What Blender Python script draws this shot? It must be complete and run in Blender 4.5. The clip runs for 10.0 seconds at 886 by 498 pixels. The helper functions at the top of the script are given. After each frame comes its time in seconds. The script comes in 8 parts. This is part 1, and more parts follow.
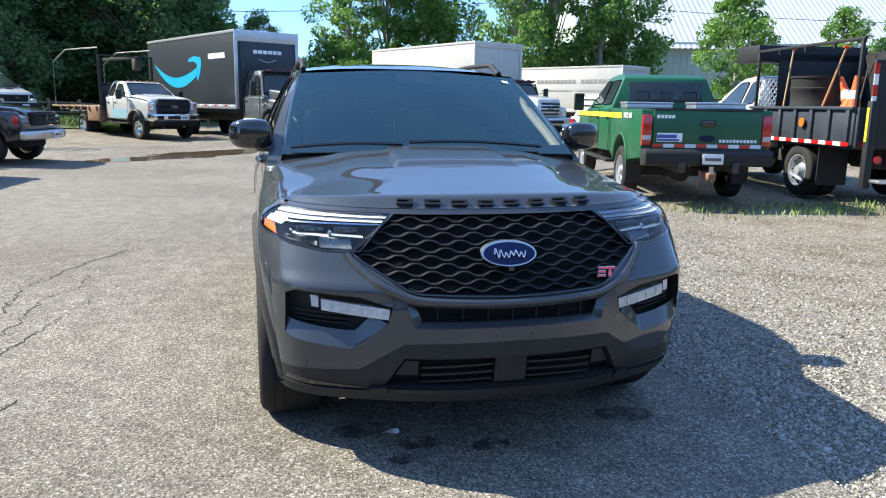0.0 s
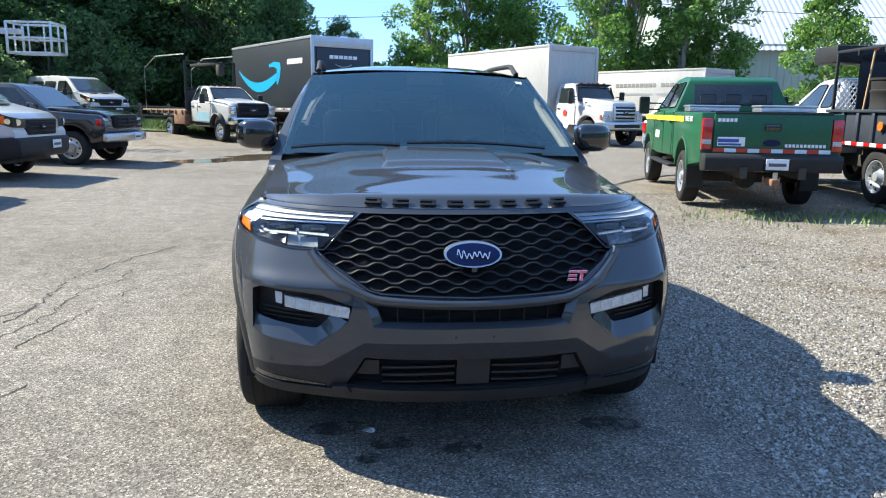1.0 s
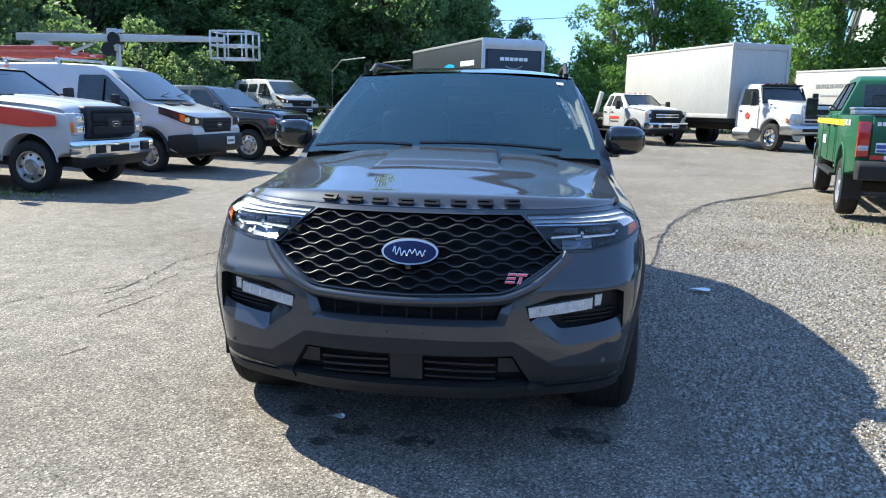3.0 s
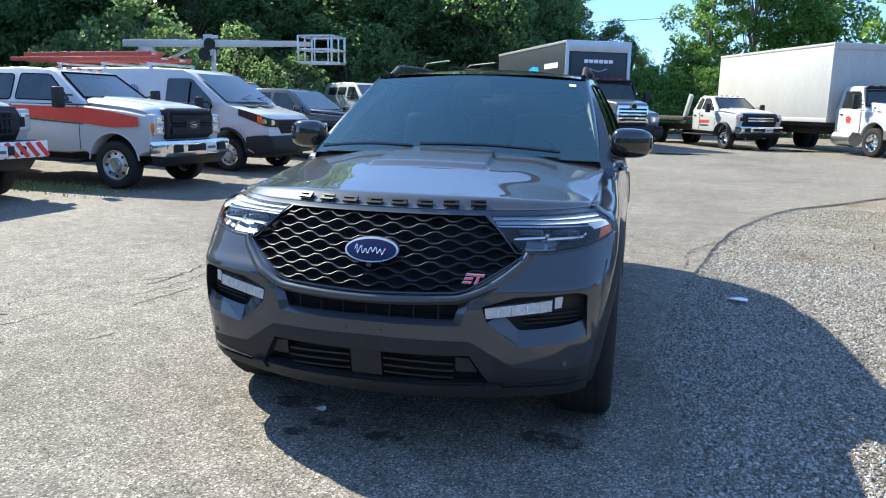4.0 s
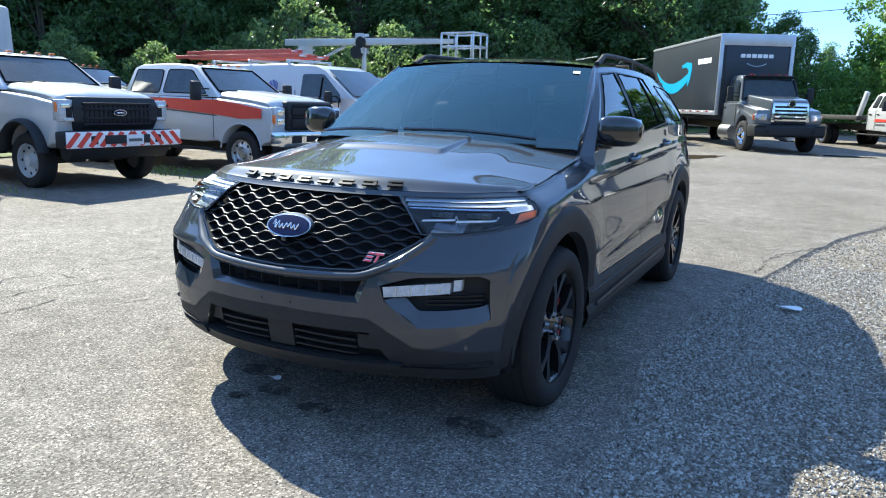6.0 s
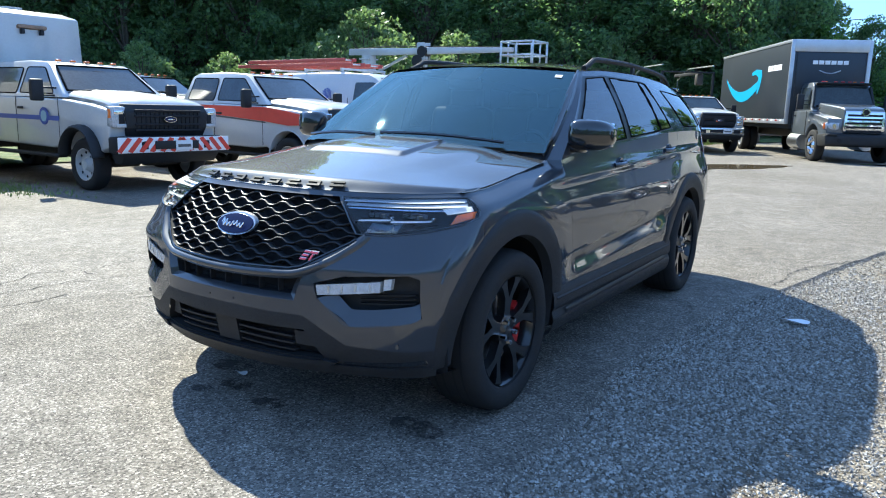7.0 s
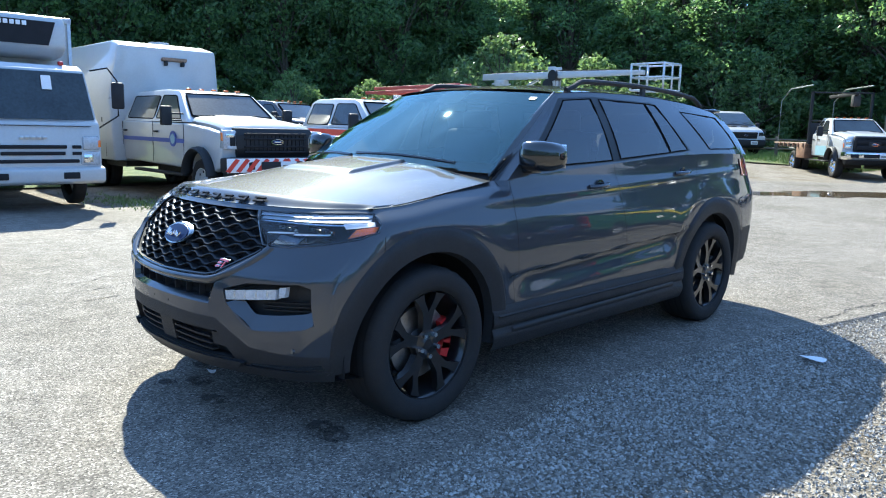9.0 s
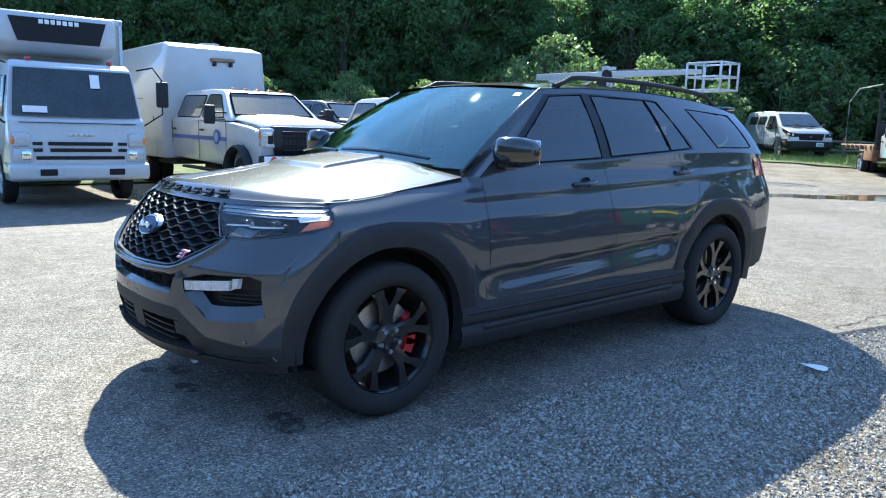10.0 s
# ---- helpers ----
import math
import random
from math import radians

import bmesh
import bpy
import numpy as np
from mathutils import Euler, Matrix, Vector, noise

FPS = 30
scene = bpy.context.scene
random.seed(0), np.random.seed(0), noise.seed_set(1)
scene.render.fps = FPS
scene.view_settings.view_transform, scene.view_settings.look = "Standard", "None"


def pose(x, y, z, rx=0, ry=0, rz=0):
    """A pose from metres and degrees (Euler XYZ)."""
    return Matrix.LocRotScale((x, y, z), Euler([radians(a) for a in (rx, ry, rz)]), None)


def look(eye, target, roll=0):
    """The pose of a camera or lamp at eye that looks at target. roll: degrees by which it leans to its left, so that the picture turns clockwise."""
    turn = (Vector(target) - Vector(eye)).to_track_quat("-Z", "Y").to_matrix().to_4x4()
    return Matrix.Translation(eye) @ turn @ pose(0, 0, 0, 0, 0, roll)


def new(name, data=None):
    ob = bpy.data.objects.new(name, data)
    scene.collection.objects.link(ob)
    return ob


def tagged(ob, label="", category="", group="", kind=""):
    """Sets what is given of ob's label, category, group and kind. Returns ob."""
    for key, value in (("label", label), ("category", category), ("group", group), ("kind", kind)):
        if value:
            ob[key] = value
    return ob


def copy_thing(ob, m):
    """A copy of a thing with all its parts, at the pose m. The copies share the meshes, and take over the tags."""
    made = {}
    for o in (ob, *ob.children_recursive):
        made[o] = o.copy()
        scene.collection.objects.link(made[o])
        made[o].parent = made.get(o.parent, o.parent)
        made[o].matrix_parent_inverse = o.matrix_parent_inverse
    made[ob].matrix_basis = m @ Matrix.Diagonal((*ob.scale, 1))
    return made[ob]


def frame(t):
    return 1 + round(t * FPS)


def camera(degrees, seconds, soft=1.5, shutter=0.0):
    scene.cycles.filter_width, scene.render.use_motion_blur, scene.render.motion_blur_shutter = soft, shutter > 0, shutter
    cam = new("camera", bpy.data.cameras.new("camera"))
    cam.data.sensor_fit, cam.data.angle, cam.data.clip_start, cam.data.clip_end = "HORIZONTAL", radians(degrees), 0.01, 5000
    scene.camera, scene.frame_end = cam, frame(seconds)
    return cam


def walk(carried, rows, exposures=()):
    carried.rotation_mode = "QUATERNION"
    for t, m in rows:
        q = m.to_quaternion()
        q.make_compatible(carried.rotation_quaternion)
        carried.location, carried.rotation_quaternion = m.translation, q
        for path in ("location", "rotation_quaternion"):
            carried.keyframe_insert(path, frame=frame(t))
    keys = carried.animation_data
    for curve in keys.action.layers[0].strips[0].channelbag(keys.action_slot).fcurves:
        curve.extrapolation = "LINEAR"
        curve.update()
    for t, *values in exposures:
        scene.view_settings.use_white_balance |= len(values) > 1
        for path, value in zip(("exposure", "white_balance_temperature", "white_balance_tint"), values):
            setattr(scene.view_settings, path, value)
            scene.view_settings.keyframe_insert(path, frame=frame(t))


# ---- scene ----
cam = camera(61.5, 10.0, 1.1)
PATH = [
    (0, (-0.962, -3.587, 1.482), (-0.489, -1.681, 1.102), 0.9),
    (0.5, (-0.71, -3.677, 1.494), (-0.339, -1.747, 1.122), 1.0),
    (1, (-0.499, -3.656, 1.469), (-0.24, -1.708, 1.097), 0.9),
    (1.5, (-0.295, -3.676, 1.487), (-0.157, -1.717, 1.113), 0.9),
    (2, (0.023, -3.743, 1.487), (0.035, -1.778, 1.11), 0.9),
    (2.5, (0.248, -3.73, 1.481), (0.134, -1.769, 1.103), 1.0),
    (4, (1.023, -3.66, 1.485), (0.542, -1.755, 1.111), 1.2),
    (4.5, (1.239, -3.558, 1.451), (0.641, -1.687, 1.074), 1.2),
    (5, (1.452, -3.493, 1.458), (0.747, -1.66, 1.077), 1.3),
    (5.5, (1.771, -3.424, 1.449), (0.969, -1.633, 1.064), 1.3),
    (5.7, (1.875, -3.393, 1.446), (1.039, -1.618, 1.059), 1.4),
    (7, (2.529, -3.068, 1.424), (1.473, -1.41, 1.054), 1.5),
    (7.5, (2.79, -2.955, 1.434), (1.645, -1.353, 1.081), 1.6),
    (8, (2.986, -2.763, 1.444), (1.75, -1.23, 1.094), 1.5),
    (8.5, (3.237, -2.631, 1.437), (1.918, -1.164, 1.112), 1.3),
    (9, (3.48, -2.484, 1.437), (2.097, -1.075, 1.119), 1.4),
    (9.5, (3.639, -2.269, 1.413), (2.195, -0.922, 1.092), 1.2),
    (10, (3.801, -2.116, 1.421), (2.305, -0.828, 1.101), 1.6),
]
walk(cam, [(t, look(eye, target, roll)) for t, eye, target, roll in PATH], [(0.0, 1.35, 6050, 4), (5.0, 1.39, 5830, 3), (7.5, 1.50, 5700, 1), (10.0, 1.62, 5620, 1)])

# ---- light ----
SUN_TO = Vector((-1.305, 0.68, 1.3)).normalized()
world = bpy.data.worlds.new("sky")
scene.world = world
world.use_nodes = True
wn = world.node_tree.nodes
sky = wn.new("ShaderNodeTexSky")
sky.sky_type = 'NISHITA'
sky.sun_disc = False
sky.sun_elevation = radians(41.5)
sky.sun_rotation = radians(-62.5)
sky.air_density, sky.dust_density, sky.ozone_density = 0.8, 0.25, 2.5
# thin high haze with faint streaks over the clear sky
wtc = wn.new("ShaderNodeTexCoord")
wmap = wn.new("ShaderNodeMapping")
wmap.inputs["Scale"].default_value = (1.2, 1.2, 6.0)
wno = wn.new("ShaderNodeTexNoise")
wno.inputs["Scale"].default_value = 2.2
wno.inputs["Detail"].default_value = 6
wra = wn.new("ShaderNodeValToRGB")
wra.color_ramp.elements[0].position, wra.color_ramp.elements[1].position = 0.42, 0.95
wra.color_ramp.elements[0].color = (0.55, 0.55, 0.55, 1)
wmx = wn.new("ShaderNodeMix")
wmx.data_type = 'RGBA'
wmx.inputs["B"].default_value = (1.55, 2.0, 2.85, 1)
wl = world.node_tree.links
wl.new(wtc.outputs["Generated"], wmap.inputs["Vector"])
wl.new(wmap.outputs[0], wno.inputs["Vector"])
wl.new(wno.outputs["Fac"], wra.inputs[0])
wl.new(wra.outputs["Color"], wmx.inputs["Factor"])
wl.new(sky.outputs[0], wmx.inputs["A"])
wtint = wn.new("ShaderNodeMix")
wtint.data_type, wtint.blend_type = 'RGBA', 'MULTIPLY'
wtint.inputs["Factor"].default_value = 1.0
wtint.inputs["B"].default_value = (0.75, 0.90, 1.12, 1)
wl.new(wmx.outputs["Result"], wtint.inputs["A"])
wl.new(wtint.outputs["Result"], wn["Background"].inputs["Color"])
wn["Background"].inputs["Strength"].default_value = 0.15
sun = new("sun", bpy.data.lights.new("sun", 'SUN'))
sun.data.energy = 4.8
sun.data.angle = radians(0.55)
sun.data.color = (1.0, 0.885, 0.71)
sun.matrix_world = look(SUN_TO * 60, (0, 0, 0))

# ---- materials ----
def mat(name, col, rough=0.5, metal=0.0, spec=0.5, coat=0.0, bump=0.0, bscale=60.0, var=0.0, vscale=6.0, dirt=None, emit=None, streak=(1, 1, 1), coat_ior=1.5):
    """A principled material with colour variation at two scales and fine relief."""
    m = bpy.data.materials.new(name)
    m.use_nodes = True
    n, l = m.node_tree.nodes, m.node_tree.links
    p = n["Principled BSDF"]
    p.inputs["Base Color"].default_value = (*col, 1)
    p.inputs["Roughness"].default_value = rough
    p.inputs["Metallic"].default_value = metal
    p.inputs["Specular IOR Level"].default_value = spec
    p.inputs["Coat Weight"].default_value = coat
    p.inputs["Coat Roughness"].default_value = 0.02
    p.inputs["Coat IOR"].default_value = coat_ior
    tc = n.new("ShaderNodeTexCoord")
    mp = n.new("ShaderNodeMapping")
    mp.inputs["Scale"].default_value = streak
    l.new(tc.outputs["Object"], mp.inputs["Vector"])
    if var:
        big = n.new("ShaderNodeTexNoise")
        big.inputs["Scale"].default_value = vscale
        big.inputs["Detail"].default_value = 5
        fine = n.new("ShaderNodeTexNoise")
        fine.inputs["Scale"].default_value = vscale * 11
        fine.inputs["Detail"].default_value = 3
        l.new(mp.outputs[0], big.inputs["Vector"])
        l.new(mp.outputs[0], fine.inputs["Vector"])
        add = n.new("ShaderNodeMath")
        l.new(big.outputs["Fac"], add.inputs[0])
        l.new(fine.outputs["Fac"], add.inputs[1])
        ramp = n.new("ShaderNodeMapRange")
        ramp.inputs["From Min"].default_value, ramp.inputs["From Max"].default_value = 0.7, 1.3
        l.new(add.outputs[0], ramp.inputs["Value"])
        mx = n.new("ShaderNodeMix")
        mx.data_type = 'RGBA'
        other = dirt if dirt else tuple(c * (1 - var) for c in col)
        mx.inputs["A"].default_value = (*other, 1)
        mx.inputs["B"].default_value = (*(tuple(min(1, c * (1 + var)) for c in col) if not dirt else col), 1)
        l.new(ramp.outputs[0], mx.inputs["Factor"])
        l.new(mx.outputs["Result"], p.inputs["Base Color"])
    if bump:
        no = n.new("ShaderNodeTexNoise")
        no.inputs["Scale"].default_value = bscale
        no.inputs["Detail"].default_value = 4
        l.new(mp.outputs[0], no.inputs["Vector"])
        b = n.new("ShaderNodeBump")
        b.inputs["Strength"].default_value = bump
        b.inputs["Distance"].default_value = 0.01
        l.new(no.outputs["Fac"], b.inputs["Height"])
        l.new(b.outputs[0], p.inputs["Normal"])
    if emit:
        p.inputs["Emission Color"].default_value = (*emit[:3], 1)
        p.inputs["Emission Strength"].default_value = emit[3]
    return m


def glass(name, tint, rough=0.0, ior=1.5, film=(1, 1, 1)):
    """A thin pane: tinted see-through with Fresnel gloss."""
    m = bpy.data.materials.new(name)
    m.use_nodes = True
    n, l = m.node_tree.nodes, m.node_tree.links
    n.remove(n["Principled BSDF"])
    tr = n.new("ShaderNodeBsdfTransparent")
    tr.inputs["Color"].default_value = (*tint, 1)
    gl = n.new("ShaderNodeBsdfGlossy")
    gl.inputs["Roughness"].default_value = rough
    gl.inputs["Color"].default_value = (*film, 1)
    fr = n.new("ShaderNodeFresnel")
    fr.inputs["IOR"].default_value = ior
    mx = n.new("ShaderNodeMixShader")
    l.new(fr.outputs[0], mx.inputs[0])
    l.new(tr.outputs[0], mx.inputs[1])
    l.new(gl.outputs[0], mx.inputs[2])
    l.new(mx.outputs[0], n["Material Output"].inputs["Surface"])
    return m


PAINT = mat("graphite metallic paint", (0.048, 0.053, 0.062), 0.44, 0.38, spec=0.0, coat=1.0, var=0.12, vscale=500, coat_ior=1.56)
ROOFP = mat("graphite roof paint", (0.032, 0.033, 0.037), 0.5, 0.25, spec=0.0, coat=1.0, var=0.1, vscale=500, coat_ior=1.68)
CLAD = mat("grained black plastic", (0.018, 0.0188, 0.0205), 0.6, spec=0.35, bump=0.15, bscale=900, var=0.25, vscale=8)
GLOSSB = mat("gloss black", (0.008, 0.008, 0.009), 0.12, coat=1.0, var=0.1)
GRILLB = mat("black grille plastic", (0.020, 0.020, 0.022), 0.7, spec=0.2, var=0.2)
GRILLBAR = mat("satin black grille bars", (0.022, 0.023, 0.025), 0.45, spec=0.25, var=0.2)
DARK = mat("dark void", (0.006, 0.006, 0.007), 0.9, var=0.2)
CHROME = mat("chrome", (0.78, 0.79, 0.8), 0.08, 1.0, var=0.04)
SATIN = mat("satin aluminium", (0.55, 0.56, 0.57), 0.32, 1.0, var=0.1, vscale=30)
LENS = glass("clear lens", (0.9, 0.92, 0.94), 0.0, 1.5)
WSGLASS = glass("tinted windshield", (0.52, 0.60, 0.62), 0.012, 2.15, (0.64, 0.90, 0.90))
SIDEGL = glass("privacy glass", (0.10, 0.11, 0.12), 0.0, 1.8)
FDGL = glass("front door glass", (0.18, 0.21, 0.22), 0.0, 1.8)
BGLASS = mat("dark vehicle glass", (0.016, 0.022, 0.023), 0.3, spec=0.2, coat=1.0, var=0.7, vscale=2.2, coat_ior=1.5)
SEAL = mat("black rubber seal", (0.012, 0.012, 0.013), 0.7, spec=0.0, var=0.2)
WHITELENS = mat("ribbed clear lamp lens", (0.50, 0.51, 0.52), 0.2, 0.35, coat=1.0, bump=0.6, bscale=220, var=0.25, vscale=40)
AMBER = mat("amber lens", (0.75, 0.16, 0.02), 0.18, coat=1.0, var=0.2, vscale=60)
REDLENS = mat("red lens", (0.45, 0.012, 0.012), 0.15, coat=1.0, var=0.2, vscale=60)
REDPAINT = mat("red caliper paint", (0.45, 0.02, 0.02), 0.35, var=0.2)
BLUEBADGE = mat("blue enamel", (0.002, 0.007, 0.050), 0.3, spec=0.2, coat=0.15, var=0.1)
TYRE = mat("tyre rubber", (0.022, 0.022, 0.023), 0.8, spec=0.2, bump=0.2, bscale=200, var=0.3, vscale=14, dirt=(0.030, 0.028, 0.026))
RIMBLACK = mat("black alloy", (0.010, 0.010, 0.011), 0.3, 0.0, spec=0.3, coat=0.6, var=0.1)
STEEL = mat("steel rim", (0.5, 0.5, 0.5), 0.35, 0.9, var=0.2, vscale=20)
DISC = mat("brake disc", (0.35, 0.34, 0.33), 0.35, 1.0, var=0.25, vscale=30)
WHITE = mat("white vehicle paint", (0.49, 0.495, 0.49), 0.35, coat=0.8, var=0.05, vscale=2.5)
BOXWHITE = mat("weathered white box panel", (0.49, 0.485, 0.46), 0.5, var=0.08, vscale=1.2, dirt=(0.41, 0.405, 0.38), streak=(1, 1, 0.25))
GREYBOX = mat("charcoal box panel", (0.020, 0.028, 0.038), 0.42, var=0.12, vscale=1.5)
SILVER = mat("silver trim", (0.5, 0.52, 0.54), 0.4, 0.6, var=0.1, vscale=3)
GREYCAB = mat("grey cab paint", (0.12, 0.135, 0.15), 0.3, 0.4, coat=0.8, var=0.08)
BLACKP = mat("black vehicle paint", (0.012, 0.014, 0.018), 0.25, coat=1.0, var=0.2)
GREEN = mat("green vehicle paint", (0.006, 0.082, 0.032), 0.45, coat=0.15, var=0.12, vscale=2)
YELLOW = mat("yellow decal", (0.75, 0.6, 0.03), 0.45, var=0.06)
REDDECAL = mat("red decal", (0.62, 0.05, 0.03), 0.42, var=0.08)
BLUEDECAL = mat("blue decal", (0.05, 0.09, 0.35), 0.42, var=0.08)
TEALDECAL = mat("pale teal panel", (0.27, 0.44, 0.50), 0.42, var=0.1)
SMILE = mat("light blue decal", (0.02, 0.36, 0.62), 0.45, var=0.05)
WHITEDECAL = mat("white decal", (0.82, 0.82, 0.82), 0.45, var=0.05)
GREYDECAL = mat("dark grey lettering", (0.10, 0.10, 0.10), 0.5, var=0.1)
ORANGE = mat("safety orange", (0.85, 0.12, 0.02), 0.45, var=0.12)
CHASSIS = mat("grimy chassis", (0.025, 0.024, 0.023), 0.75, bump=0.3, bscale=40, var=0.4, vscale=6, dirt=(0.06, 0.052, 0.044))
TIMBER = mat("weathered timber deck", (0.26, 0.17, 0.11), 0.8, bump=0.4, bscale=50, var=0.35, vscale=4, streak=(1, 8, 1))
RUSTY = mat("rusty steel", (0.22, 0.12, 0.07), 0.75, 0.2, bump=0.3, bscale=60, var=0.4, vscale=8)
ALU = mat("diamond plate aluminium", (0.62, 0.63, 0.64), 0.35, 0.9, bump=0.5, bscale=90, var=0.15, vscale=8)
LEATHER = mat("black leather", (0.035, 0.035, 0.036), 0.5, bump=0.1, bscale=300, var=0.2)
BEIGE = mat("pale pillar trim", (0.34, 0.33, 0.30), 0.7, var=0.08)
PLATE = mat("number plate", (0.72, 0.73, 0.74), 0.4, var=0.06)

# ---- mesh helpers ----
def part(name, bm, material, parent=None, label="", sharp=38):
    """Links a bmesh as one mesh object under a thing or a part."""
    lim = radians(sharp)
    bm.normal_update()
    for f in bm.faces:
        f.smooth = True
    for e in bm.edges:
        if len(e.link_faces) == 2 and e.calc_face_angle(0.0) > lim:
            e.smooth = False
    me = bpy.data.meshes.new(name)
    bm.to_mesh(me)
    bm.free()
    for m in (material if isinstance(material, (list, tuple)) else [material]):
        me.materials.append(m)
    ob = new(name, me)
    if parent is not None:
        ob.parent = parent
    if label:
        ob["label"] = label
    return ob


def again(ob, parent, loc=(0, 0, 0), rot=None, scale=(1, 1, 1)):
    """Another object on the same mesh."""
    o = new(ob.name.split(".")[0], ob.data)
    o.parent = parent
    o.matrix_basis = Matrix.LocRotScale(loc, rot, scale)
    return o


def thing(name, label, category, m=None, group="", kind=""):
    e = new(name)
    if m is not None:
        e.matrix_basis = m
    return tagged(e, label, category, group, kind)


def add_box(bm, c, s, m=None):
    r = bmesh.ops.create_cube(bm, size=1.0)
    mm = Matrix.Translation(c) @ (m.to_4x4() if m is not None else Matrix()) @ Matrix.Diagonal((*s, 1))
    bmesh.ops.transform(bm, matrix=mm, verts=r["verts"])
    return r["verts"]


def box(c, s, bev=0.0, m=None, seg=2):
    bm = bmesh.new()
    add_box(bm, c, s, m)
    if bev:
        bmesh.ops.bevel(bm, geom=bm.edges[:], offset=bev, segments=seg, affect='EDGES', profile=0.5)
    return bm


def add_cyl(bm, p0, p1, r0, r1=None, n=12, caps=True):
    p0, p1 = Vector(p0), Vector(p1)
    d = p1 - p0
    r = bmesh.ops.create_cone(bm, cap_ends=caps, segments=n, radius1=r0, radius2=r0 if r1 is None else r1, depth=d.length)
    q = d.to_track_quat('Z', 'Y').to_matrix().to_4x4()
    bmesh.ops.transform(bm, matrix=Matrix.Translation((p0 + p1) / 2) @ q, verts=r["verts"])
    return r["verts"]


def cyl(p0, p1, r0, r1=None, n=12):
    bm = bmesh.new()
    add_cyl(bm, p0, p1, r0, r1, n)
    return bm


def tube(bm, pts, r, n=8):
    """A round bar through points."""
    pts = [Vector(p) for p in pts]
    rings = []
    for i, p in enumerate(pts):
        d = (pts[min(i + 1, len(pts) - 1)] - pts[max(i - 1, 0)]).normalized()
        q = d.to_track_quat('Z', 'Y')
        rings.append([bm.verts.new(p + q @ Vector((r * math.cos(2 * math.pi * k / n), r * math.sin(2 * math.pi * k / n), 0))) for k in range(n)])
    for a, b in zip(rings, rings[1:]):
        for k in range(n):
            bm.faces.new((a[k], a[(k + 1) % n], b[(k + 1) % n], b[k]))
    bm.faces.new(rings[0][::-1])
    bm.faces.new(rings[-1])
    return bm


def lathe(profile, n=40):
    """Turns (radius, x) pairs about the x axis."""
    bm = bmesh.new()
    rings = []
    for r, x in profile:
        rings.append([bm.verts.new((x, r * math.cos(2 * math.pi * k / n), r * math.sin(2 * math.pi * k / n))) for k in range(n)])
    for a, b in zip(rings, rings[1:]):
        for k in range(n):
            bm.faces.new((a[k], b[k], b[(k + 1) % n], a[(k + 1) % n]))
    return bm


def sheet(fn, us, vs, flip=False):
    """A grid surface of fn(u, v)."""
    bm = bmesh.new()
    g = [[bm.verts.new(fn(u, v)) for v in vs] for u in us]
    for i in range(len(us) - 1):
        for j in range(len(vs) - 1):
            q = (g[i][j], g[i + 1][j], g[i + 1][j + 1], g[i][j + 1])
            bm.faces.new(q[::-1] if flip else q)
    return bm


def prism(profile, bev=0.0, seg=2):
    """A solid across the vehicle: (y, z, halfwidth) points, in order round the side outline."""
    bm = bmesh.new()
    L = [bm.verts.new((w, y, z)) for y, z, w in profile]
    R = [bm.verts.new((-w, y, z)) for y, z, w in profile]
    k = len(profile)
    for i in range(k):
        j = (i + 1) % k
        bm.faces.new((L[i], L[j], R[j], R[i]))
    bm.faces.new(L[::-1])
    bm.faces.new(R)
    bmesh.ops.recalc_face_normals(bm, faces=bm.faces[:])
    if bev:
        es = [e for e in bm.edges if e.calc_length() > bev * 1.5 and e.calc_face_angle(0.0) > 0.35]
        bmesh.ops.bevel(bm, geom=es, offset=bev, segments=seg, affect='EDGES', profile=0.5, clamp_overlap=True)
    return bm


def slab(poly, axis, at, thick):
    """A flat plate: 2-D polygon in the plane across axis ('x': (y, z), 'y': (x, z), 'z': (x, y)), from at to at + thick."""
    bm = bmesh.new()
    def P(a, b, c):
        return {'x': (c, a, b), 'y': (a, c, b), 'z': (a, b, c)}[axis]
    A = [bm.verts.new(P(a, b, at)) for a, b in poly]
    B = [bm.verts.new(P(a, b, at + thick)) for a, b in poly]
    k = len(poly)
    bm.faces.new(A)
    bm.faces.new(B[::-1])
    for i in range(k):
        bm.faces.new((A[i], B[i], B[(i + 1) % k], A[(i + 1) % k]))
    bmesh.ops.recalc_face_normals(bm, faces=bm.faces[:])
    return bm


def arc(yc, zc, r, a0, a1, n=10):
    return [(yc + r * math.cos(radians(a0 + (a1 - a0) * i / n)), zc + r * math.sin(radians(a0 + (a1 - a0) * i / n))) for i in range(n + 1)]


def rounded(poly, r=.05, n=4):
    """A polygon with its corners rounded off."""
    o = []
    for i, b in enumerate(poly):
        a, c = Vector(poly[i - 1]), Vector(poly[(i + 1) % len(poly)])
        b = Vector(b)
        q = min(r, (a - b).length * .45, (c - b).length * .45)
        p0, p1 = b + (a - b).normalized() * q, b + (c - b).normalized() * q
        for k in range(n + 1):
            t = k / n
            p = p0 * (1 - t) ** 2 + b * 2 * t * (1 - t) + p1 * t * t
            o.append(tuple(p))
    return o


def lerp(a, b, t):
    return a + (b - a) * t


def smooth(a, b, x):
    t = min(1.0, max(0.0, (x - a) / (b - a)))
    return t * t * (3 - 2 * t)


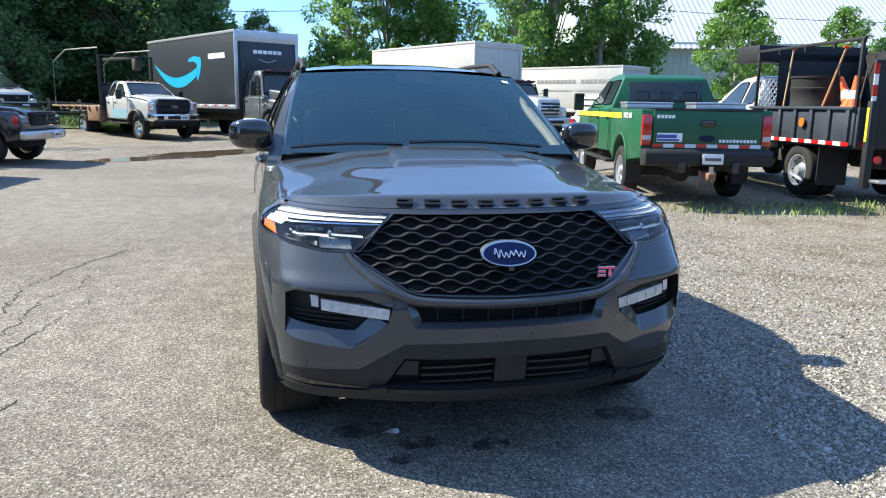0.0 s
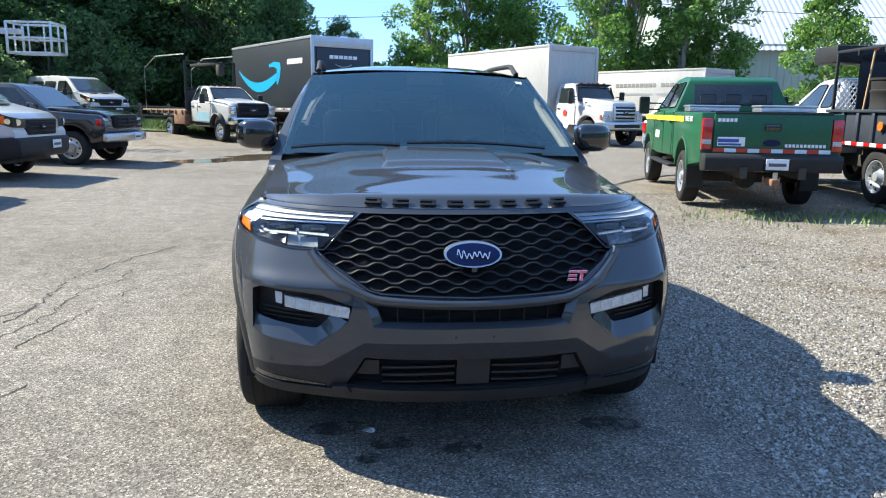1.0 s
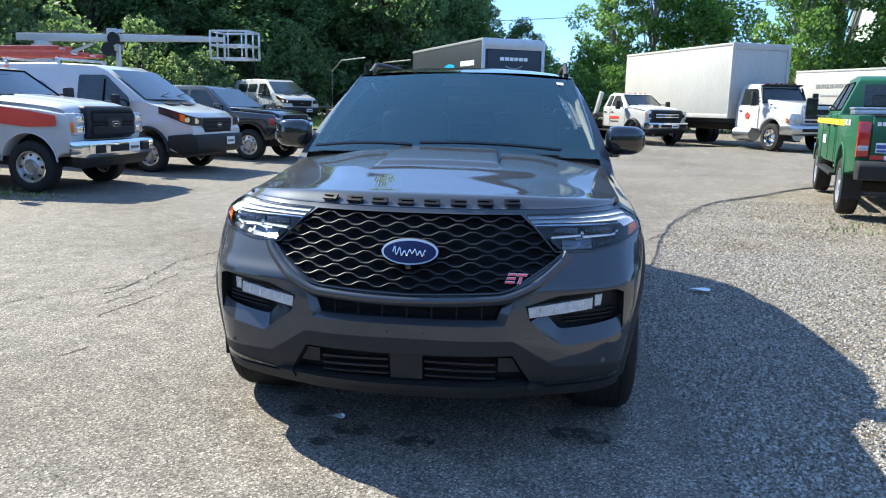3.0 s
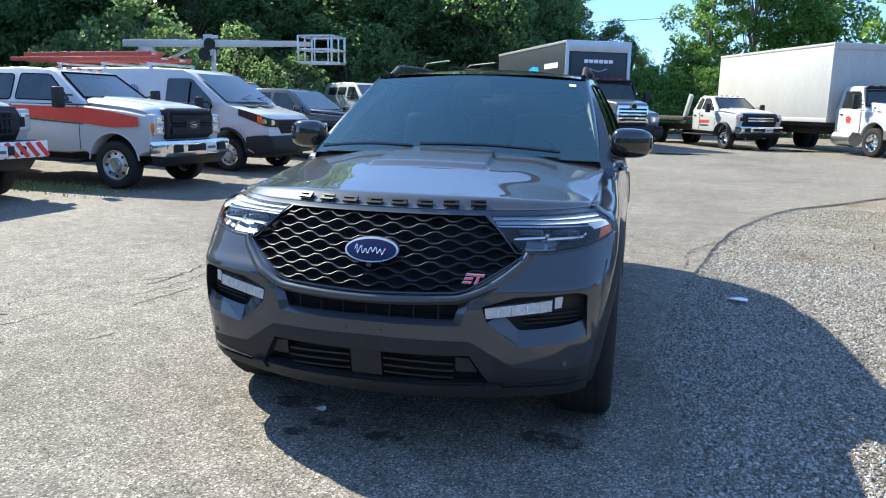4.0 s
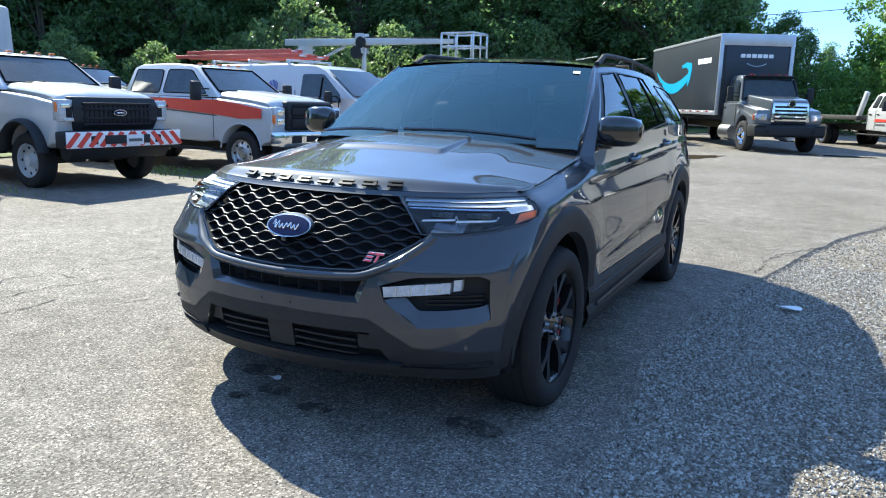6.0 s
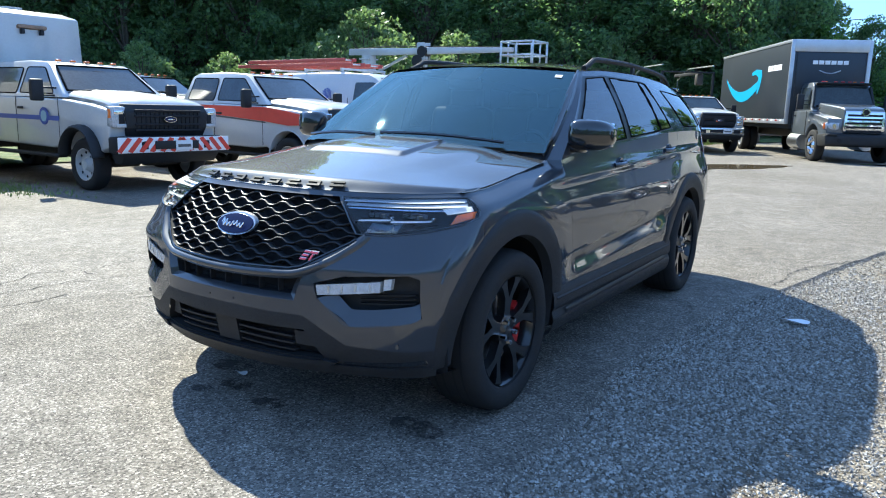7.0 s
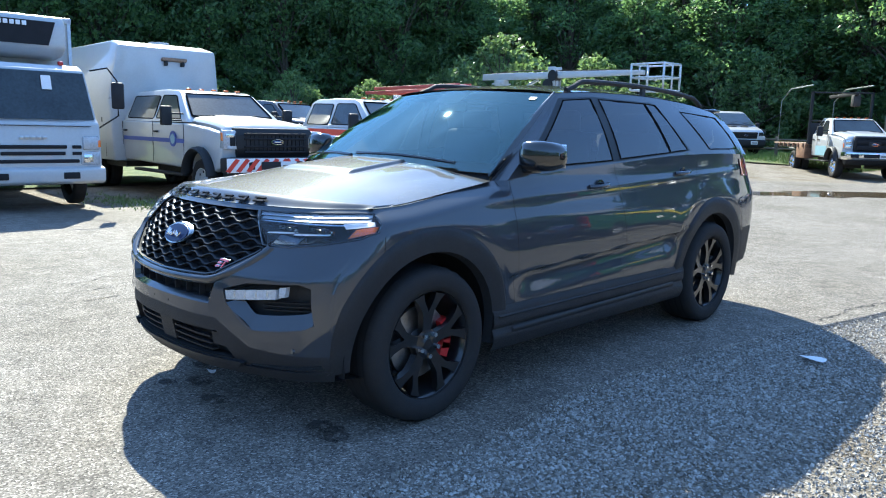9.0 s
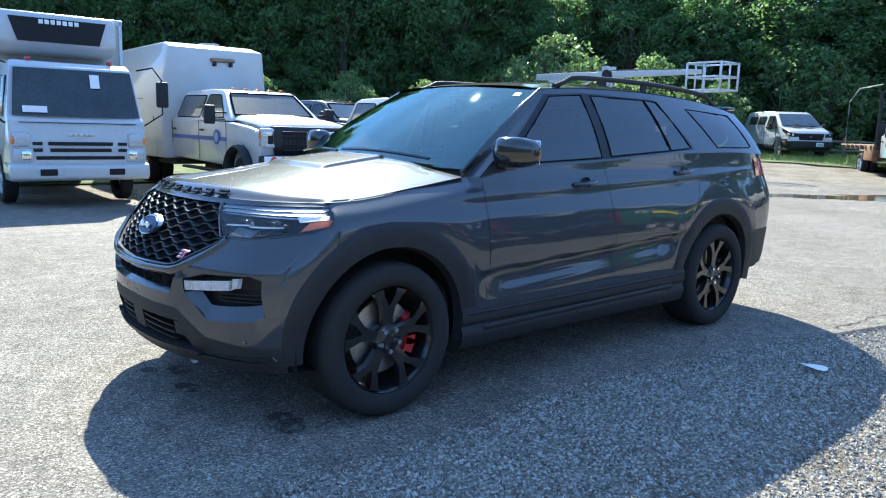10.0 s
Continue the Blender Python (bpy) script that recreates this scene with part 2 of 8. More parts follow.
def curve(xs, ys):
    """A smooth interpolation through points (monotone cubic)."""
    xs, ys = np.array(xs, float), np.array(ys, float)
    d = np.diff(ys) / np.diff(xs)
    m = np.zeros(len(xs))
    m[1:-1] = np.where(d[:-1] * d[1:] > 0, 2 * d[:-1] * d[1:] / (d[:-1] + d[1:] + 1e-12), 0)
    m[0], m[-1] = d[0], d[-1]
    def f(x):
        x = min(max(x, xs[0]), xs[-1])
        i = min(int(np.searchsorted(xs, x, side='right')) - 1, len(xs) - 2)
        h = xs[i + 1] - xs[i]
        t = (x - xs[i]) / h
        return float((1 + 2 * t) * (1 - t) ** 2 * ys[i] + t * (1 - t) ** 2 * h * m[i] + t * t * (3 - 2 * t) * ys[i + 1] + t * t * (t - 1) * h * m[i + 1])
    return f


def ground_z(x, y):
    """The lot lies flat round the car and rises gently away from it."""
    d = math.hypot(x - 0.5, y - 1)
    z = 0.0055 * max(0.0, d - 7)
    z += 0.016 * max(0.0, min(-x - 4.5, 6.0)) * smooth(6, 10, y)
    z += 0.30 * smooth(24, 31, y) * smooth(-5.5, -9, x)
    return z


def at_ground(x, y, heading):
    """A vehicle's pose: the point under its front axle, and the way it faces (degrees from +x)."""
    return pose(x, y, ground_z(x, y), 0, 0, heading + 90)

# ---- ground ----
edge_x = curve([-9, -4, -.9, -.17, .92, 2.55, 3.9, 5.24, 7.27, 9.0, 10.1, 11.85, 14, 20], [1.9, 1.5, 1.30, 1.33, 1.26, 1.42, 1.74, 2.02, 2.64, 3.47, 4.42, 5.9, 9, 22])


def edge_wobble(y):
    return .05 * noise.noise((y * 1.7, 3.1, 0)) + .025 * noise.noise((y * 7, 1.1, 0))


def surface(name, kind):
    """Asphalt or gravel: aggregate speckle, blotches, relief."""
    m = bpy.data.materials.new(name)
    m.use_nodes = True
    n, l = m.node_tree.nodes, m.node_tree.links
    p = n["Principled BSDF"]
    tc = n.new("ShaderNodeTexCoord")
    def noi(sc, det=4, rough=.6):
        q = n.new("ShaderNodeTexNoise")
        q.inputs["Scale"].default_value, q.inputs["Detail"].default_value, q.inputs["Roughness"].default_value = sc, det, rough
        l.new(tc.outputs["Object"], q.inputs["Vector"])
        return q.outputs["Fac"]
    def vor(sc, feat='F1'):
        q = n.new("ShaderNodeTexVoronoi")
        q.feature = feat
        q.inputs["Scale"].default_value = sc
        l.new(tc.outputs["Object"], q.inputs["Vector"])
        return q
    def ramp(src, stops):
        q = n.new("ShaderNodeValToRGB")
        e = q.color_ramp.elements
        while len(e) < len(stops):
            e.new(.5)
        for a, (pos, c) in zip(e, stops):
            a.position, a.color = pos, (*c, 1)
        l.new(src, q.inputs[0])
        return q.outputs[0]
    def mix(f, a, b, mode='MIX'):
        q = n.new("ShaderNodeMix")
        q.data_type, q.blend_type = 'RGBA', mode
        if isinstance(f, float):
            q.inputs["Factor"].default_value = f
        else:
            l.new(f, q.inputs["Factor"])
        l.new(a, q.inputs["A"])
        l.new(b, q.inputs["B"])
        return q.outputs["Result"]
    if kind == "asphalt":
        v = vor(115)
        c = ramp(v.outputs["Color"], [(.0, (.044, .038, .032)), (.35, (.143, .128, .108)), (.7, (.250, .225, .190)), (1, (.56, .51, .44))])
        big = ramp(noi(.35, 5), [(.30, (.72, .70, .66)), (.55, (1, 1, 1)), (.75, (1.12, 1.10, 1.06))])
        c = mix(1.0, c, big, 'MULTIPLY')
        mid = ramp(noi(5, 5), [(.35, (.78, .78, .78)), (.65, (1.1, 1.1, 1.1))])
        c = mix(1.0, c, mid, 'MULTIPLY')
        h = vor(115).outputs["Distance"]
        h2 = noi(240, 2)
        strength, dist = .6, .005
        p.inputs["Roughness"].default_value = .78
        p.inputs["Specular IOR Level"].default_value = .15
    elif kind == "gravel":
        v = vor(64)
        c = ramp(v.outputs["Color"], [(.0, (.075, .067, .056)), (.4, (.185, .165, .138)), (.75, (.30, .272, .232)), (1, (.50, .46, .40))])
        fine = ramp(noi(1.1, 6), [(.32, (.62, .54, .43)), (.5, (.95, .92, .86)), (.7, (1.1, 1.09, 1.06))])
        c = mix(1.0, c, fine, 'MULTIPLY')
        h = v.outputs["Distance"]
        h2 = noi(120, 4)
        strength, dist = .8, .010
        p.inputs["Roughness"].default_value = .9
        p.inputs["Specular IOR Level"].default_value = .15
    else:
        c = ramp(noi(2.2, 6), [(.3, (.05, .085, .022)), (.5, (.09, .13, .03)), (.65, (.16, .16, .06)), (.8, (.22, .19, .12))])
        h = noi(60, 4)
        h2 = noi(14, 3)
        strength, dist = .8, .03
        p.inputs["Roughness"].default_value = .9
    l.new(c, p.inputs["Base Color"])
    ad = n.new("ShaderNodeMath")
    l.new(h, ad.inputs[0])
    l.new(h2, ad.inputs[1])
    b = n.new("ShaderNodeBump")
    b.inputs["Strength"].default_value, b.inputs["Distance"].default_value = strength, dist
    l.new(ad.outputs[0], b.inputs["Height"])
    l.new(b.outputs[0], p.inputs["Normal"])
    return m


ASPHALT = surface("aged asphalt with exposed aggregate", "asphalt")
GRAVEL = surface("pale crushed gravel", "gravel")
GRASS = surface("rough grass ground", "grass")
WATER = mat("muddy puddle water", (0.10, 0.078, 0.05), 0.06, spec=0.35, var=0.2, vscale=1)
CRACK = mat("crack dirt", (0.035, 0.032, 0.028), 0.95, var=0.3, vscale=30)
STAIN = mat("dark damp stain", (0.06, 0.056, 0.05), 0.7, var=0.3, vscale=20)
# the stain soaks in unevenly: its cover breaks up at small scale
_n, _l = STAIN.node_tree.nodes, STAIN.node_tree.links
_no = _n.new("ShaderNodeTexNoise")
_no.inputs["Scale"].default_value, _no.inputs["Detail"].default_value, _no.inputs["Roughness"].default_value = 9.0, 8, 0.75
_ra = _n.new("ShaderNodeMapRange")
_ra.inputs["From Min"].default_value, _ra.inputs["From Max"].default_value = 0.42, 0.58
_ra.inputs["To Max"].default_value = 0.85
_tc = _n.new("ShaderNodeTexCoord")
_l.new(_tc.outputs["Object"], _no.inputs["Vector"])
_l.new(_no.outputs["Fac"], _ra.inputs["Value"])
_l.new(_ra.outputs[0], _n["Principled BSDF"].inputs["Alpha"])

# gravel base reaching the horizon
def axis_steps():
    a = [-900, -500, -250, -140, -90, -65]
    a += [-50 + 2.0 * i for i in range(51)]
    return a + [65, 90, 140, 250, 500, 900]
gx, gy = axis_steps(), [q + 12 for q in axis_steps()]
bm = sheet(lambda x, y: Vector((x, y, ground_z(x, y) - .03)), gx, gy)
tagged(part("ground", bm, GRAVEL, None, "pale crushed gravel ground with dry dirt patches"), "", "ground", kind="structure")

# asphalt sheet, bounded by the ragged curved edge
ys = [-60, -40, -25, -16, -12] + [-9 + .12 * i for i in range(176)] + [12.2, 12.6, 13, 13.5, 14, 15, 16, 18, 20, 23, 26, 29, 33]
def lot_pt(u, y):
    r = edge_x(y) + (edge_wobble(y) if y < 14 else 0)
    if y > 14:
        r = lerp(9, 22, smooth(14, 20, y))
    l = -9.8 if y < 16 else lerp(-9.8, -3.0, smooth(16, 24, y))
    if y < -9:
        r = 1.9
        l = -30
    x = lerp(l, r, u)
    d = .0
    return Vector((x, y, ground_z(x, y) - (.028 if u >= .9999 else 0)))
us = [i / 26 for i in range(26)] + [.975, .985, .992, .997, 1.0]
tagged(part("asphalt_lot", sheet(lot_pt, us, ys), ASPHALT, None, "aged light grey asphalt with ragged edge"), "", "asphalt", kind="structure")

# cracks in the old asphalt
CRACKS = [([(-2.81, 1.52), (-2.73, 1.86), (-2.83, 2.78), (-2.57, 3.64), (-2.3, 4.2), (-2.23, 4.53)], 0.016), ([(-2.66, 1.16), (-2.58, 1.46), (-2.56, 2.4), (-2.38, 2.69), (-2.4, 3.27)], 0.01), ([(-2.52, 0.9), (-2.45, 1.26), (-2.35, 1.65), (-2.28, 2.03), (-2.17, 2.57)], 0.009), ([(-2.23, 0.14), (-2.2, 0.25), (-2.1, 0.45)], 0.008), ([(-3.34, -0.2), (-3.52, 0.17), (-3.39, 0.48), (-3.03, 0.43)], 0.012), ([(-3.05, -0.35), (-3.04, 0.17), (-2.85, 0.64)], 0.01), ([(-2.69, -0.53), (-2.66, -0.31), (-2.72, 0.07)], 0.008), ([(1.57, 3.77), (1.64, 4.1), (1.62, 4.39), (1.75, 4.92), (2.1, 5.56)], 0.02), ([(-3.33, 0.58), (-3.36, 1.1), (-3.1, 1.5), (-2.68, 1.92)], 0.01)]
def crack(points, w, seed):
    rg = random.Random(seed)
    pts = []
    for (x0, y0), (x1, y1) in zip(points, points[1:]):
        n = max(2, int(math.hypot(x1 - x0, y1 - y0) / .05))
        for i in range(n):
            pts.append((lerp(x0, x1, i / n) + rg.uniform(-.03, .03), lerp(y0, y1, i / n) + rg.uniform(-.03, .03)))
    bm = bmesh.new()
    a = b = None
    for i, (x, y) in enumerate(pts):
        q = pts[min(i + 1, len(pts) - 1)]
        d = Vector((q[0] - x, q[1] - y, 0))
        if d.length < 1e-6:
            continue
        nrm = Vector((-d.y, d.x, 0)).normalized() * w * rg.uniform(.25, 1.0) * .5
        z = ground_z(x, y) + .003
        va, vb = bm.verts.new(Vector((x, y, z)) + nrm), bm.verts.new(Vector((x, y, z)) - nrm)
        if a is not None and rg.random() > .06:
            bm.faces.new((a, va, vb, b))
        a, b = va, vb
    tagged(part("crack", bm, CRACK, None, "dark ragged crack across the asphalt"), "", "crack", "", "structure")


for i, (pl, w) in enumerate(CRACKS):
    crack(pl, w * 1.7, 70 + i)

# damp stains under the nose
for x, y, r in ((.74, -.45, .12), (.0, -.64, .075), (-.30, -.57, .08), (-.55, -.38, .11), (-.40, -.70, .06)):
    bm = bmesh.new()
    bm.faces.new([bm.verts.new((x + r * (1 + .35 * noise.noise((k * .9, x * 9, y * 7))) * math.cos(2 * math.pi * k / 22) * 1.2, y + r * (1 + .35 * noise.noise((k * .9, x * 9 + 5, y * 7))) * .75 * math.sin(2 * math.pi * k / 22), .0035)) for k in range(22)])
    tagged(part("oil_stain", bm, STAIN, None, "dark oily drip stain on asphalt"), "", "stain", "drip stains", "structure")
# puddle along the back of the lot
bm = bmesh.new()
P0, P1 = Vector((-4.9, 15.3, 0)), Vector((-.6, 20.3, 0))
ax, nr = (P1 - P0), Vector((.76, -.65, 0))
up = [P0 + ax * (i / 30) + nr * (.08 + .95 * math.sin(math.pi * min(1, i / 30 * 1.05)) ** .6 * (1 + .4 * noise.noise((i * .35, 2, 0)))) for i in range(31)]
dn = [P0 + ax * (i / 30) - nr * (.08 + .65 * math.sin(math.pi * i / 30) ** .6 * (1 + .4 * noise.noise((i * .35, 9, 0)))) for i in range(31)]
A = [bm.verts.new((p.x, p.y, ground_z(p.x, p.y) + .006)) for p in up]
B = [bm.verts.new((p.x, p.y, ground_z(p.x, p.y) + .006)) for p in dn]
for i in range(30):
    bm.faces.new((A[i], A[i + 1], B[i + 1], B[i]))
tagged(part("puddle", bm, WATER, None, "long shallow brown puddle on the lot"), "", "puddle", "", "structure")
for x, y, r in ((7.0, 27.5, 1.2), (2.2, 23.0, .8)):
    bm = bmesh.new()
    bm.faces.new([bm.verts.new((x + r * 1.7 * (1 + .3 * noise.noise((k * .8, x, y))) * math.cos(2 * math.pi * k / 26), y + r * .4 * math.sin(2 * math.pi * k / 26), ground_z(x, y) + .012)) for k in range(26)])
    tagged(part("puddle", bm, WATER, None, "shallow puddle on the lot"), "", "puddle", "", "structure")

# rough grass along the wood and by the dump truck
def meadow(name, fn, us, vs, label):
    tagged(part(name, sheet(fn, us, vs), GRASS, None, label), "", "grass", "", "structure")
meadow("grass_verge", lambda u, v: (lambda x, y: Vector((x, y, ground_z(x, y) + .012)))(lerp(-48, lerp(-7.0, 3, v), u), lerp(29.5, 60, v) + 1.2 * noise.noise((u * 14, v * 3, 1)) - 14 * (1 - u)), [i / 40 for i in range(41)], [i / 24 for i in range(25)], "rough sunlit grass verge before the wood")
meadow("grass_verge", lambda u, v: (lambda x, y: Vector((x, y, ground_z(x, y) + .010)))(lerp(-60, -13.2, u) + 1.0 * noise.noise((v * 9, 4, 1)), lerp(-14, 18, v)), [i / 20 for i in range(21)], [i / 30 for i in range(31)], "rough grass behind the parked row")
BLADE = mat("grass blades", (.17, .24, .06), .6, var=.4, vscale=3)
rg = np.random.default_rng(3)
def blades(n, place, h):
    V, F = [], []
    for i in range(n):
        x, y = place()
        a, hh = rg.uniform(0, 6.28), h * rg.uniform(.4, 1.2)
        dx, dy, z = math.cos(a) * .012, math.sin(a) * .012, ground_z(x, y)
        k = len(V)
        lx, ly = rg.normal() * hh * .3, rg.normal() * hh * .3
        V += [(x - dx, y - dy, z), (x + dx, y + dy, z), (x + lx, y + ly, z + hh)]
        F.append((k, k + 1, k + 2))
    return V, F
for nm, n, pl, h in (("a", 24000, lambda: (rg.uniform(-22, -5.5), rg.uniform(29, 37)), .22), ("b", 600, lambda: (7.6 + rg.normal() * .9, 5.9 + rg.normal() * .35), .10), ("d", 900, lambda: (-8.6 + rg.normal() * .8, 6.75 + rg.normal() * .30), .055), ("e", 600, lambda: (-9.6 + rg.normal() * .8, 3.0 + rg.normal() * .3), .055), ("c", 260, lambda: (5.4 + rg.normal() * .8, 6.3 + rg.normal() * .4), .07)):
    V, F = blades(n, pl, h)
    me = bpy.data.meshes.new("grass_tuft")
    me.from_pydata(V, [], F)
    me.materials.append(BLADE)
    tagged(new("grass_tuft", me), "thin green grass blades in patches", "grass", "", "stuff")

# loose stones on the gravel and along the asphalt edge
STONE = bpy.data.materials.new("crushed stone")
STONE.use_nodes = True
_n, _l = STONE.node_tree.nodes, STONE.node_tree.links
_g = _n.new("ShaderNodeNewGeometry")
_r = _n.new("ShaderNodeValToRGB")
for pos, c in ((.0, (.10, .088, .072)), (.5, (.27, .246, .21)), (1.0, (.50, .475, .43))):
    e = _r.color_ramp.elements[0] if pos == 0 else _r.color_ramp.elements[-1] if pos == 1 else _r.color_ramp.elements.new(.5)
    e.position, e.color = pos, (*c, 1)
_l.new(_g.outputs["Random Per Island"], _r.inputs[0])
_l.new(_r.outputs[0], _n["Principled BSDF"].inputs["Base Color"])
_n["Principled BSDF"].inputs["Roughness"].default_value = .85
def stones(n, place, lo, hi):
    c = np.array([place() for _ in range(n)])
    s = rg.uniform(lo, hi, n) * rg.uniform(.5, 1, n)
    base = np.array([(1, 0, 0), (-1, 0, 0), (0, 1, 0), (0, -1, 0), (0, 0, .75), (0, 0, -.75)], float)
    tri = np.array([(0, 2, 4), (2, 1, 4), (1, 3, 4), (3, 0, 4), (2, 0, 5), (1, 2, 5), (3, 1, 5), (0, 3, 5)])
    v = base[None] * s[:, None, None] * rg.uniform(.6, 1.3, (n, 6, 1)) + rg.normal(size=(n, 6, 3)) * s[:, None, None] * .22
    a = rg.uniform(0, 6.28, n)
    ca, sa = np.cos(a)[:, None], np.sin(a)[:, None]
    x, y = v[..., 0] * ca - v[..., 1] * sa, v[..., 0] * sa + v[..., 1] * ca
    z = np.array([ground_z(p[0], p[1]) for p in c])
    off = np.array([p[2] for p in c])
    V = np.stack([x + c[:, 0:1], y + c[:, 1:2], v[..., 2] + (z + off + s * .25)[:, None]], -1).reshape(-1, 3)
    F = (tri[None] + (np.arange(n) * 6)[:, None, None]).reshape(-1, 3)
    me = bpy.data.meshes.new("loose_gravel")
    me.from_pydata(V.tolist(), [], F.tolist())
    me.materials.append(STONE)
    return me
def on_gravel():
    while True:
        y = rg.uniform(-3.2, 9.5)
        x = edge_x(y) + abs(rg.normal()) * 2.2 - .03
        if x < 9:
            return (x, y, -.03)
def near_edge():
    y = rg.uniform(-2.5, 11)
    return (edge_x(y) - abs(rg.normal()) * .16 + .06, y, -.012)
def by_the_car():
    y = rg.uniform(-2.2, 4.6)
    return (edge_x(y) + abs(rg.normal()) * 1.0 - .05, y, -.03)
def on_lot():
    return (rg.uniform(-6, 1.2), rg.uniform(-2.5, 9), -.002)
for n, f, lo, hi in ((46000, on_gravel, .006, .016), (75000, by_the_car, .004, .0125), (3200, near_edge, .004, .012), (700, on_lot, .002, .007)):
    tagged(new("loose_gravel", stones(n, f, lo, hi)), "loose pale crushed stones over the ground", "gravel", "", "stuff")
# two pale patches drawn as spots of sunlight in the car's shadow
for x, y, r in ((1.90, 2.62, .075), (-.416, -.43, .035)):
    bm = bmesh.new()
    bm.faces.new([bm.verts.new((x + r * 1.3 * math.cos(2 * math.pi * k / 12) * (1 + .25 * noise.noise((k, x, 1))), y + r * .6 * math.sin(2 * math.pi * k / 12), .006 + .008 * math.sin(k))) for k in range(12)])
    bmesh.ops.triangulate(bm, faces=bm.faces[:])
    part("paper_scrap", bm, WHITEDECAL, None)
    tagged(bpy.context.scene.collection.objects[-1], "small pale patch painted as a spot of sunlight on the ground", "litter", "paper scraps")

# ---- the grey sport utility vehicle ----
OUT = [(0, -.905), (.12, -.902), (.25, -.89), (.38, -.865), (.5, -.828), (.6, -.795), (.7, -.757), (.795, -.712), (.872, -.653), (.928, -.568), (.960, -.466), (.974, -.352), (.981, -.22), (.985, -.08), (.985, .5), (.985, 1.5), (.985, 2.6), (.982, 3.0), (.975, 3.35), (.955, 3.65), (.915, 3.88), (.83, 4.02), (.6, 4.09), (.3, 4.125), (0, 4.13)]
_len = [0.0]
for a, b in zip(OUT, OUT[1:]):
    _len.append(_len[-1] + math.hypot(b[0] - a[0], b[1] - a[1]))
out_x, out_y = curve(_len, [p[0] for p in OUT]), curve(_len, [p[1] for p in OUT])
ULEN = _len[-1]
U_SIDE = _len[14]
wide = curve([.20, .3, .42, .55, .68, .82, .94, 1.02, 1.10, 1.2, 1.34], [.945, .960, .970, .982, .994, 1.0, .992, .972, .95, .925, .905])
nose = curve([.24, .30, .36, .44, .56, .66, .74, .80, .90, 1.0, 1.06], [.10, .065, .035, .012, 0, 0, .012, .04, .105, .175, .225])
top_side = curve([-.45, -.17, .2, .54, .77, 1.68, 2.6, 3.2, 3.7, 4.1], [1.062, 1.072, 1.118, 1.165, 1.19, 1.245, 1.292, 1.30, 1.29, 1.27])
ARCH, R_ARCH = (0.0, 3.025), .572


def shell(u, z):
    """The body's outer surface, driver's half: along the outline u, at height z."""
    x0, y0 = out_x(u), out_y(u)
    wgt = 1.0 - smooth(-.62, -.2, y0)
    x = x0 * lerp(1.0, wide(z), smooth(.2, .8, x0))
    y = y0 + nose(z) * wgt
    y -= wgt * .015 * math.exp(-((z - .778) / .032) ** 2) * smooth(.40, .56, x0) * (1 - smooth(.88, .96, x0))
    side = smooth(.90, .97, x0)
    dr = side * smooth(.45, .8, y0) * (1 - smooth(2.3, 2.7, y0))
    zs = .66 + .045 * (y0 - .6)
    # a crisp edge low on the doors, tucked in beneath and flaring out to the sill
    x += dr * .010 * smooth(zs + .30, zs + .02, z) * smooth(zs - .018, zs + .018, z)
    x -= dr * .046 * (1 - smooth(zs - .014, zs + .014, z)) * smooth(zs - .19, zs - .02, z)
    zc = 1.075 + .03 * (y0 - .5)
    x += side * smooth(.1, .6, y0) * .007 * math.exp(-((z - zc) / .03) ** 2)
    for yc in ARCH:
        x += side * .012 * math.exp(-((math.hypot(y0 - yc, z - .42) - .62) / .12) ** 2) * smooth(.4, .6, z)
    zt = shell_top(u)
    if y0 < .6:
        x -= .075 * smooth(.55, .9, x0) * smooth(zt - .085, zt + .01, z) ** 1.5
        y += .02 * wgt * smooth(zt - .06, zt, z)
    if y0 > 3.4:
        y -= smooth(3.5, 4.0, y0) * (.10 * smooth(.95, 1.3, z) + .05 * smooth(.5, .3, z))
    return Vector((x, y, z))


def shell_top(u):
    y0 = out_y(u)
    return top_side(y0) if u > U_SIDE - .9 and y0 > -.45 else 1.062


def shell_bottom(u):
    y0, x0 = out_y(u), out_x(u)
    z = .30 if y0 < -.35 else (.49 if y0 < 3.3 else .40)
    if x0 > .9:
        for yc in ARCH:
            d = abs(y0 - yc)
            if d < R_ARCH:
                z = max(z, .39 + math.sqrt(R_ARCH ** 2 - d * d))
    return z


def front_y(x, z):
    """Depth of the nose at half-width x, height z."""
    lo, hi = 0.0, U_SIDE
    for _ in range(26):
        mid = (lo + hi) / 2
        if shell(mid, z).x < abs(x):
            lo = mid
        else:
            hi = mid
    return shell(lo, z).y


def cut_line(bm, a, b, axis, keep):
    """Splits the faces that keep() picks along the line a-b, seen along axis."""
    d = Vector((b[0] - a[0], b[1] - a[1]))
    if axis == 'y':
        co, no = Vector((a[0], 0, a[1])), Vector((-d.y, 0, d.x))
    else:
        co, no = Vector((0, a[0], a[1])), Vector((0, -d.y, d.x))
    lo = (min(a[0], b[0]) - .06, min(a[1], b[1]) - .06)
    hi = (max(a[0], b[0]) + .06, max(a[1], b[1]) + .06)
    fs = []
    for f in bm.faces:
        c = f.calc_center_median()
        p = (c.x if axis == 'y' else c.y, c.z)
        if lo[0] <= p[0] <= hi[0] and lo[1] <= p[1] <= hi[1] and keep(c):
            fs.append(f)
    geom = list({v for f in fs for v in f.verts}) + list({e for f in fs for e in f.edges}) + fs
    if fs:
        bmesh.ops.bisect_plane(bm, geom=geom, plane_co=co, plane_no=no.normalized(), dist=1e-5)


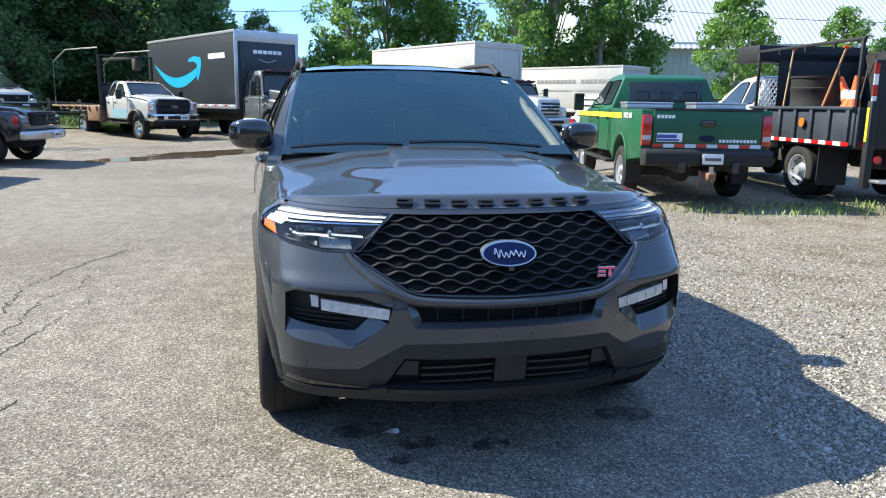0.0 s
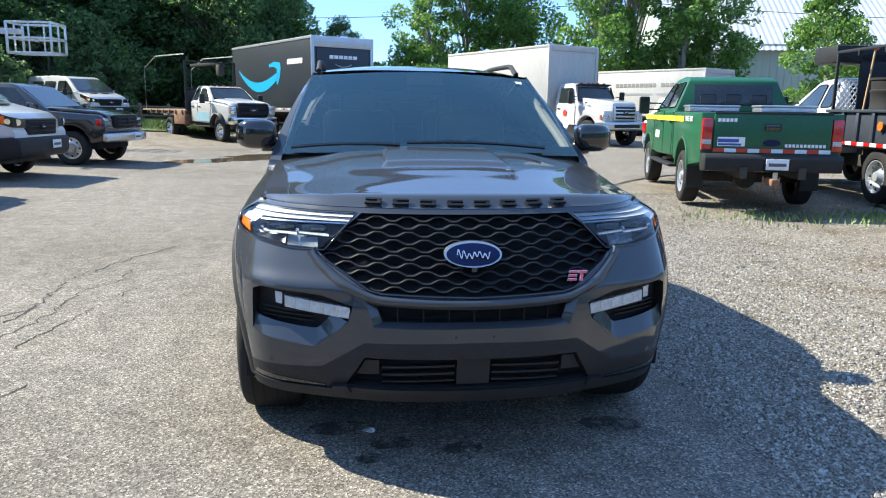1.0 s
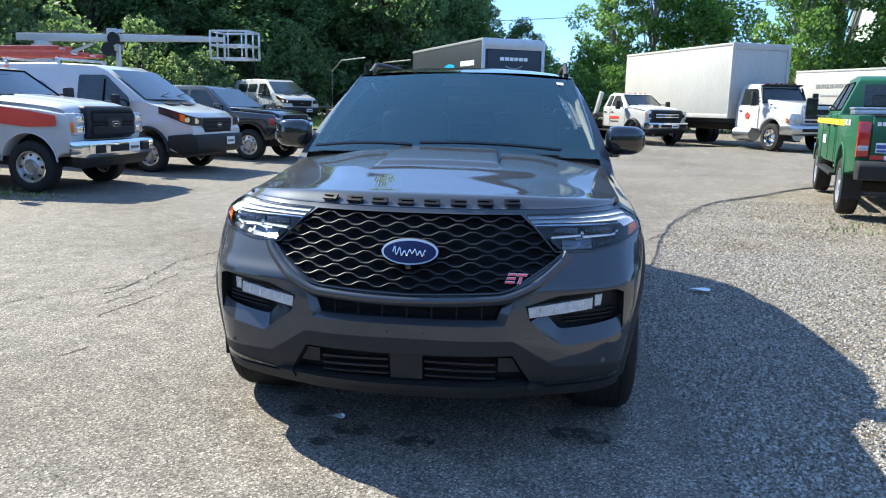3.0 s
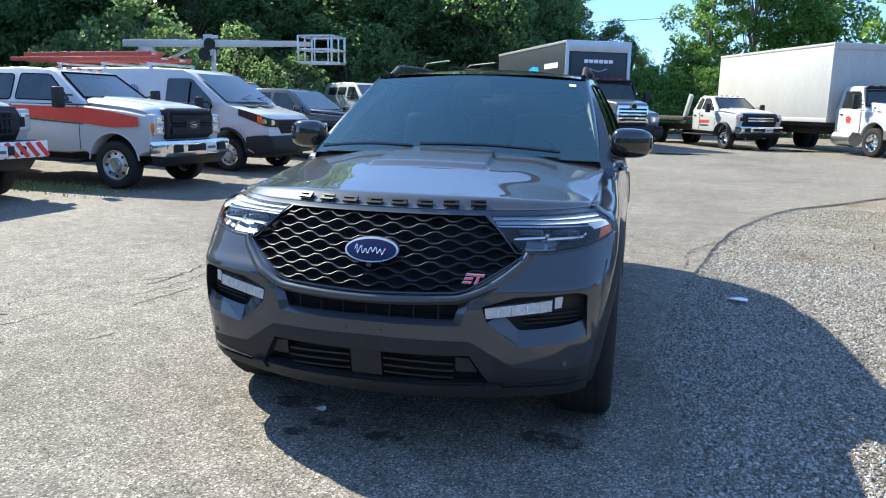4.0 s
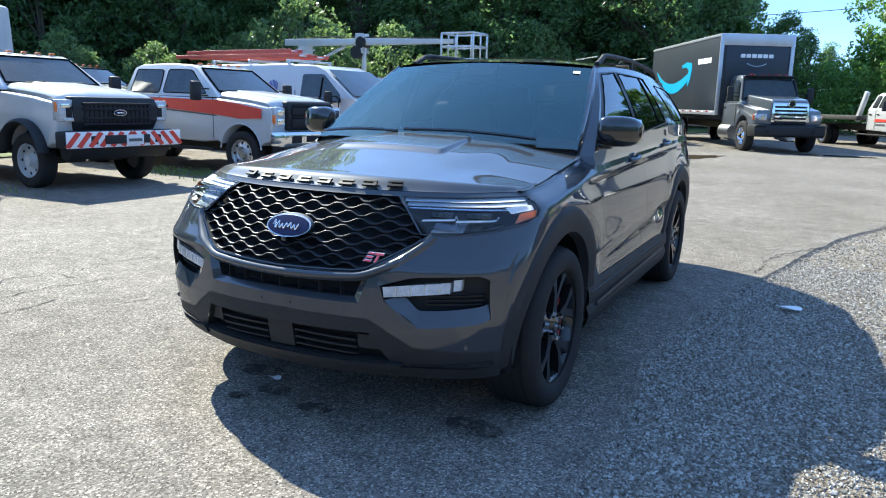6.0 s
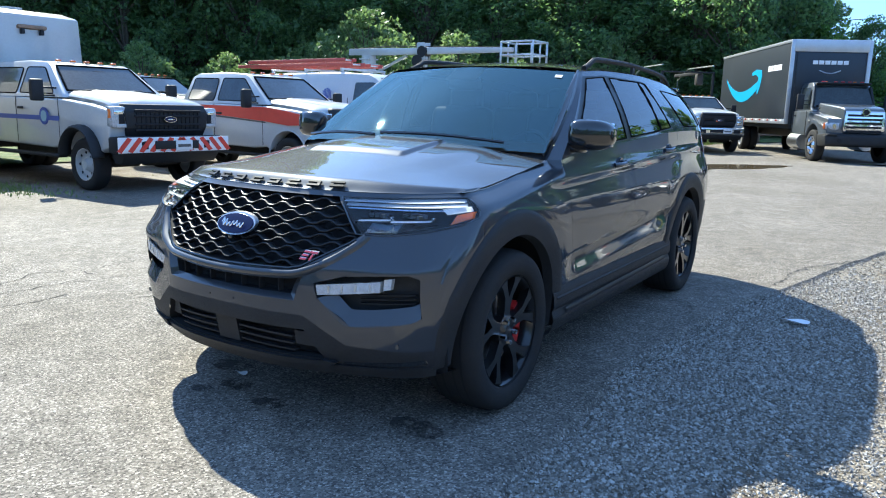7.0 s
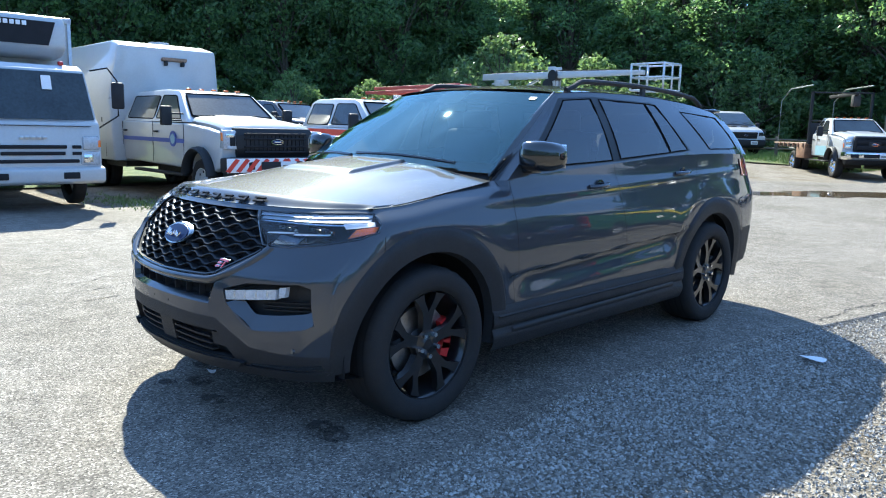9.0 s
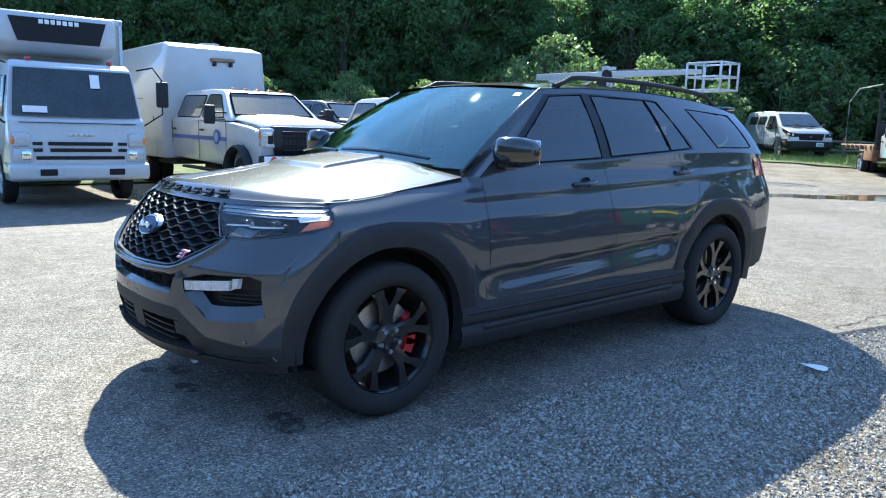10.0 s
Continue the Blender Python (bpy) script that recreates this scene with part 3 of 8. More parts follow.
def inside(poly, p):
    r = False
    for (x1, y1), (x2, y2) in zip(poly, poly[1:] + poly[:1]):
        if (y1 > p[1]) != (y2 > p[1]) and p[0] < (x2 - x1) * (p[1] - y1) / (y2 - y1) + x1:
            r = not r
    return r


def grow(poly, d):
    """Moves a polygon's corners out from its middle by about d."""
    cx, cy = sum(p[0] for p in poly) / len(poly), sum(p[1] for p in poly) / len(poly)
    o = []
    for x, y in poly:
        l = math.hypot(x - cx, y - cy)
        o.append((cx + (x - cx) * (l + d) / l, cy + (y - cy) * (l + d) / l))
    return o


def split(bm, sort):
    """Deals a bmesh's faces out to new ones by sort(centre)."""
    made = {}
    for f in bm.faces:
        k = sort(f.calc_center_median())
        if k is None:
            continue
        made.setdefault(k, []).append(f)
    res = {}
    for k, fs in made.items():
        o = bmesh.new()
        vm = {}
        for f in fs:
            vs = []
            for v in f.verts:
                if v not in vm:
                    vm[v] = o.verts.new(v.co)
                vs.append(vm[v])
            try:
                o.faces.new(vs)
            except ValueError:
                pass
        res[k] = o
    return res


def dense(poly, step=.02):
    o = []
    for a, b in zip(poly, poly[1:] + poly[:1]):
        n = max(1, int(math.hypot(b[0] - a[0], b[1] - a[1]) / step))
        o += [(lerp(a[0], b[0], i / n), lerp(a[1], b[1], i / n)) for i in range(n)]
    return o


def nose_point(x, z, off=0.0):
    return Vector((x, front_y(x, z) + off, z))


def pocket(poly, depth, shrink=.94, cap=True):
    """The walls and floor of a recess in the nose."""
    pts = dense(poly)
    cx, cz = sum(p[0] for p in pts) / len(pts), sum(p[1] for p in pts) / len(pts)
    bm = bmesh.new()
    A = [bm.verts.new(nose_point(x, z, .003)) for x, z in pts]
    B = []
    for x, z in pts:
        x2, z2 = cx + (x - cx) * shrink, cz + (z - cz) * shrink
        B.append(bm.verts.new(nose_point(x2, z2, depth)))
    k = len(pts)
    for i in range(k):
        bm.faces.new((A[i], A[(i + 1) % k], B[(i + 1) % k], B[i]))
    if cap:
        bm.faces.new(B)
    return bm


def nose_strip(poly_top, poly_bot, off, thick, n=24, lean=0.0):
    """A bar on the nose between two (x, z) end-to-end lines, standing off the skin."""
    bm = bmesh.new()
    ring = []
    for i in range(n + 1):
        t = i / n
        xt, zt = lerp(poly_top[0][0], poly_top[1][0], t), lerp(poly_top[0][1], poly_top[1][1], t)
        xb, zb = lerp(poly_bot[0][0], poly_bot[1][0], t), lerp(poly_bot[0][1], poly_bot[1][1], t)
        ring.append([bm.verts.new(p) for p in (nose_point(xt, zt, off + lean), nose_point(xb, zb, off), nose_point(xb, zb, off + lean + thick), nose_point(xt, zt, off + lean + thick))])
    for a, b in zip(ring, ring[1:]):
        for k in range(4):
            bm.faces.new((a[k], a[(k + 1) % 4], b[(k + 1) % 4], b[k]))
    bm.faces.new(ring[0][::-1])
    bm.faces.new(ring[-1])
    bmesh.ops.recalc_face_normals(bm, faces=bm.faces[:])
    return bm


HERO = thing("sport_utility_vehicle", "dark grey metallic sport utility vehicle with black wheels", "car", pose(0, 0, 0))

GRILLE = [(-.435, 1.043), (.435, 1.043), (.612, .902), (.575, .868), (.41, .768), (.36, .757), (0, .745), (-.36, .757), (-.41, .768), (-.575, .868), (-.612, .902)]
LAMP = [(.452, 1.043), (.585, .903), (.72, .902), (.85, .922), (.935, .945), (.964, .972), (.955, 1.0), (.925, 1.025), (.882, 1.046), (.80, 1.046)]
FOG = [(.492, .640), (.474, .704), (.60, .742), (.84, .757), (.876, .740), (.880, .575), (.850, .556), (.630, .532)]
SLOT = [(-.385, .712), (.385, .712), (.360, .645), (-.360, .645)]
SLOT_OUT = [(-.425, .727), (.425, .727), (.392, .624), (-.392, .624)]
INTAKE = [(-.43, .500), (.43, .500), (.505, .375), (-.505, .375)]
VAL = [(0, .568), (.43, .562), (.60, .447), (.98, .418)]


def val_line(x):
    x = abs(x)
    for (a, za), (b, zb) in zip(VAL, VAL[1:]):
        if x <= b:
            return lerp(za, zb, (x - a) / (b - a))
    return .418


def flip(poly):
    return [(-x, z) for x, z in poly][::-1]


def build_shell():
    bm = bmesh.new()
    n = 250
    us = [ULEN * i / n for i in range(n + 1)]
    vs = [i / 60 for i in range(61)]
    for s in (1, -1):
        g = []
        for u in us:
            b, t = shell_bottom(u), shell_top(u)
            col = []
            for v in vs:
                p = shell(u, lerp(b, t, v))
                col.append(bm.verts.new((p.x * s, p.y, p.z)))
            g.append(col)
        for i in range(n):
            for j in range(60):
                q = (g[i][j], g[i + 1][j], g[i + 1][j + 1], g[i][j + 1])
                bm.faces.new(q if s > 0 else q[::-1])
    bmesh.ops.remove_doubles(bm, verts=[v for v in bm.verts if abs(v.co.x) < .002], dist=.0015)
    def fr(c):
        return c.y < -.1
    shapes = [GRILLE, SLOT_OUT, INTAKE, LAMP, flip(LAMP), FOG, flip(FOG)]
    for poly in shapes:
        for a, b in zip(poly, poly[1:] + poly[:1]):
            cut_line(bm, a, b, 'y', fr)
    for s in (1, -1):
        for a, b in zip(VAL, VAL[1:]):
            cut_line(bm, (a[0] * s, a[1]), (b[0] * s, b[1]), 'y', fr)
        # bumper to fender seam, from lamp to arch
        sd = (lambda c: c.x > .5) if s > 0 else (lambda c: c.x < -.5)
        for off in (-.002, .002):
            cut_line(bm, (-.36 + off, .40), (-.30 + off, .99), 'x', sd)
            for p, q in DOOR_CUTS:
                cut_line(bm, (p[0] + off, p[1]), (q[0] + off, q[1]), 'x', sd)
    def sort(c):
        p = (c.x, c.z)
        sgn = "_left" if c.x > 0 else "_right"
        if c.y < -.1:
            for poly in (GRILLE, SLOT_OUT, INTAKE, FOG, flip(FOG)):
                if inside(poly, p):
                    return None
            for poly in (LAMP, flip(LAMP)):
                if inside(poly, p):
                    return "lamp" + sgn
        if c.y < -.36 + .10 * (c.z - .4) and abs(c.x) < 1.2:
            return "valance" if c.z < val_line(c.x) else "bumper"
        for k, (p1, p2) in enumerate(DOOR_CUTS):
            yl = lerp(p1[0], p2[0], (c.z - p1[1]) / (p2[1] - p1[1]))
            if abs(c.y - yl) < .0021:
                return None
        yl = lerp(-.36, -.30, (c.z - .4) / .59)
        if abs(c.y - yl) < .0021 and c.z < .95:
            return None
        lines = [lerp(p1[0], p2[0], (c.z - p1[1]) / (p2[1] - p1[1])) for p1, p2 in DOOR_CUTS]
        if c.y < lines[0]:
            return "fender" + sgn
        if c.y < lines[1]:
            return "door_front" + sgn
        if c.y < lines[2] and c.y < 2.9:
            return "door_rear" + sgn
        return "rear_clad" if c.y > 3.5 and c.z < .70 else "quarter"
    return split(bm, sort)


DOOR_CUTS = [((.655, .30), (.615, 1.35)), ((1.80, .30), (1.655, 1.40)), ((2.36, .30), (2.90, 1.40))]
body = build_shell()
part("front_bumper", body["bumper"], PAINT, HERO)
part("lower_valance", body["valance"], CLAD, HERO, "grained black plastic lower bumper")
part("quarter_panel", body["quarter"], PAINT, HERO)
part("rear_bumper", body["rear_clad"], CLAD, HERO, "black plastic rear bumper")
for sgn in ("_left", "_right"):
    part("front_fender", body["fender" + sgn], PAINT, HERO)
door_parts = {}
for sgn in ("_left", "_right"):
    for w in ("front", "rear"):
        door_parts[w + sgn] = part("door", body["door_" + w + sgn], PAINT, HERO)

# inner dark liner that backs the seams
def liner(u, v):
    p = shell(u, lerp(max(.34, shell_bottom(u)), shell_top(u) - .01, v))
    c = Vector((0, max(-.3, min(3.6, p.y)), p.z))
    d = (c - p).normalized()
    return p + d * .05
for s in (1, -1):
    bm = sheet(liner, [lerp(_len[11], ULEN, i / 90) for i in range(91)], [0, .5, 1])
    for v in bm.verts:
        v.co.x *= s
    part("inner_panel", bm, DARK, HERO)

# hood
z_mid = curve([-.70, -.66, -.62, -.585, -.5, -.4, -.2, .1, .45], [1.040, 1.064, 1.097, 1.111, 1.122, 1.134, 1.158, 1.198, 1.238])
# the top edge of the nose, x against depth
_edge = [(shell(u, shell_top(u))) for u in [U_SIDE * i / 160 for i in range(161)]]
edge_y = curve([0] + [p.x for p in _edge[1:] if p.x > 0 and p.y < -.2][::6], [_edge[0].y] + [p.y for p in _edge[1:] if p.x > 0 and p.y < -.2][::6])


def hood_z(x, y):
    xe = .89
    ze = top_side(max(y, -.45))
    zc = max(z_mid(y), ze)
    z = ze + (zc - ze) * (1 - min(1, abs(x) / xe) ** 2.4)
    # raised centre panel with two flanking creases
    z += .017 * (1 - smooth(.282, .312, abs(x) + .06 * (y - .2))) * smooth(-.02, .05, y)
    z += .010 * (1 - smooth(.44, .64, abs(x) - .10 * (y - .2))) * smooth(-.62, .40, y)
    return z


def hood_pt(a, b):
    xf = a * .868
    yr = .43 + .115 * a * a
    yf = max(edge_y(abs(xf)), -.8) if abs(a) < .985 else -.2
    y = lerp(yf, yr, b)
    z = hood_z(xf, y)
    k = smooth(0, .075, b) ** 1.3
    return Vector((xf, y, lerp(1.064 if y < -.3 else min(z, top_side(y)), z, math.sqrt(k))))


bs = [0, .005, .011, .018, .026, .035, .045, .056, .068, .08, .095, .11] + [.11 + .89 * i / 60 for i in range(1, 61)]
part("hood", sheet(hood_pt, [-1 + 2 * i / 200 for i in range(201)], bs), PAINT, HERO, "sculpted metallic grey hood with raised centre")
# fender shoulders that close the hood's flanks
_ey = [p.y for p in _edge[90:]]
_ex = [p.x for p in _edge[90:]]
for s in (1, -1):
    def flank(u, v):
        y = lerp(-.30, .54, u)
        xe = float(np.interp(y, _ey, _ex)) + .002
        x0 = min(.850, xe - .015)
        return Vector((s * lerp(x0, xe, v), y, lerp(hood_z(x0, y) - .006, top_side(max(y, -.45)) + .0005, v)))
    part("fender_shoulder", sheet(flank, [i / 30 for i in range(31)], [0, .5, 1], s < 0), PAINT, HERO)
# plain letter-sized blocks along the hood lip, each with an open counter
LIPBLACK = mat("satin black lettering", (0.012, 0.012, 0.013), 0.35, spec=0.3, var=0.15, vscale=40)
for i in range(8):
    x = -.385 + .112 * i
    y = edge_y(abs(x)) + .024
    bm = bmesh.new()
    m = Matrix.Rotation(radians(38), 3, 'X')
    for k in (-1, 1):
        add_box(bm, m @ Vector((0, .011 * k, .002)), (.066, .009, .010), m)
    add_box(bm, m @ Vector((-.024 if i % 2 else .024, 0, .0015)), (.016, .014, .009), m)
    o = part("letter_block", bm, LIPBLACK, HERO)
    ang = math.atan2(edge_y(abs(x) + .03) - edge_y(max(0, abs(x) - .03)), .06) * (1 if x > 0 else -1)
    o.matrix_basis = Matrix.LocRotScale((x, y, hood_pt(x / .868, .03).z + .003), Euler((0, 0, ang)), None)

# grille
part("grille_recess", pocket(GRILLE, .05, .985), GRILLB, HERO)
rows = 10
def mesh_wave(x):
    """A wave with flattened crests, so that neighbouring bars close into long cells."""
    return max(-1.0, min(1.0, 1.2 * math.cos(2 * math.pi * x / .124)))
for r in range(rows):
    zc = .757 + (1.036 - .757) * (r + .5) / rows
    half = 0
    for xi in range(640):
        x = xi * .001
        if inside(GRILLE, (x, zc)):
            half = x
    half -= .005
    bm = bmesh.new()
    ring = []
    n = max(20, int(half * 2 / .0075))
    for i in range(n + 1):
        x = -half + 2 * half * i / n
        z = zc + (.0082 if r % 2 else -.0082) * mesh_wave(x)
        z = min(max(z, .753), 1.038)
        p = nose_point(x, z)
        ring.append([bm.verts.new(p + Vector((0, dy, dz))) for dy, dz in ((.013, .0010), (.015, -.0032), (.024, -.0050), (.046, -.0050), (.046, .0050), (.024, .0050), (.015, .0038))])
    for a, b in zip(ring, ring[1:]):
        for k in range(7):
            bm.faces.new((a[k], a[(k + 1) % 7], b[(k + 1) % 7], b[k]))
    bmesh.ops.recalc_face_normals(bm, faces=bm.faces[:])
    part("grille_bar", bm, GRILLBAR, HERO, sharp=60)
# raised painted rim that frames the grille below and at its flanks
rim_path = [(-.622, .912), (-.600, .880), (-.415, .764), (-.36, .752), (0, .740), (.36, .752), (.415, .764), (.600, .880), (.622, .912)]
rim_s = [0.0]
for a, b in zip(rim_path, rim_path[1:]):
    rim_s.append(rim_s[-1] + math.hypot(b[0] - a[0], b[1] - a[1]))
rim_x, rim_z = curve(rim_s, [p[0] for p in rim_path]), curve(rim_s, [p[1] for p in rim_path])
def rim_pt(u, v):
    q = u * rim_s[-1]
    x, z = rim_x(q), rim_z(q)
    d = Vector((rim_x(min(q + .02, rim_s[-1])) - rim_x(max(q - .02, 0)), rim_z(min(q + .02, rim_s[-1])) - rim_z(max(q - .02, 0)))).normalized()
    out = Vector((d.y, -d.x))
    w = lerp(-.004, .040, v)
    off = -curve([0, .25, .45, 1], [-.010, .017, .019, -.003])(v)
    return nose_point(x + out.x * w, z + out.y * w, off)
part("grille_rim", sheet(rim_pt, [i / 110 for i in range(111)], [0, .12, .25, .35, .45, .6, .8, 1]), PAINT, HERO, "raised painted rim round the grille")
# thin dark lip round the lower grille edge
bm = bmesh.new()
low = [p for p in dense(GRILLE[2:], .02) if p[1] < .90]
tube(bm, [nose_point(x, z, -.002) for x, z in low], .0055, 6)
part("grille_lip", bm, GLOSSB, HERO)

# oval badge: bright rim, blue field, pale script-like stroke
def oval(rx, rz, off, dome, ring=24):
    bm = bmesh.new()
    rr = [0, .35, .7, .9, 1.0]
    c0 = nose_point(0, .904, off)
    g = []
    for q in rr:
        row = []
        for k in range(ring * 2):
            a = math.pi * k / ring
            x, z = q * rx * math.cos(a), q * rz * math.sin(a)
            row.append(bm.verts.new((x, c0.y - dome * (1 - q * q) + .05 * x * x - .72 * z * 0 + z * .72, .904 + z)))
        g.append(row)
    for a, b in zip(g, g[1:]):
        for k in range(ring * 2):
            j = (k + 1) % (ring * 2)
            if len({a[k], a[j], b[j], b[k]}) == 4:
                bm.faces.new((a[k], b[k], b[j], a[j]))
    bmesh.ops.remove_doubles(bm, verts=bm.verts[:], dist=1e-5)
    o = bmesh.ops.extrude_face_region(bm, geom=[f for f in bm.faces])
    bmesh.ops.translate(bm, verts=[v for v in o["geom"] if isinstance(v, bmesh.types.BMVert)], vec=(0, .02, 0))
    bmesh.ops.recalc_face_normals(bm, faces=bm.faces[:])
    return bm
badge = part("oval_badge", oval(.116, .047, -.014, .004), SATIN, HERO, "chrome-rimmed blue oval badge")
part("badge_field", oval(.107, .0400, -.020, .003), BLUEBADGE, badge)
bm = bmesh.new()
pts = [(-.066 + .132 * i / 60, (.019 - .010 * smooth(0, .35, i / 60)) * math.sin(i * .66) + .004 * math.sin(i * .21)) for i in range(61)]
by = nose_point(0, .904).y - .034
tube(bm, [(x, by + z * .72 + .05 * x * x, .904 + z) for x, z in pts], .003, 5)
part("badge_stroke", bm, CHROME, badge)
# small red and silver emblem
EMBLEM = mat("red enamel emblem", (0.50, 0.045, 0.06), 0.3, coat=0.6, var=0.1, vscale=60)
def slanted(x0, x1, z0, z1, grow_by, lift):
    """A thin leaning plate of the emblem, lying along the grille's slope."""
    g = grow_by
    yb = nose_point(.432, .812).y
    bm = bmesh.new()
    A = [bm.verts.new((x + .32 * (z - .812), yb - lift + (z - .812) * .7, z)) for x, z in ((x0 - g, z0 - g), (x1 + g, z0 - g), (x1 + g, z1 + g), (x0 - g, z1 + g))]
    B = [bm.verts.new(v.co + Vector((0, .006, 0))) for v in A]
    bm.faces.new(A)
    for k in range(4):
        bm.faces.new((A[k], B[k], B[(k + 1) % 4], A[(k + 1) % 4]))
    bmesh.ops.recalc_face_normals(bm, faces=bm.faces[:])
    return bm
EM = None
for x0, x1, z0, z1 in ((.396, .427, .822, .828), (.396, .427, .808, .814), (.394, .427, .794, .800), (.433, .468, .821, .828), (.444, .453, .794, .818)):
    rim = part("emblem" if EM is None else "emblem_rim", slanted(x0, x1, z0, z1, .002, .004), SATIN, HERO if EM is None else EM, "small red and silver emblem on the grille" if EM is None else "")
    EM = EM or rim
    part("emblem_stroke", slanted(x0, x1, z0, z1, 0, .007), EMBLEM, EM)
# camera nub below the badge
part("camera_nub", box((0, nose_point(0, .845).y + .004, .847), (.024, .03, .018), .004), GLOSSB, HERO)

# headlights
BLUECHROME = mat("tinted chrome", (0.42, 0.5, 0.6), 0.2, 0.9, var=0.1, vscale=30)
BEZEL = mat("dark chrome bezel", (0.075, 0.085, 0.10), 0.25, 0.9, var=0.15, vscale=30)
STRIP = mat("bright silvered light guide", (0.84, 0.87, 0.90), 0.3, 0.1, coat=1.0, var=0.08, vscale=40)
LAMPBLACK = mat("dark lamp housing", (0.030, 0.032, 0.036), 0.35, 0.4, coat=0.5, var=0.15, vscale=30)
for s, sgn in ((1, "_left"), (-1, "_right")):
    lp = LAMP if s > 0 else flip(LAMP)
    hl = part("headlight", body["lamp" + sgn], LENS, HERO, "clear headlamp with dark housing and bright strip")
    hl.visible_shadow = False
    part("bezel", pocket(lp, .075, .95), LAMPBLACK, hl)
    bm = bmesh.new()
    tube(bm, [nose_point(x, z, .001) for x, z in dense(lp, .02) + lp[:1]], .0042, 6)
    part("lamp_seal", bm, GLOSSB, hl)
    def L(x, z):
        return (x * s, z)
    # bright daytime strip: two light guides along the top edge, with a kick down at the outer end
    part("daytime_strip", nose_strip((L(.462, 1.038), L(.872, 1.041)), (L(.470, 1.026), L(.890, 1.029)), .004, .010, 24, .016), STRIP, hl)
    part("daytime_strip", nose_strip((L(.478, 1.020), L(.896, 1.023)), (L(.486, 1.010), L(.908, 1.012)), .010, .010, 24, .014), STRIP, hl)
    part("strip_tip", nose_strip((L(.850, 1.008), L(.918, 1.014)), (L(.880, .986), L(.936, .996)), .008, .010, 6, .010), STRIP, hl)
    part("chrome_strip", nose_strip((L(.492, 1.004), L(.86, 1.003)), (L(.498, .999), L(.865, .998)), .020, .02), BLUECHROME, hl)
    # two projector modules, each over a bright blade
    for cx, w in ((.625, .105), (.765, .120)):
        p = nose_point(cx * s, .972)
        part("projector", box((cx * s, p.y + .048, .974), (w, .03, .030), .008, Matrix.Rotation(radians(-24), 3, 'X')), BEZEL, hl)
        for q in (-.3, 0, .3):
            part("projector_lens", box(((cx + q * w) * s, p.y + .032, .976), (w * .24, .012, .016), .004), BGLASS, hl)
        part("blade", nose_strip((L(cx - w * .56, .958), L(cx + w * .60, .964)), (L(cx - w * .56, .952), L(cx + w * .60, .958)), .010, .022, 8), STRIP, hl)
        part("stud", box(((cx + w * .66) * s, nose_point((cx + w * .66) * s, .968).y + .018, .968), (.014, .02, .018), .003), CHROME, hl)
    # bright bowl below the inner module, facing the ground
    def bowl(a, b):
        x = lerp(.612, .735, a)
        z = lerp(.908, .944, b) + .004 * a
        return nose_point(x * s, z, lerp(.012, .040, b) + .010 * math.sin(math.pi * a))
    part("reflector", sheet(bowl, [i / 10 for i in range(11)], [i / 6 for i in range(7)], s < 0), BLUECHROME, hl)
    def bowl2(a, b):
        x = lerp(.745, .86, a)
        z = lerp(.918 + .022 * a, .946, b)
        return nose_point(x * s, z, lerp(.012, .034, b) + .008 * math.sin(3 * math.pi * a))
    part("reflector", sheet(bowl2, [i / 12 for i in range(13)], [i / 5 for i in range(6)], s < 0), BEZEL, hl)
    part("side_marker", nose_strip((L(.905, .984), L(.944, .995)), (L(.900, .946), L(.948, .968)), .010, .02, 8), AMBER, hl, "amber side marker")
    # fog pocket with bright bar lamp
    fp = FOG if s > 0 else flip(FOG)
    pk = part("lamp_pocket", pocket(fp, .085, .90), CLAD, HERO)
    part("fog_lamp", nose_strip((L(.484, .697), L(.742, .728)), (L(.490, .655), L(.742, .684)), .003, .03), WHITELENS, HERO, "clear bar lamp in the bumper")
    for fx in (.535, .59, .645, .70):
        part("lamp_divider", nose_strip((L(fx, .690 + (fx - .484) * .12), L(fx + .006, .691 + (fx - .484) * .12)), (L(fx, .662 + (fx - .484) * .12), L(fx + .006, .663 + (fx - .484) * .12)), .001, .01, 2), SATIN, HERO)
    part("lamp_end", nose_strip((L(.752, .737), L(.782, .741)), (L(.752, .692), L(.778, .696)), .010, .02, 3), WHITELENS, HERO)
    for zz in (.622, .640, .658):
        part("pocket_fin", nose_strip((L(.63, zz), L(.84, zz + .01)), (L(.63, zz - .005), L(.84, zz + .005)), .06, .02, 8), CLAD, HERO)
    part("parking_sensor", cyl(nose_point(.80 * s, .455, -.004), nose_point(.80 * s, .455, .01), .011, n=14), PAINT, HERO)
    # painted shelf in the lower pocket
    lx = curve([0, .38, .93, 1], [.494, .630, .850, .878])
    lz = curve([0, .38, .93, 1], [.642, .533, .557, .574])
    def ledge(a, b):
        x, z = lx(a), lz(a)
        return nose_point(s * lerp(x, lerp(x + .055, x - .008, smooth(0, .5, a)), b), lerp(z, z + lerp(.022, .066, smooth(0, .4, a)), b), lerp(-.001, .036, b))
    part("pocket_ledge", sheet(ledge, [i / 24 for i in range(25)], [0, .25, .5, .75, 1], s < 0), PAINT, HERO)
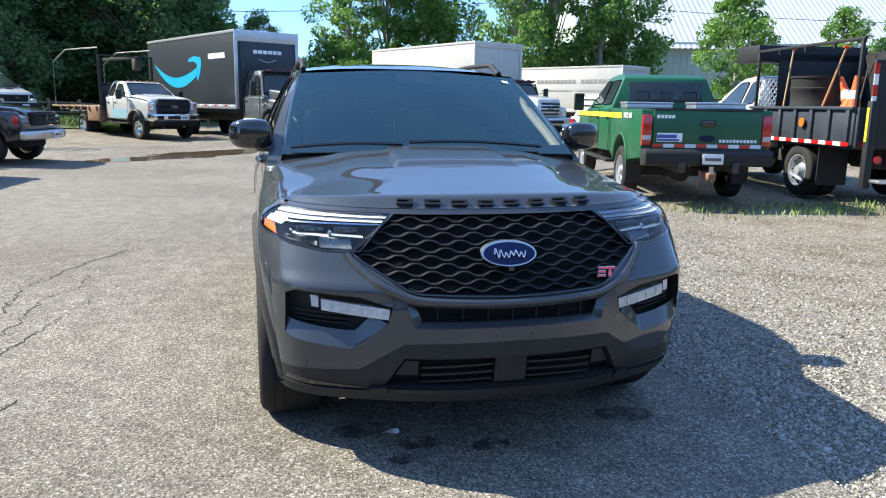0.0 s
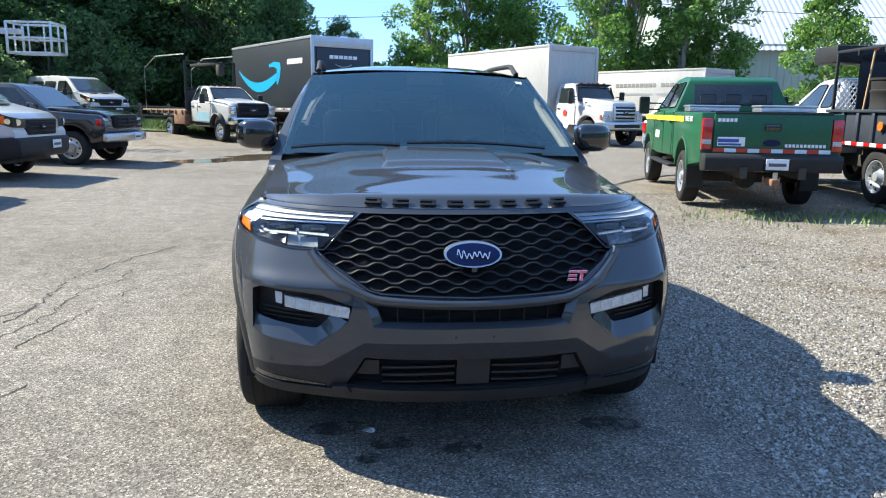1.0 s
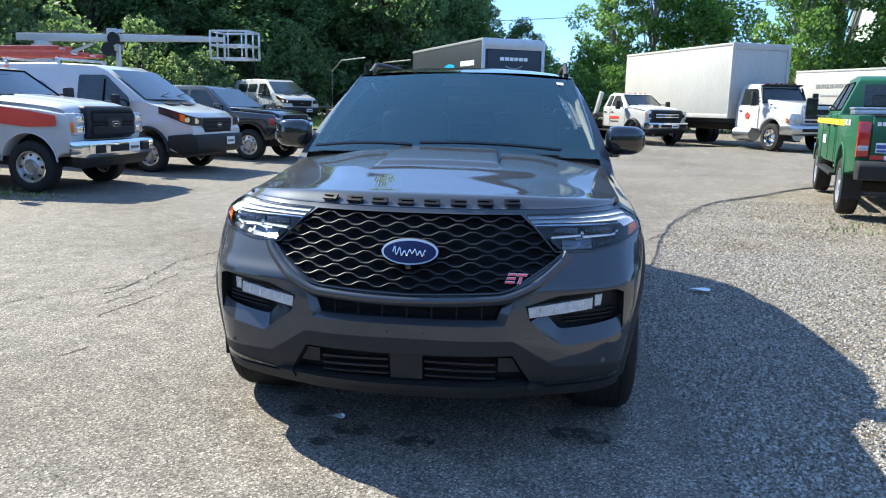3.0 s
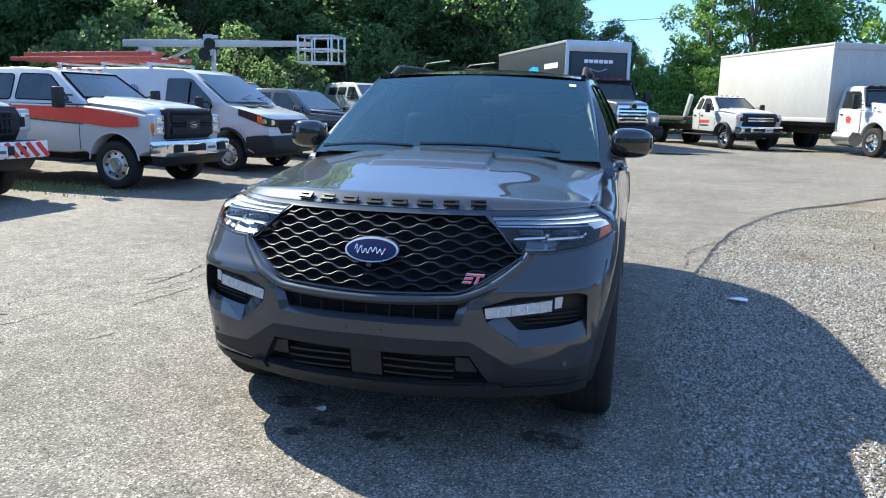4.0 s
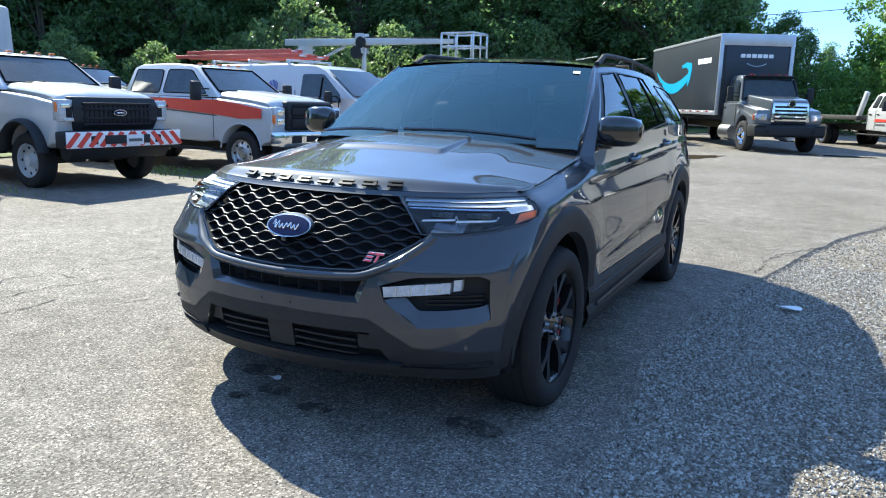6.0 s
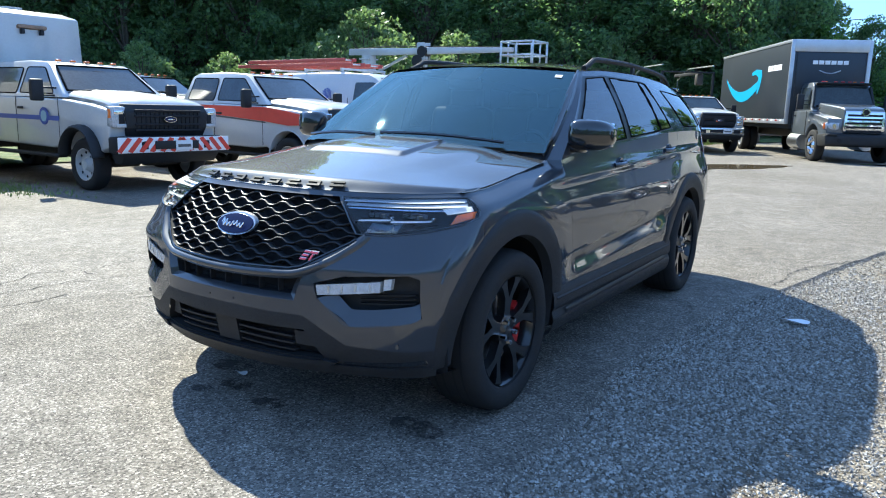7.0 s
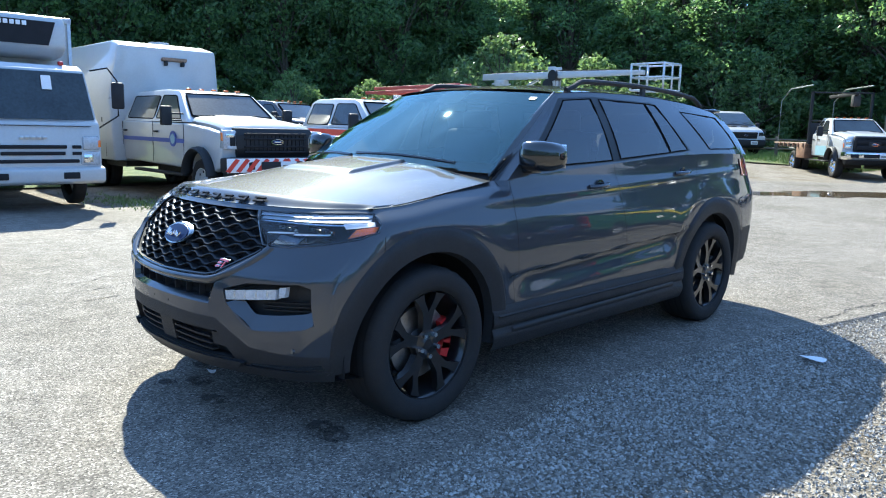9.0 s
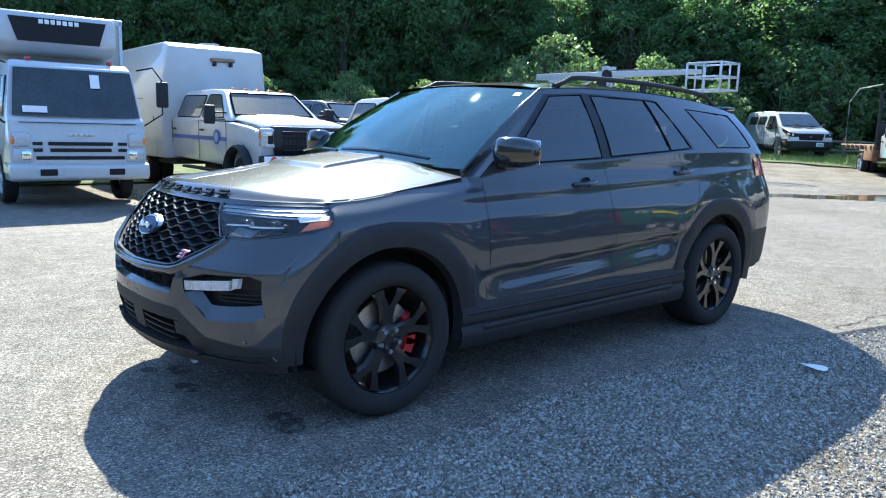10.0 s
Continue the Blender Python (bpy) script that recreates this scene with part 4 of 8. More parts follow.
# upper slot, lower intake
def ring_wall(pa, oa, pb, ob, n=40):
    """A band of wall on the nose from one outline to another, at two depths."""
    bm = bmesh.new()
    def go(poly, off):
        o = []
        for a, b in zip(poly, poly[1:] + poly[:1]):
            o += [bm.verts.new(nose_point(lerp(a[0], b[0], i / n), lerp(a[1], b[1], i / n), off)) for i in range(n)]
        return o
    A, B = go(pa, oa), go(pb, ob)
    k = len(A)
    for i in range(k):
        bm.faces.new((A[i], A[(i + 1) % k], B[(i + 1) % k], B[i]))
    bmesh.ops.recalc_face_normals(bm, faces=bm.faces[:])
    return bm
part("slot_chamfer", ring_wall(SLOT_OUT, -.001, SLOT, .026), PAINT, HERO)
part("upper_intake", ring_wall(SLOT, .026, grow(SLOT, -.01), .075), GRILLB, HERO)
part("intake_back", ring_wall(grow(SLOT, -.01), .075, [(-.02, .680), (.02, .680), (.02, .676), (-.02, .676)], .078), DARK, HERO)
for i in range(7):
    x = -.30 + .1 * i
    part("intake_fin", box((x, front_y(x, .675) + .04, .675), (.004, .03, .055)), GRILLB, HERO)
part("lower_intake", pocket(INTAKE, .07, .95), DARK, HERO)
part("intake_block", nose_strip(((-.066, .497), (.066, .497)), ((-.066, .385), (.066, .385)), .015, .05, 4), CLAD, HERO)
for s in (1, -1):
    part("intake_block", nose_strip(((.372 * s, .486), (.425 * s, .484)), ((.372 * s, .425), (.46 * s, .420)), .022, .04, 4), CLAD, HERO)
for zz in (.470, .438, .406):
    for s in (1, -1):
        part("intake_bar", nose_strip(((.075 * s, zz), (.36 * s, zz - .010)), ((.075 * s, zz - .008), (.36 * s, zz - .018)), .02, .03, 14), CLAD, HERO)
for s in (1, -1):
    part("bumper_dot", cyl(nose_point(.075 * s, .592, -.002), nose_point(.075 * s, .592, .004), .004, n=8), DARK, HERO)
# thin splitter lip under the nose
part("splitter", nose_strip(((-.90, .352), (.90, .352)), ((-.88, .335), (.88, .335)), -.012, .05, 60), CLAD, HERO)
part("chin_bar", nose_strip(((-.50, .366), (.50, .366)), ((-.485, .345), (.485, .345)), -.016, .05, 40), GRILLBAR, HERO, "satin black chin bar")
for s in (1, -1):
    part("chin_fin", nose_strip(((.50 * s, .374), (.565 * s, .368)), ((.485 * s, .342), (.535 * s, .344)), -.028, .05, 6), CLAD, HERO)
    part("chin_strip", nose_strip(((.585 * s, .366), (.875 * s, .385)), ((.585 * s, .348), (.880 * s, .364)), -.004, .02, 16), GLOSSB, HERO)
def belly(u, v):
    x = lerp(-.90, .90, u)
    y0 = front_y(x, .305)
    return Vector((x, lerp(y0 + .005, max(y0 + .02, -.1), v), lerp(.303, .26, v)))
part("belly_pan", sheet(belly, [i / 30 for i in range(31)], [0, .2, .5, 1]), CLAD, HERO)
part("underbody", box((0, 1.9, .30), (1.55, 3.9, .14), .03), CHASSIS, HERO)

# wheel-arch cladding, wells and rocker
def side_x(y, z):
    """Half-width of the body at depth y, height z."""
    lo, hi = _len[4], _len[21]
    for _ in range(26):
        mid = (lo + hi) / 2
        if shell(mid, z).y < y:
            lo = mid
        else:
            hi = mid
    return shell(lo, z).x


for yc in ARCH:
    for s in (1, -1):
        def ring(u, v):
            a = radians(lerp(-10, 186 if yc < 1 else 188, u))
            r = lerp(.452, lerp(.585, .555, smooth(150, 186, math.degrees(a))) if yc < 1 else .585, v)
            y, z = yc + r * math.cos(a), .39 + r * math.sin(a)
            xs = side_x(y, max(.3, min(z, 1.02)))
            x = xs + (.014 if yc > 1 else lerp(.014, .006, smooth(140, 186, math.degrees(a)))) - .05 * (1 - smooth(0, .12, v)) - .013 * smooth(.86, 1, v)
            return Vector((s * x, y, z))
        part("arch_cladding", sheet(ring, [i / 48 for i in range(49)], [0, .04, .1, .3, .6, .85, .93, 1], s > 0), CLAD, HERO, "black plastic wheel-arch trim")
        bm = lathe([(.50, .62), (.50, .93)], 40)
        for v in bm.verts:
            v.co = Vector((v.co.x * s, v.co.y + yc, v.co.z + .39))
        bmesh.ops.delete(bm, geom=[v for v in bm.verts if v.co.z < .30], context='VERTS')
        part("wheel_well", bm, DARK, HERO)
for s in (1, -1):
    def rock(u, v):
        y = lerp(.46, 2.58, u)
        pr = curve([0, .12, .4, .55, .62, .85, 1], [.90, .965, .985, .972, .985, .982, .966])
        return Vector((s * pr(v), y, lerp(.235, .505 + .0 * u, v)))
    part("rocker_cladding", sheet(rock, [i / 24 for i in range(25)], [i / 20 for i in range(21)], s < 0), CLAD, HERO)
    def rin(u, v):
        y = lerp(.62, 2.42, u)
        return Vector((s * (.984 + .007 * math.sin(math.pi * v)), y, lerp(.345, .378, v) + .02 * u))
    part("rocker_crease", sheet(lambda u, v: Vector((s * (.976 + .014 * math.sin(math.pi * v)), lerp(.50, 2.54, u), lerp(.438, .462, v) + .006 * u)), [i / 10 for i in range(11)], [i / 6 for i in range(7)], s < 0), CLAD, HERO)
    part("rocker_strip", sheet(rin, [i / 10 for i in range(11)], [i / 5 for i in range(6)], s < 0), GRILLBAR, HERO)

# greenhouse
roof_edge_z = curve([1.28, 1.7, 2.2, 2.9, 3.4, 3.62], [1.672, 1.697, 1.703, 1.682, 1.637, 1.60])


def gh(s, v, sg):
    yb, yt = lerp(.52, 3.80, s), lerp(1.28, 3.62, s)
    zb = top_side(yb)
    u = U_SIDE + (yb - .5)
    xb = shell(min(u, ULEN - .3), zb).x
    xt = lerp(.70, .675, smooth(2.2, 3.6, yt))
    y = lerp(yb, yt, v)
    z = lerp(zb, roof_edge_z(yt), v)
    x = lerp(xb, xt, v) + .022 * math.sin(math.pi * v)
    return Vector((sg * x, y, z))


WINS = {"front": [(.82, 1.234), (1.335, 1.628), (1.63, 1.650), (1.67, 1.267)], "rear": [(1.765, 1.275), (1.725, 1.650), (2.285, 1.645), (2.425, 1.312)],
        "vent": [(2.44, 1.313), (2.30, 1.645), (2.44, 1.640), (2.69, 1.33)], "aft": [(3.06, 1.335), (2.80, 1.605), (3.44, 1.578), (3.60, 1.345), (3.56, 1.335)]}
# dark frame that runs round the door windows
PILLAR = [(.735, 1.222), (1.295, 1.640), (1.66, 1.664), (2.42, 1.655), (2.735, 1.322), (1.72, 1.258)]
for sg in (1, -1):
    bm = sheet(lambda a, b: gh(a, b, sg), [i / 110 for i in range(111)], [i / 24 for i in range(25)], sg < 0)
    for poly in list(WINS.values()) + [PILLAR]:
        for a, b in zip(poly, poly[1:] + poly[:1]):
            cut_line(bm, a, b, 'x', lambda c: True)
    def sort(c):
        for k, poly in WINS.items():
            if inside(poly, (c.y, c.z)):
                return k
        if inside(PILLAR, (c.y, c.z)):
            return "pillar"
        return "skin"
    bits = split(bm, sort)
    part("side_pillar_panel", bits["skin"], PAINT, HERO)
    part("window_frame", bits["pillar"], LIPBLACK, HERO, "black frame round the door windows")
    for k in WINS:
        w = part("side_window", bits[k], FDGL if k == "front" else SIDEGL, HERO, "tinted side window")
        w.visible_shadow = k != "front"
        # black rubber surround
        bm = bmesh.new()
        pts = dense(WINS[k], .05)
        def on(y, z):
            lo, hi = 0.0, 1.0
            best = None
            for i in range(41):
                v = i / 40
                s0 = (y - lerp(.52, 1.28, v)) / (lerp(3.80, 3.62, v) - lerp(.52, 1.28, v))
                p = gh(min(1, max(0, s0)), v, sg)
                if best is None or abs(p.z - z) < abs(best.z - z):
                    best = p
            return best.x
        tube(bm, [(on(y, z) + .001 * sg, y, z) for y, z in pts + pts[:1]], .0045, 6)
        part("window_seal", bm, SEAL, HERO)

# roof
roof_mid = curve([1.18, 1.45, 1.8, 2.2, 2.8, 3.3, 3.66], [1.698, 1.735, 1.757, 1.763, 1.745, 1.702, 1.655])
def roof_pt(a, b):
    y = lerp(1.19 + .09 * a * a, 3.66 - .04 * a * a, b)
    xt = lerp(.705, .68, smooth(2.2, 3.6, y))
    ze = roof_edge_z(y) if y > 1.28 else 1.672
    zc = max(roof_mid(y), ze)
    return Vector((a * xt, y, ze + (zc - ze) * (1 - abs(a) ** 2.6)))
part("roof", sheet(roof_pt, [-1 + i / 24 for i in range(49)], [i / 40 for i in range(41)]), ROOFP, HERO)
for s in (1, -1):
    bm = bmesh.new()
    pts = []
    for i in range(25):
        t = i / 24
        y = lerp(1.45, 3.35, t)
        lift = .052 * smooth(0, .10, t) * (1 - smooth(.93, 1, t))
        pts.append((s * lerp(.665, .64, t), y, roof_pt(.95, (y - 1.28) / 2.35).z + .008 + lift))
    tube(bm, pts, .017, 8)
    add_box(bm, (s * .655, 2.4, roof_pt(.95, .48).z + .02), (.02, .05, .05))
    part("roof_rail", bm, CLAD, HERO, "black roof rail")

# windshield and cowl
def ws(a, b):
    xb, xt = .845, .695
    x = a * lerp(xb, xt, b)
    y = lerp(.40 + .15 * a * a, 1.20 + .09 * a * a, b)
    z = lerp(1.222 - .015 * a * a, 1.700 - .026 * a * a, b) + .018 * math.sin(math.pi * b)
    return Vector((x, y, z))
w = part("windshield", sheet(ws, [-1 + i / 20 for i in range(41)], [i / 16 for i in range(17)]), WSGLASS, HERO, "wide tinted windshield")
w.visible_shadow = False
def band(b0, b1, off):
    def f(a, b):
        p = ws(a * .995, lerp(b0, b1, b))
        return p + Vector((0, .004, -.004)) * off
    return f
part("frit_band", sheet(band(0, .10, 1), [-1 + i / 20 for i in range(41)], [0, .5, 1]), SEAL, HERO)
part("frit_band", sheet(band(.965, 1.0, 1), [-1 + i / 20 for i in range(41)], [0, 1]), SEAL, HERO)
def mirrorbox(a, b):
    p = ws(a * .16, lerp(.80, .97, b))
    return p + Vector((0, .006, -.006))
part("sensor_cover", sheet(mirrorbox, [-1, -.5, 0, .5, 1], [0, .5, 1]), SEAL, HERO)
part("inspection_sticker", sheet(lambda a, b: ws(lerp(.84, .90, a), lerp(.865, .905, b)) + Vector((0, -.003, .003)), [0, 1], [0, 1]), WHITEDECAL, HERO, "small white sticker on the glass")
for s in (1, -1):
    def ap(u, v):
        p0, p1 = ws(s * .985, u), gh(0.0, u, s)
        q = p0.lerp(p1 + Vector((0, .02, 0)), v)
        return q + Vector((s * .004, -.006, .006)) * math.sin(math.pi * v)
    part("a_pillar", sheet(ap, [i / 16 for i in range(17)], [i / 4 for i in range(5)], s < 0), GLOSSB, HERO)
def cowl(a, b):
    p0 = Vector((a * .86, .42 + .115 * a * a, hood_z(a * .86, .43 + .115 * a * a) - .025))
    p1 = ws(a * 1.0, .03) + Vector((0, .01, -.012))
    return p0.lerp(p1, b) + Vector((0, .0, -.012 * math.sin(math.pi * b)))
part("cowl", sheet(cowl, [-1 + i / 16 for i in range(33)], [i / 4 for i in range(5)]), CLAD, HERO)
for x0, x1, b0, b1 in ((-.78, -.20, .035, .055), (-.16, .62, .075, .045)):
    bm = bmesh.new()
    pts = []
    for i in range(14):
        t = i / 13
        p = ws(lerp(x0, x1, t) / .83, lerp(b0, b1, t))
        pts.append(p + Vector((0, -.018, .018 + .012 * math.sin(math.pi * t))))
    tube(bm, pts, .010, 6)
    part("wiper", bm, GLOSSB, HERO, "black wiper arm")

# door mirrors
for s in (1, -1):
    bm = bmesh.new()
    bmesh.ops.create_uvsphere(bm, u_segments=24, v_segments=14, radius=1)
    for v in bm.verts:
        x, y, z = v.co
        k = lambda q: math.copysign(abs(q) ** .62, q)
        v.co = Vector((s * (1.005 + .118 * k(x)), .80 + .075 * k(y) - .03 * (1 - abs(x)) + .03 * x, 1.305 + .083 * k(z) * (1 - .10 * x)))
    mr = part("door_mirror", bm, GLOSSB, HERO, "gloss black door mirror")
    part("mirror_foot", box((s * .925, .79, 1.225), (.10, .09, .035), .012), GLOSSB, mr)
    part("mirror_glass", box((s * 1.005, .873, 1.305), (.19, .006, .13), .003), CHROME, mr)

# door handles, seams and side details
for s, sgn in ((1, "_left"), (-1, "_right")):
    for w, y, z in (("front", 1.46, 1.112), ("rear", 2.56, 1.165)):
        xs = shell(U_SIDE + y - .5, z).x
        bm = bmesh.new()
        n = 14
        pts = []
        for i in range(n + 1):
            t = i / n
            pts.append((s * (xs + .003 + .030 * math.sin(math.pi * t) ** .5), y - .10 + .20 * t, z + .012 * t))
        tube(bm, pts, .014, 8)
        part("handle", bm, PAINT, door_parts[w + sgn])
        part("handle_cup", cyl((s * (xs - .012), y + .015, z), (s * (xs + .004), y + .015, z), .042, n=20), GLOSSB, door_parts[w + sgn])
    xs = shell(U_SIDE + 3.72 - .5, 1.2).x
    bm = sheet(lambda a, b: Vector((s * (shell(lerp(U_SIDE + 3.12, ULEN - .55, a), lerp(1.12, 1.255, b)).x + .006), shell(lerp(U_SIDE + 3.12, ULEN - .55, a), lerp(1.12, 1.255, b)).y + .006, lerp(1.12 - .02 * a, 1.255, b))), [i / 12 for i in range(13)], [0, .3, .7, 1], s < 0)
    part("tail_light", bm, REDLENS, HERO, "red wrap-around tail lamp")
# rear gate and glass, spoiler
def gate(a, b):
    u = ULEN - .9 * (1 - abs(a))
    p0 = shell(lerp(ULEN, U_SIDE + 3.3, abs(a)), 1.26)
    p0.x = math.copysign(p0.x, a)
    p1 = Vector((a * .67, 3.65 - .04 * a * a, roof_pt(a * .97, 1).z))
    return p0.lerp(p1, b)
part("tailgate", sheet(gate, [-1 + i / 10 for i in range(21)], [i / 8 for i in range(9)], True), SIDEGL, HERO)
part("spoiler", box((0, 3.66, 1.64), (1.28, .12, .03), .012), GLOSSB, HERO)
part("rear_valance", box((0, 3.94, .40), (1.60, .20, .16), .05), CLAD, HERO)

# cabin
cab = part("cabin_tub", box((0, 2.1, .72), (1.66, 3.3, .62), .05), LEATHER, HERO)
def dash_pt(a, b):
    return Vector((a * .80, lerp(.62 + .12 * a * a, 1.08, b), 1.175 + .015 * math.sin(math.pi * b) - .03 * a * a - .06 * smooth(.7, 1, b)))
part("dashboard", sheet(dash_pt, [-1 + i / 10 for i in range(21)], [i / 8 for i in range(9)]), LEATHER, HERO)
for s in (1, -1):
    for y in (1.72, 2.65):
        st = part("seat", box((s * .40, y, 1.14), (.50, .17, .62), .07, Matrix.Rotation(radians(-10), 3, 'X'), 3), LEATHER, HERO)
        part("headrest", box((s * .40, y + .09, 1.50), (.26, .10, .17), .04, None, 3), LEATHER, st)
        part("seat_cushion", box((s * .40, y - .30, .95), (.50, .50, .14), .05), LEATHER, st)
    bm = bmesh.new()
    tube(bm, [gh(0.03, v, s) + Vector((-s * .05, .06, -.01)) for v in (.05, .3, .6, .9)], .03, 8)
    part("pillar_trim", bm, BEIGE, HERO)
bm = bmesh.new()
tube(bm, [(.40 + .18 * math.cos(a), 1.20 + .06 * math.sin(a), 1.13 + .17 * math.sin(a)) for a in [2 * math.pi * i / 24 for i in range(25)]], .014, 6)
add_box(bm, (.40, 1.18, 1.12), (.16, .05, .10))
part("steering_wheel", bm, LEATHER, HERO)
part("rear_view_mirror", box((0, 1.12, 1.585), (.24, .03, .07), .012), GLOSSB, HERO)
part("headliner", sheet(lambda a, b: roof_pt(a * .95, lerp(.02, .98, b)) - Vector((0, 0, .035)), [-1 + i / 8 for i in range(17)], [i / 12 for i in range(13)]), LEATHER, HERO)

# wheels
def hero_wheel(yc, s):
    r, w = .390, .275
    prof = [(.262, .045), (.272, .010), (.300, -.004), (.345, -.006), (.372, .008), (.386, .035), (.390, .06), (.390, w - .06), (.386, w - .035), (.372, w - .008), (.30, w), (.262, w - .04)]
    bm = lathe([(a, -b) for a, b in prof], 72)
    for v in bm.verts:
        rad = math.hypot(v.co.y, v.co.z)
        if rad > .384:
            k = round(math.atan2(v.co.z, v.co.y) / (2 * math.pi) * 72)
            q = (rad - (.007 if k % 2 else 0)) / rad
            v.co.y *= q
            v.co.z *= q
    M = Matrix.Translation((s * .985, yc, .390)) @ Matrix.Diagonal((s, 1, 1, 1))
    def put(b):
        bmesh.ops.transform(b, matrix=M, verts=b.verts[:])
        bmesh.ops.recalc_face_normals(b, faces=b.faces[:])
        return b
    tyre = part("wheel", put(bm), TYRE, HERO, "black alloy wheel with road tyre", sharp=50)
    for q in (-.06, -.105, -.165, -.21):
        part("tread_groove", put(lathe([(.3915, q + .005), (.3915, q - .005)], 60)), DARK, tyre)
    bm = lathe([(.266, -.012), (.272, -.022), (.262, -.03), (.248, -.06), (.24, -.2)], 60)
    part("rim_barrel", put(bm), RIMBLACK, tyre)
    bm = bmesh.new()
    for i in range(5):
        a0 = 2 * math.pi * i / 5 + math.pi / 2
        for d in (-1, 1):
            pts = []
            for t, ang, wd, dep in ((0, .0, .056, -.040), (.30, .06, .044, -.036), (.55, .12, .036, -.030), (.85, .24, .042, -.024), (1, .28, .066, -.022)):
                rr = lerp(.055, .258, t)
                a = a0 + d * ang
                c = Vector((dep, rr * math.cos(a), rr * math.sin(a)))
                tn = Vector((0, -math.sin(a), math.cos(a))) * wd * .5
                pts.append([bm.verts.new(c - tn), bm.verts.new(c + tn), bm.verts.new(c + tn * .8 + Vector((-.045, 0, 0))), bm.verts.new(c - tn * .8 + Vector((-.045, 0, 0)))])
            for p, q in zip(pts, pts[1:]):
                for k in range(4):
                    bm.faces.new((p[k], p[(k + 1) % 4], q[(k + 1) % 4], q[k]))
    part("spokes", put(bm), RIMBLACK, tyre, "split black spokes")
    part("hub", put(lathe([(.001, -.030), (.026, -.030), (.030, -.034), (.075, -.040), (.082, -.06), (.07, -.1)], 30)), RIMBLACK, tyre)
    for i in range(5):
        a = 2 * math.pi * (i + .5) / 5 + math.pi / 2
        b = cyl((-.010, .057 * math.cos(a), .057 * math.sin(a)), (-.05, .057 * math.cos(a), .057 * math.sin(a)), .0125, n=6)
        part("lug_nut", put(b), CHROME, tyre)
    part("brake_disc", put(lathe([(.07, -.10), (.185, -.10), (.185, -.125), (.07, -.125)], 40)), DISC, tyre)
    b = bmesh.new()
    for a in [radians(q) for q in (-22, -8, 8, 22)]:
        add_box(b, (-.10, .168 * math.cos(a), .168 * math.sin(a)), (.07, .055, .07), Matrix.Rotation(a, 3, 'X'))
    part("caliper", put(b), REDPAINT if yc < 1 else CHASSIS, tyre, "red brake caliper" if yc < 1 else "dark brake caliper")
for yc in ARCH:
    for s in (1, -1):
        hero_wheel(yc, s)

# ---- parked work vehicles ----
_tyres = {}


def wheel(parent, x, y, r=.40, w=.25, dual=False, rim=None, kind="steel"):
    """A road wheel: tyre with rim and hub beneath it. x: outer face, signed."""
    rim = rim or STEEL
    s = 1 if x > 0 else -1
    key = (r, w, kind, rim.name)
    if key not in _tyres:
        rr = r * .62
        t = lathe([(rr, -.03), (rr + .02, -.004), (r * .88, 0), (r * .97, -.02), (r, -.05), (r, -w + .05), (r * .97, -w + .02), (r * .88, -w), (rr, -w + .03)], 36)
        for v in t.verts:
            q = math.hypot(v.co.y, v.co.z)
            if q > r * .985 and round(math.atan2(v.co.z, v.co.y) / (2 * math.pi) * 36) % 2:
                v.co.y *= 1 - .012 / q
                v.co.z *= 1 - .012 / q
        if kind == "deep":
            d = lathe([(rr, -.012), (rr * .95, -.012), (rr * .90, -.10), (rr * .55, -.13), (rr * .42, -.08), (rr * .30, -.03), (rr * .28, -.01), (.001, -.005)], 30)
        else:
            d = lathe([(rr, -.012), (rr * .93, -.015), (rr * .86, -.05), (rr * .62, -.035), (rr * .5, -.02), (rr * .40, -.045), (rr * .32, -.01), (.001, -.004)], 30)
        h = []
        for i in range(8):
            a = 2 * math.pi * i / 8
            h.append(bmesh.new())
            add_cyl(h[-1], (-.05, rr * .74 * math.cos(a), rr * .74 * math.sin(a)), (-.032 if kind != "deep" else -.055, rr * .74 * math.cos(a), rr * .74 * math.sin(a)), rr * .09, n=8)
        _tyres[key] = [None, None, None, t, d, h]
    c = _tyres[key]
    M = dict(loc=(x, y, r - .006), rot=None, scale=(s, 1, 1))
    if c[0] is None:
        c[0] = part("wheel", c[3], TYRE, parent, "", 50)
        c[1] = part("rim", c[4], rim, c[0], "", 30)
        c[2] = [part("rim_hole", q, DARK, c[0]) for q in c[5]]
        c[0].matrix_basis = Matrix.LocRotScale(M["loc"], None, M["scale"])
    else:
        t = again(c[0], parent, **M)
        again(c[1], t)
        for q in c[2]:
            again(q, t)
    if dual:
        again(c[0], parent, (x - s * (w + .04), y, r - .006), None, (s, 1, 1))


def oval_plate(parent, y, z, rx=.115, material=None):
    bm = bmesh.new()
    add_cyl(bm, (0, y, z), (0, y + .02, z), 1, n=28)
    for v in bm.verts:
        v.co.x *= rx
        v.co.z = z + (v.co.z - z) * rx * .42
    b = part("oval_badge", bm, CHROME, parent)
    bm = bmesh.new()
    add_cyl(bm, (0, y - .006, z), (0, y + .01, z), 1, n=28)
    for v in bm.verts:
        v.co.x *= rx * .88
        v.co.z = z + (v.co.z - z) * rx * .34
    part("badge_field", bm, material or BLUEBADGE, b)
    part("badge_stroke", box((0, y - .009, z), (rx * 1.1, .006, rx * .16), .002), CHROME, b)


def num_plate(parent, x, y, z, s=1):
    p = part("number_plate", box((x, y, z), (.31, .012, .155), .004), PLATE, parent, "pale number plate with dark bars")
    part("plate_bar", box((x, y - .008 * s, z - .005), (.24, .004, .045)), GREYDECAL, p)


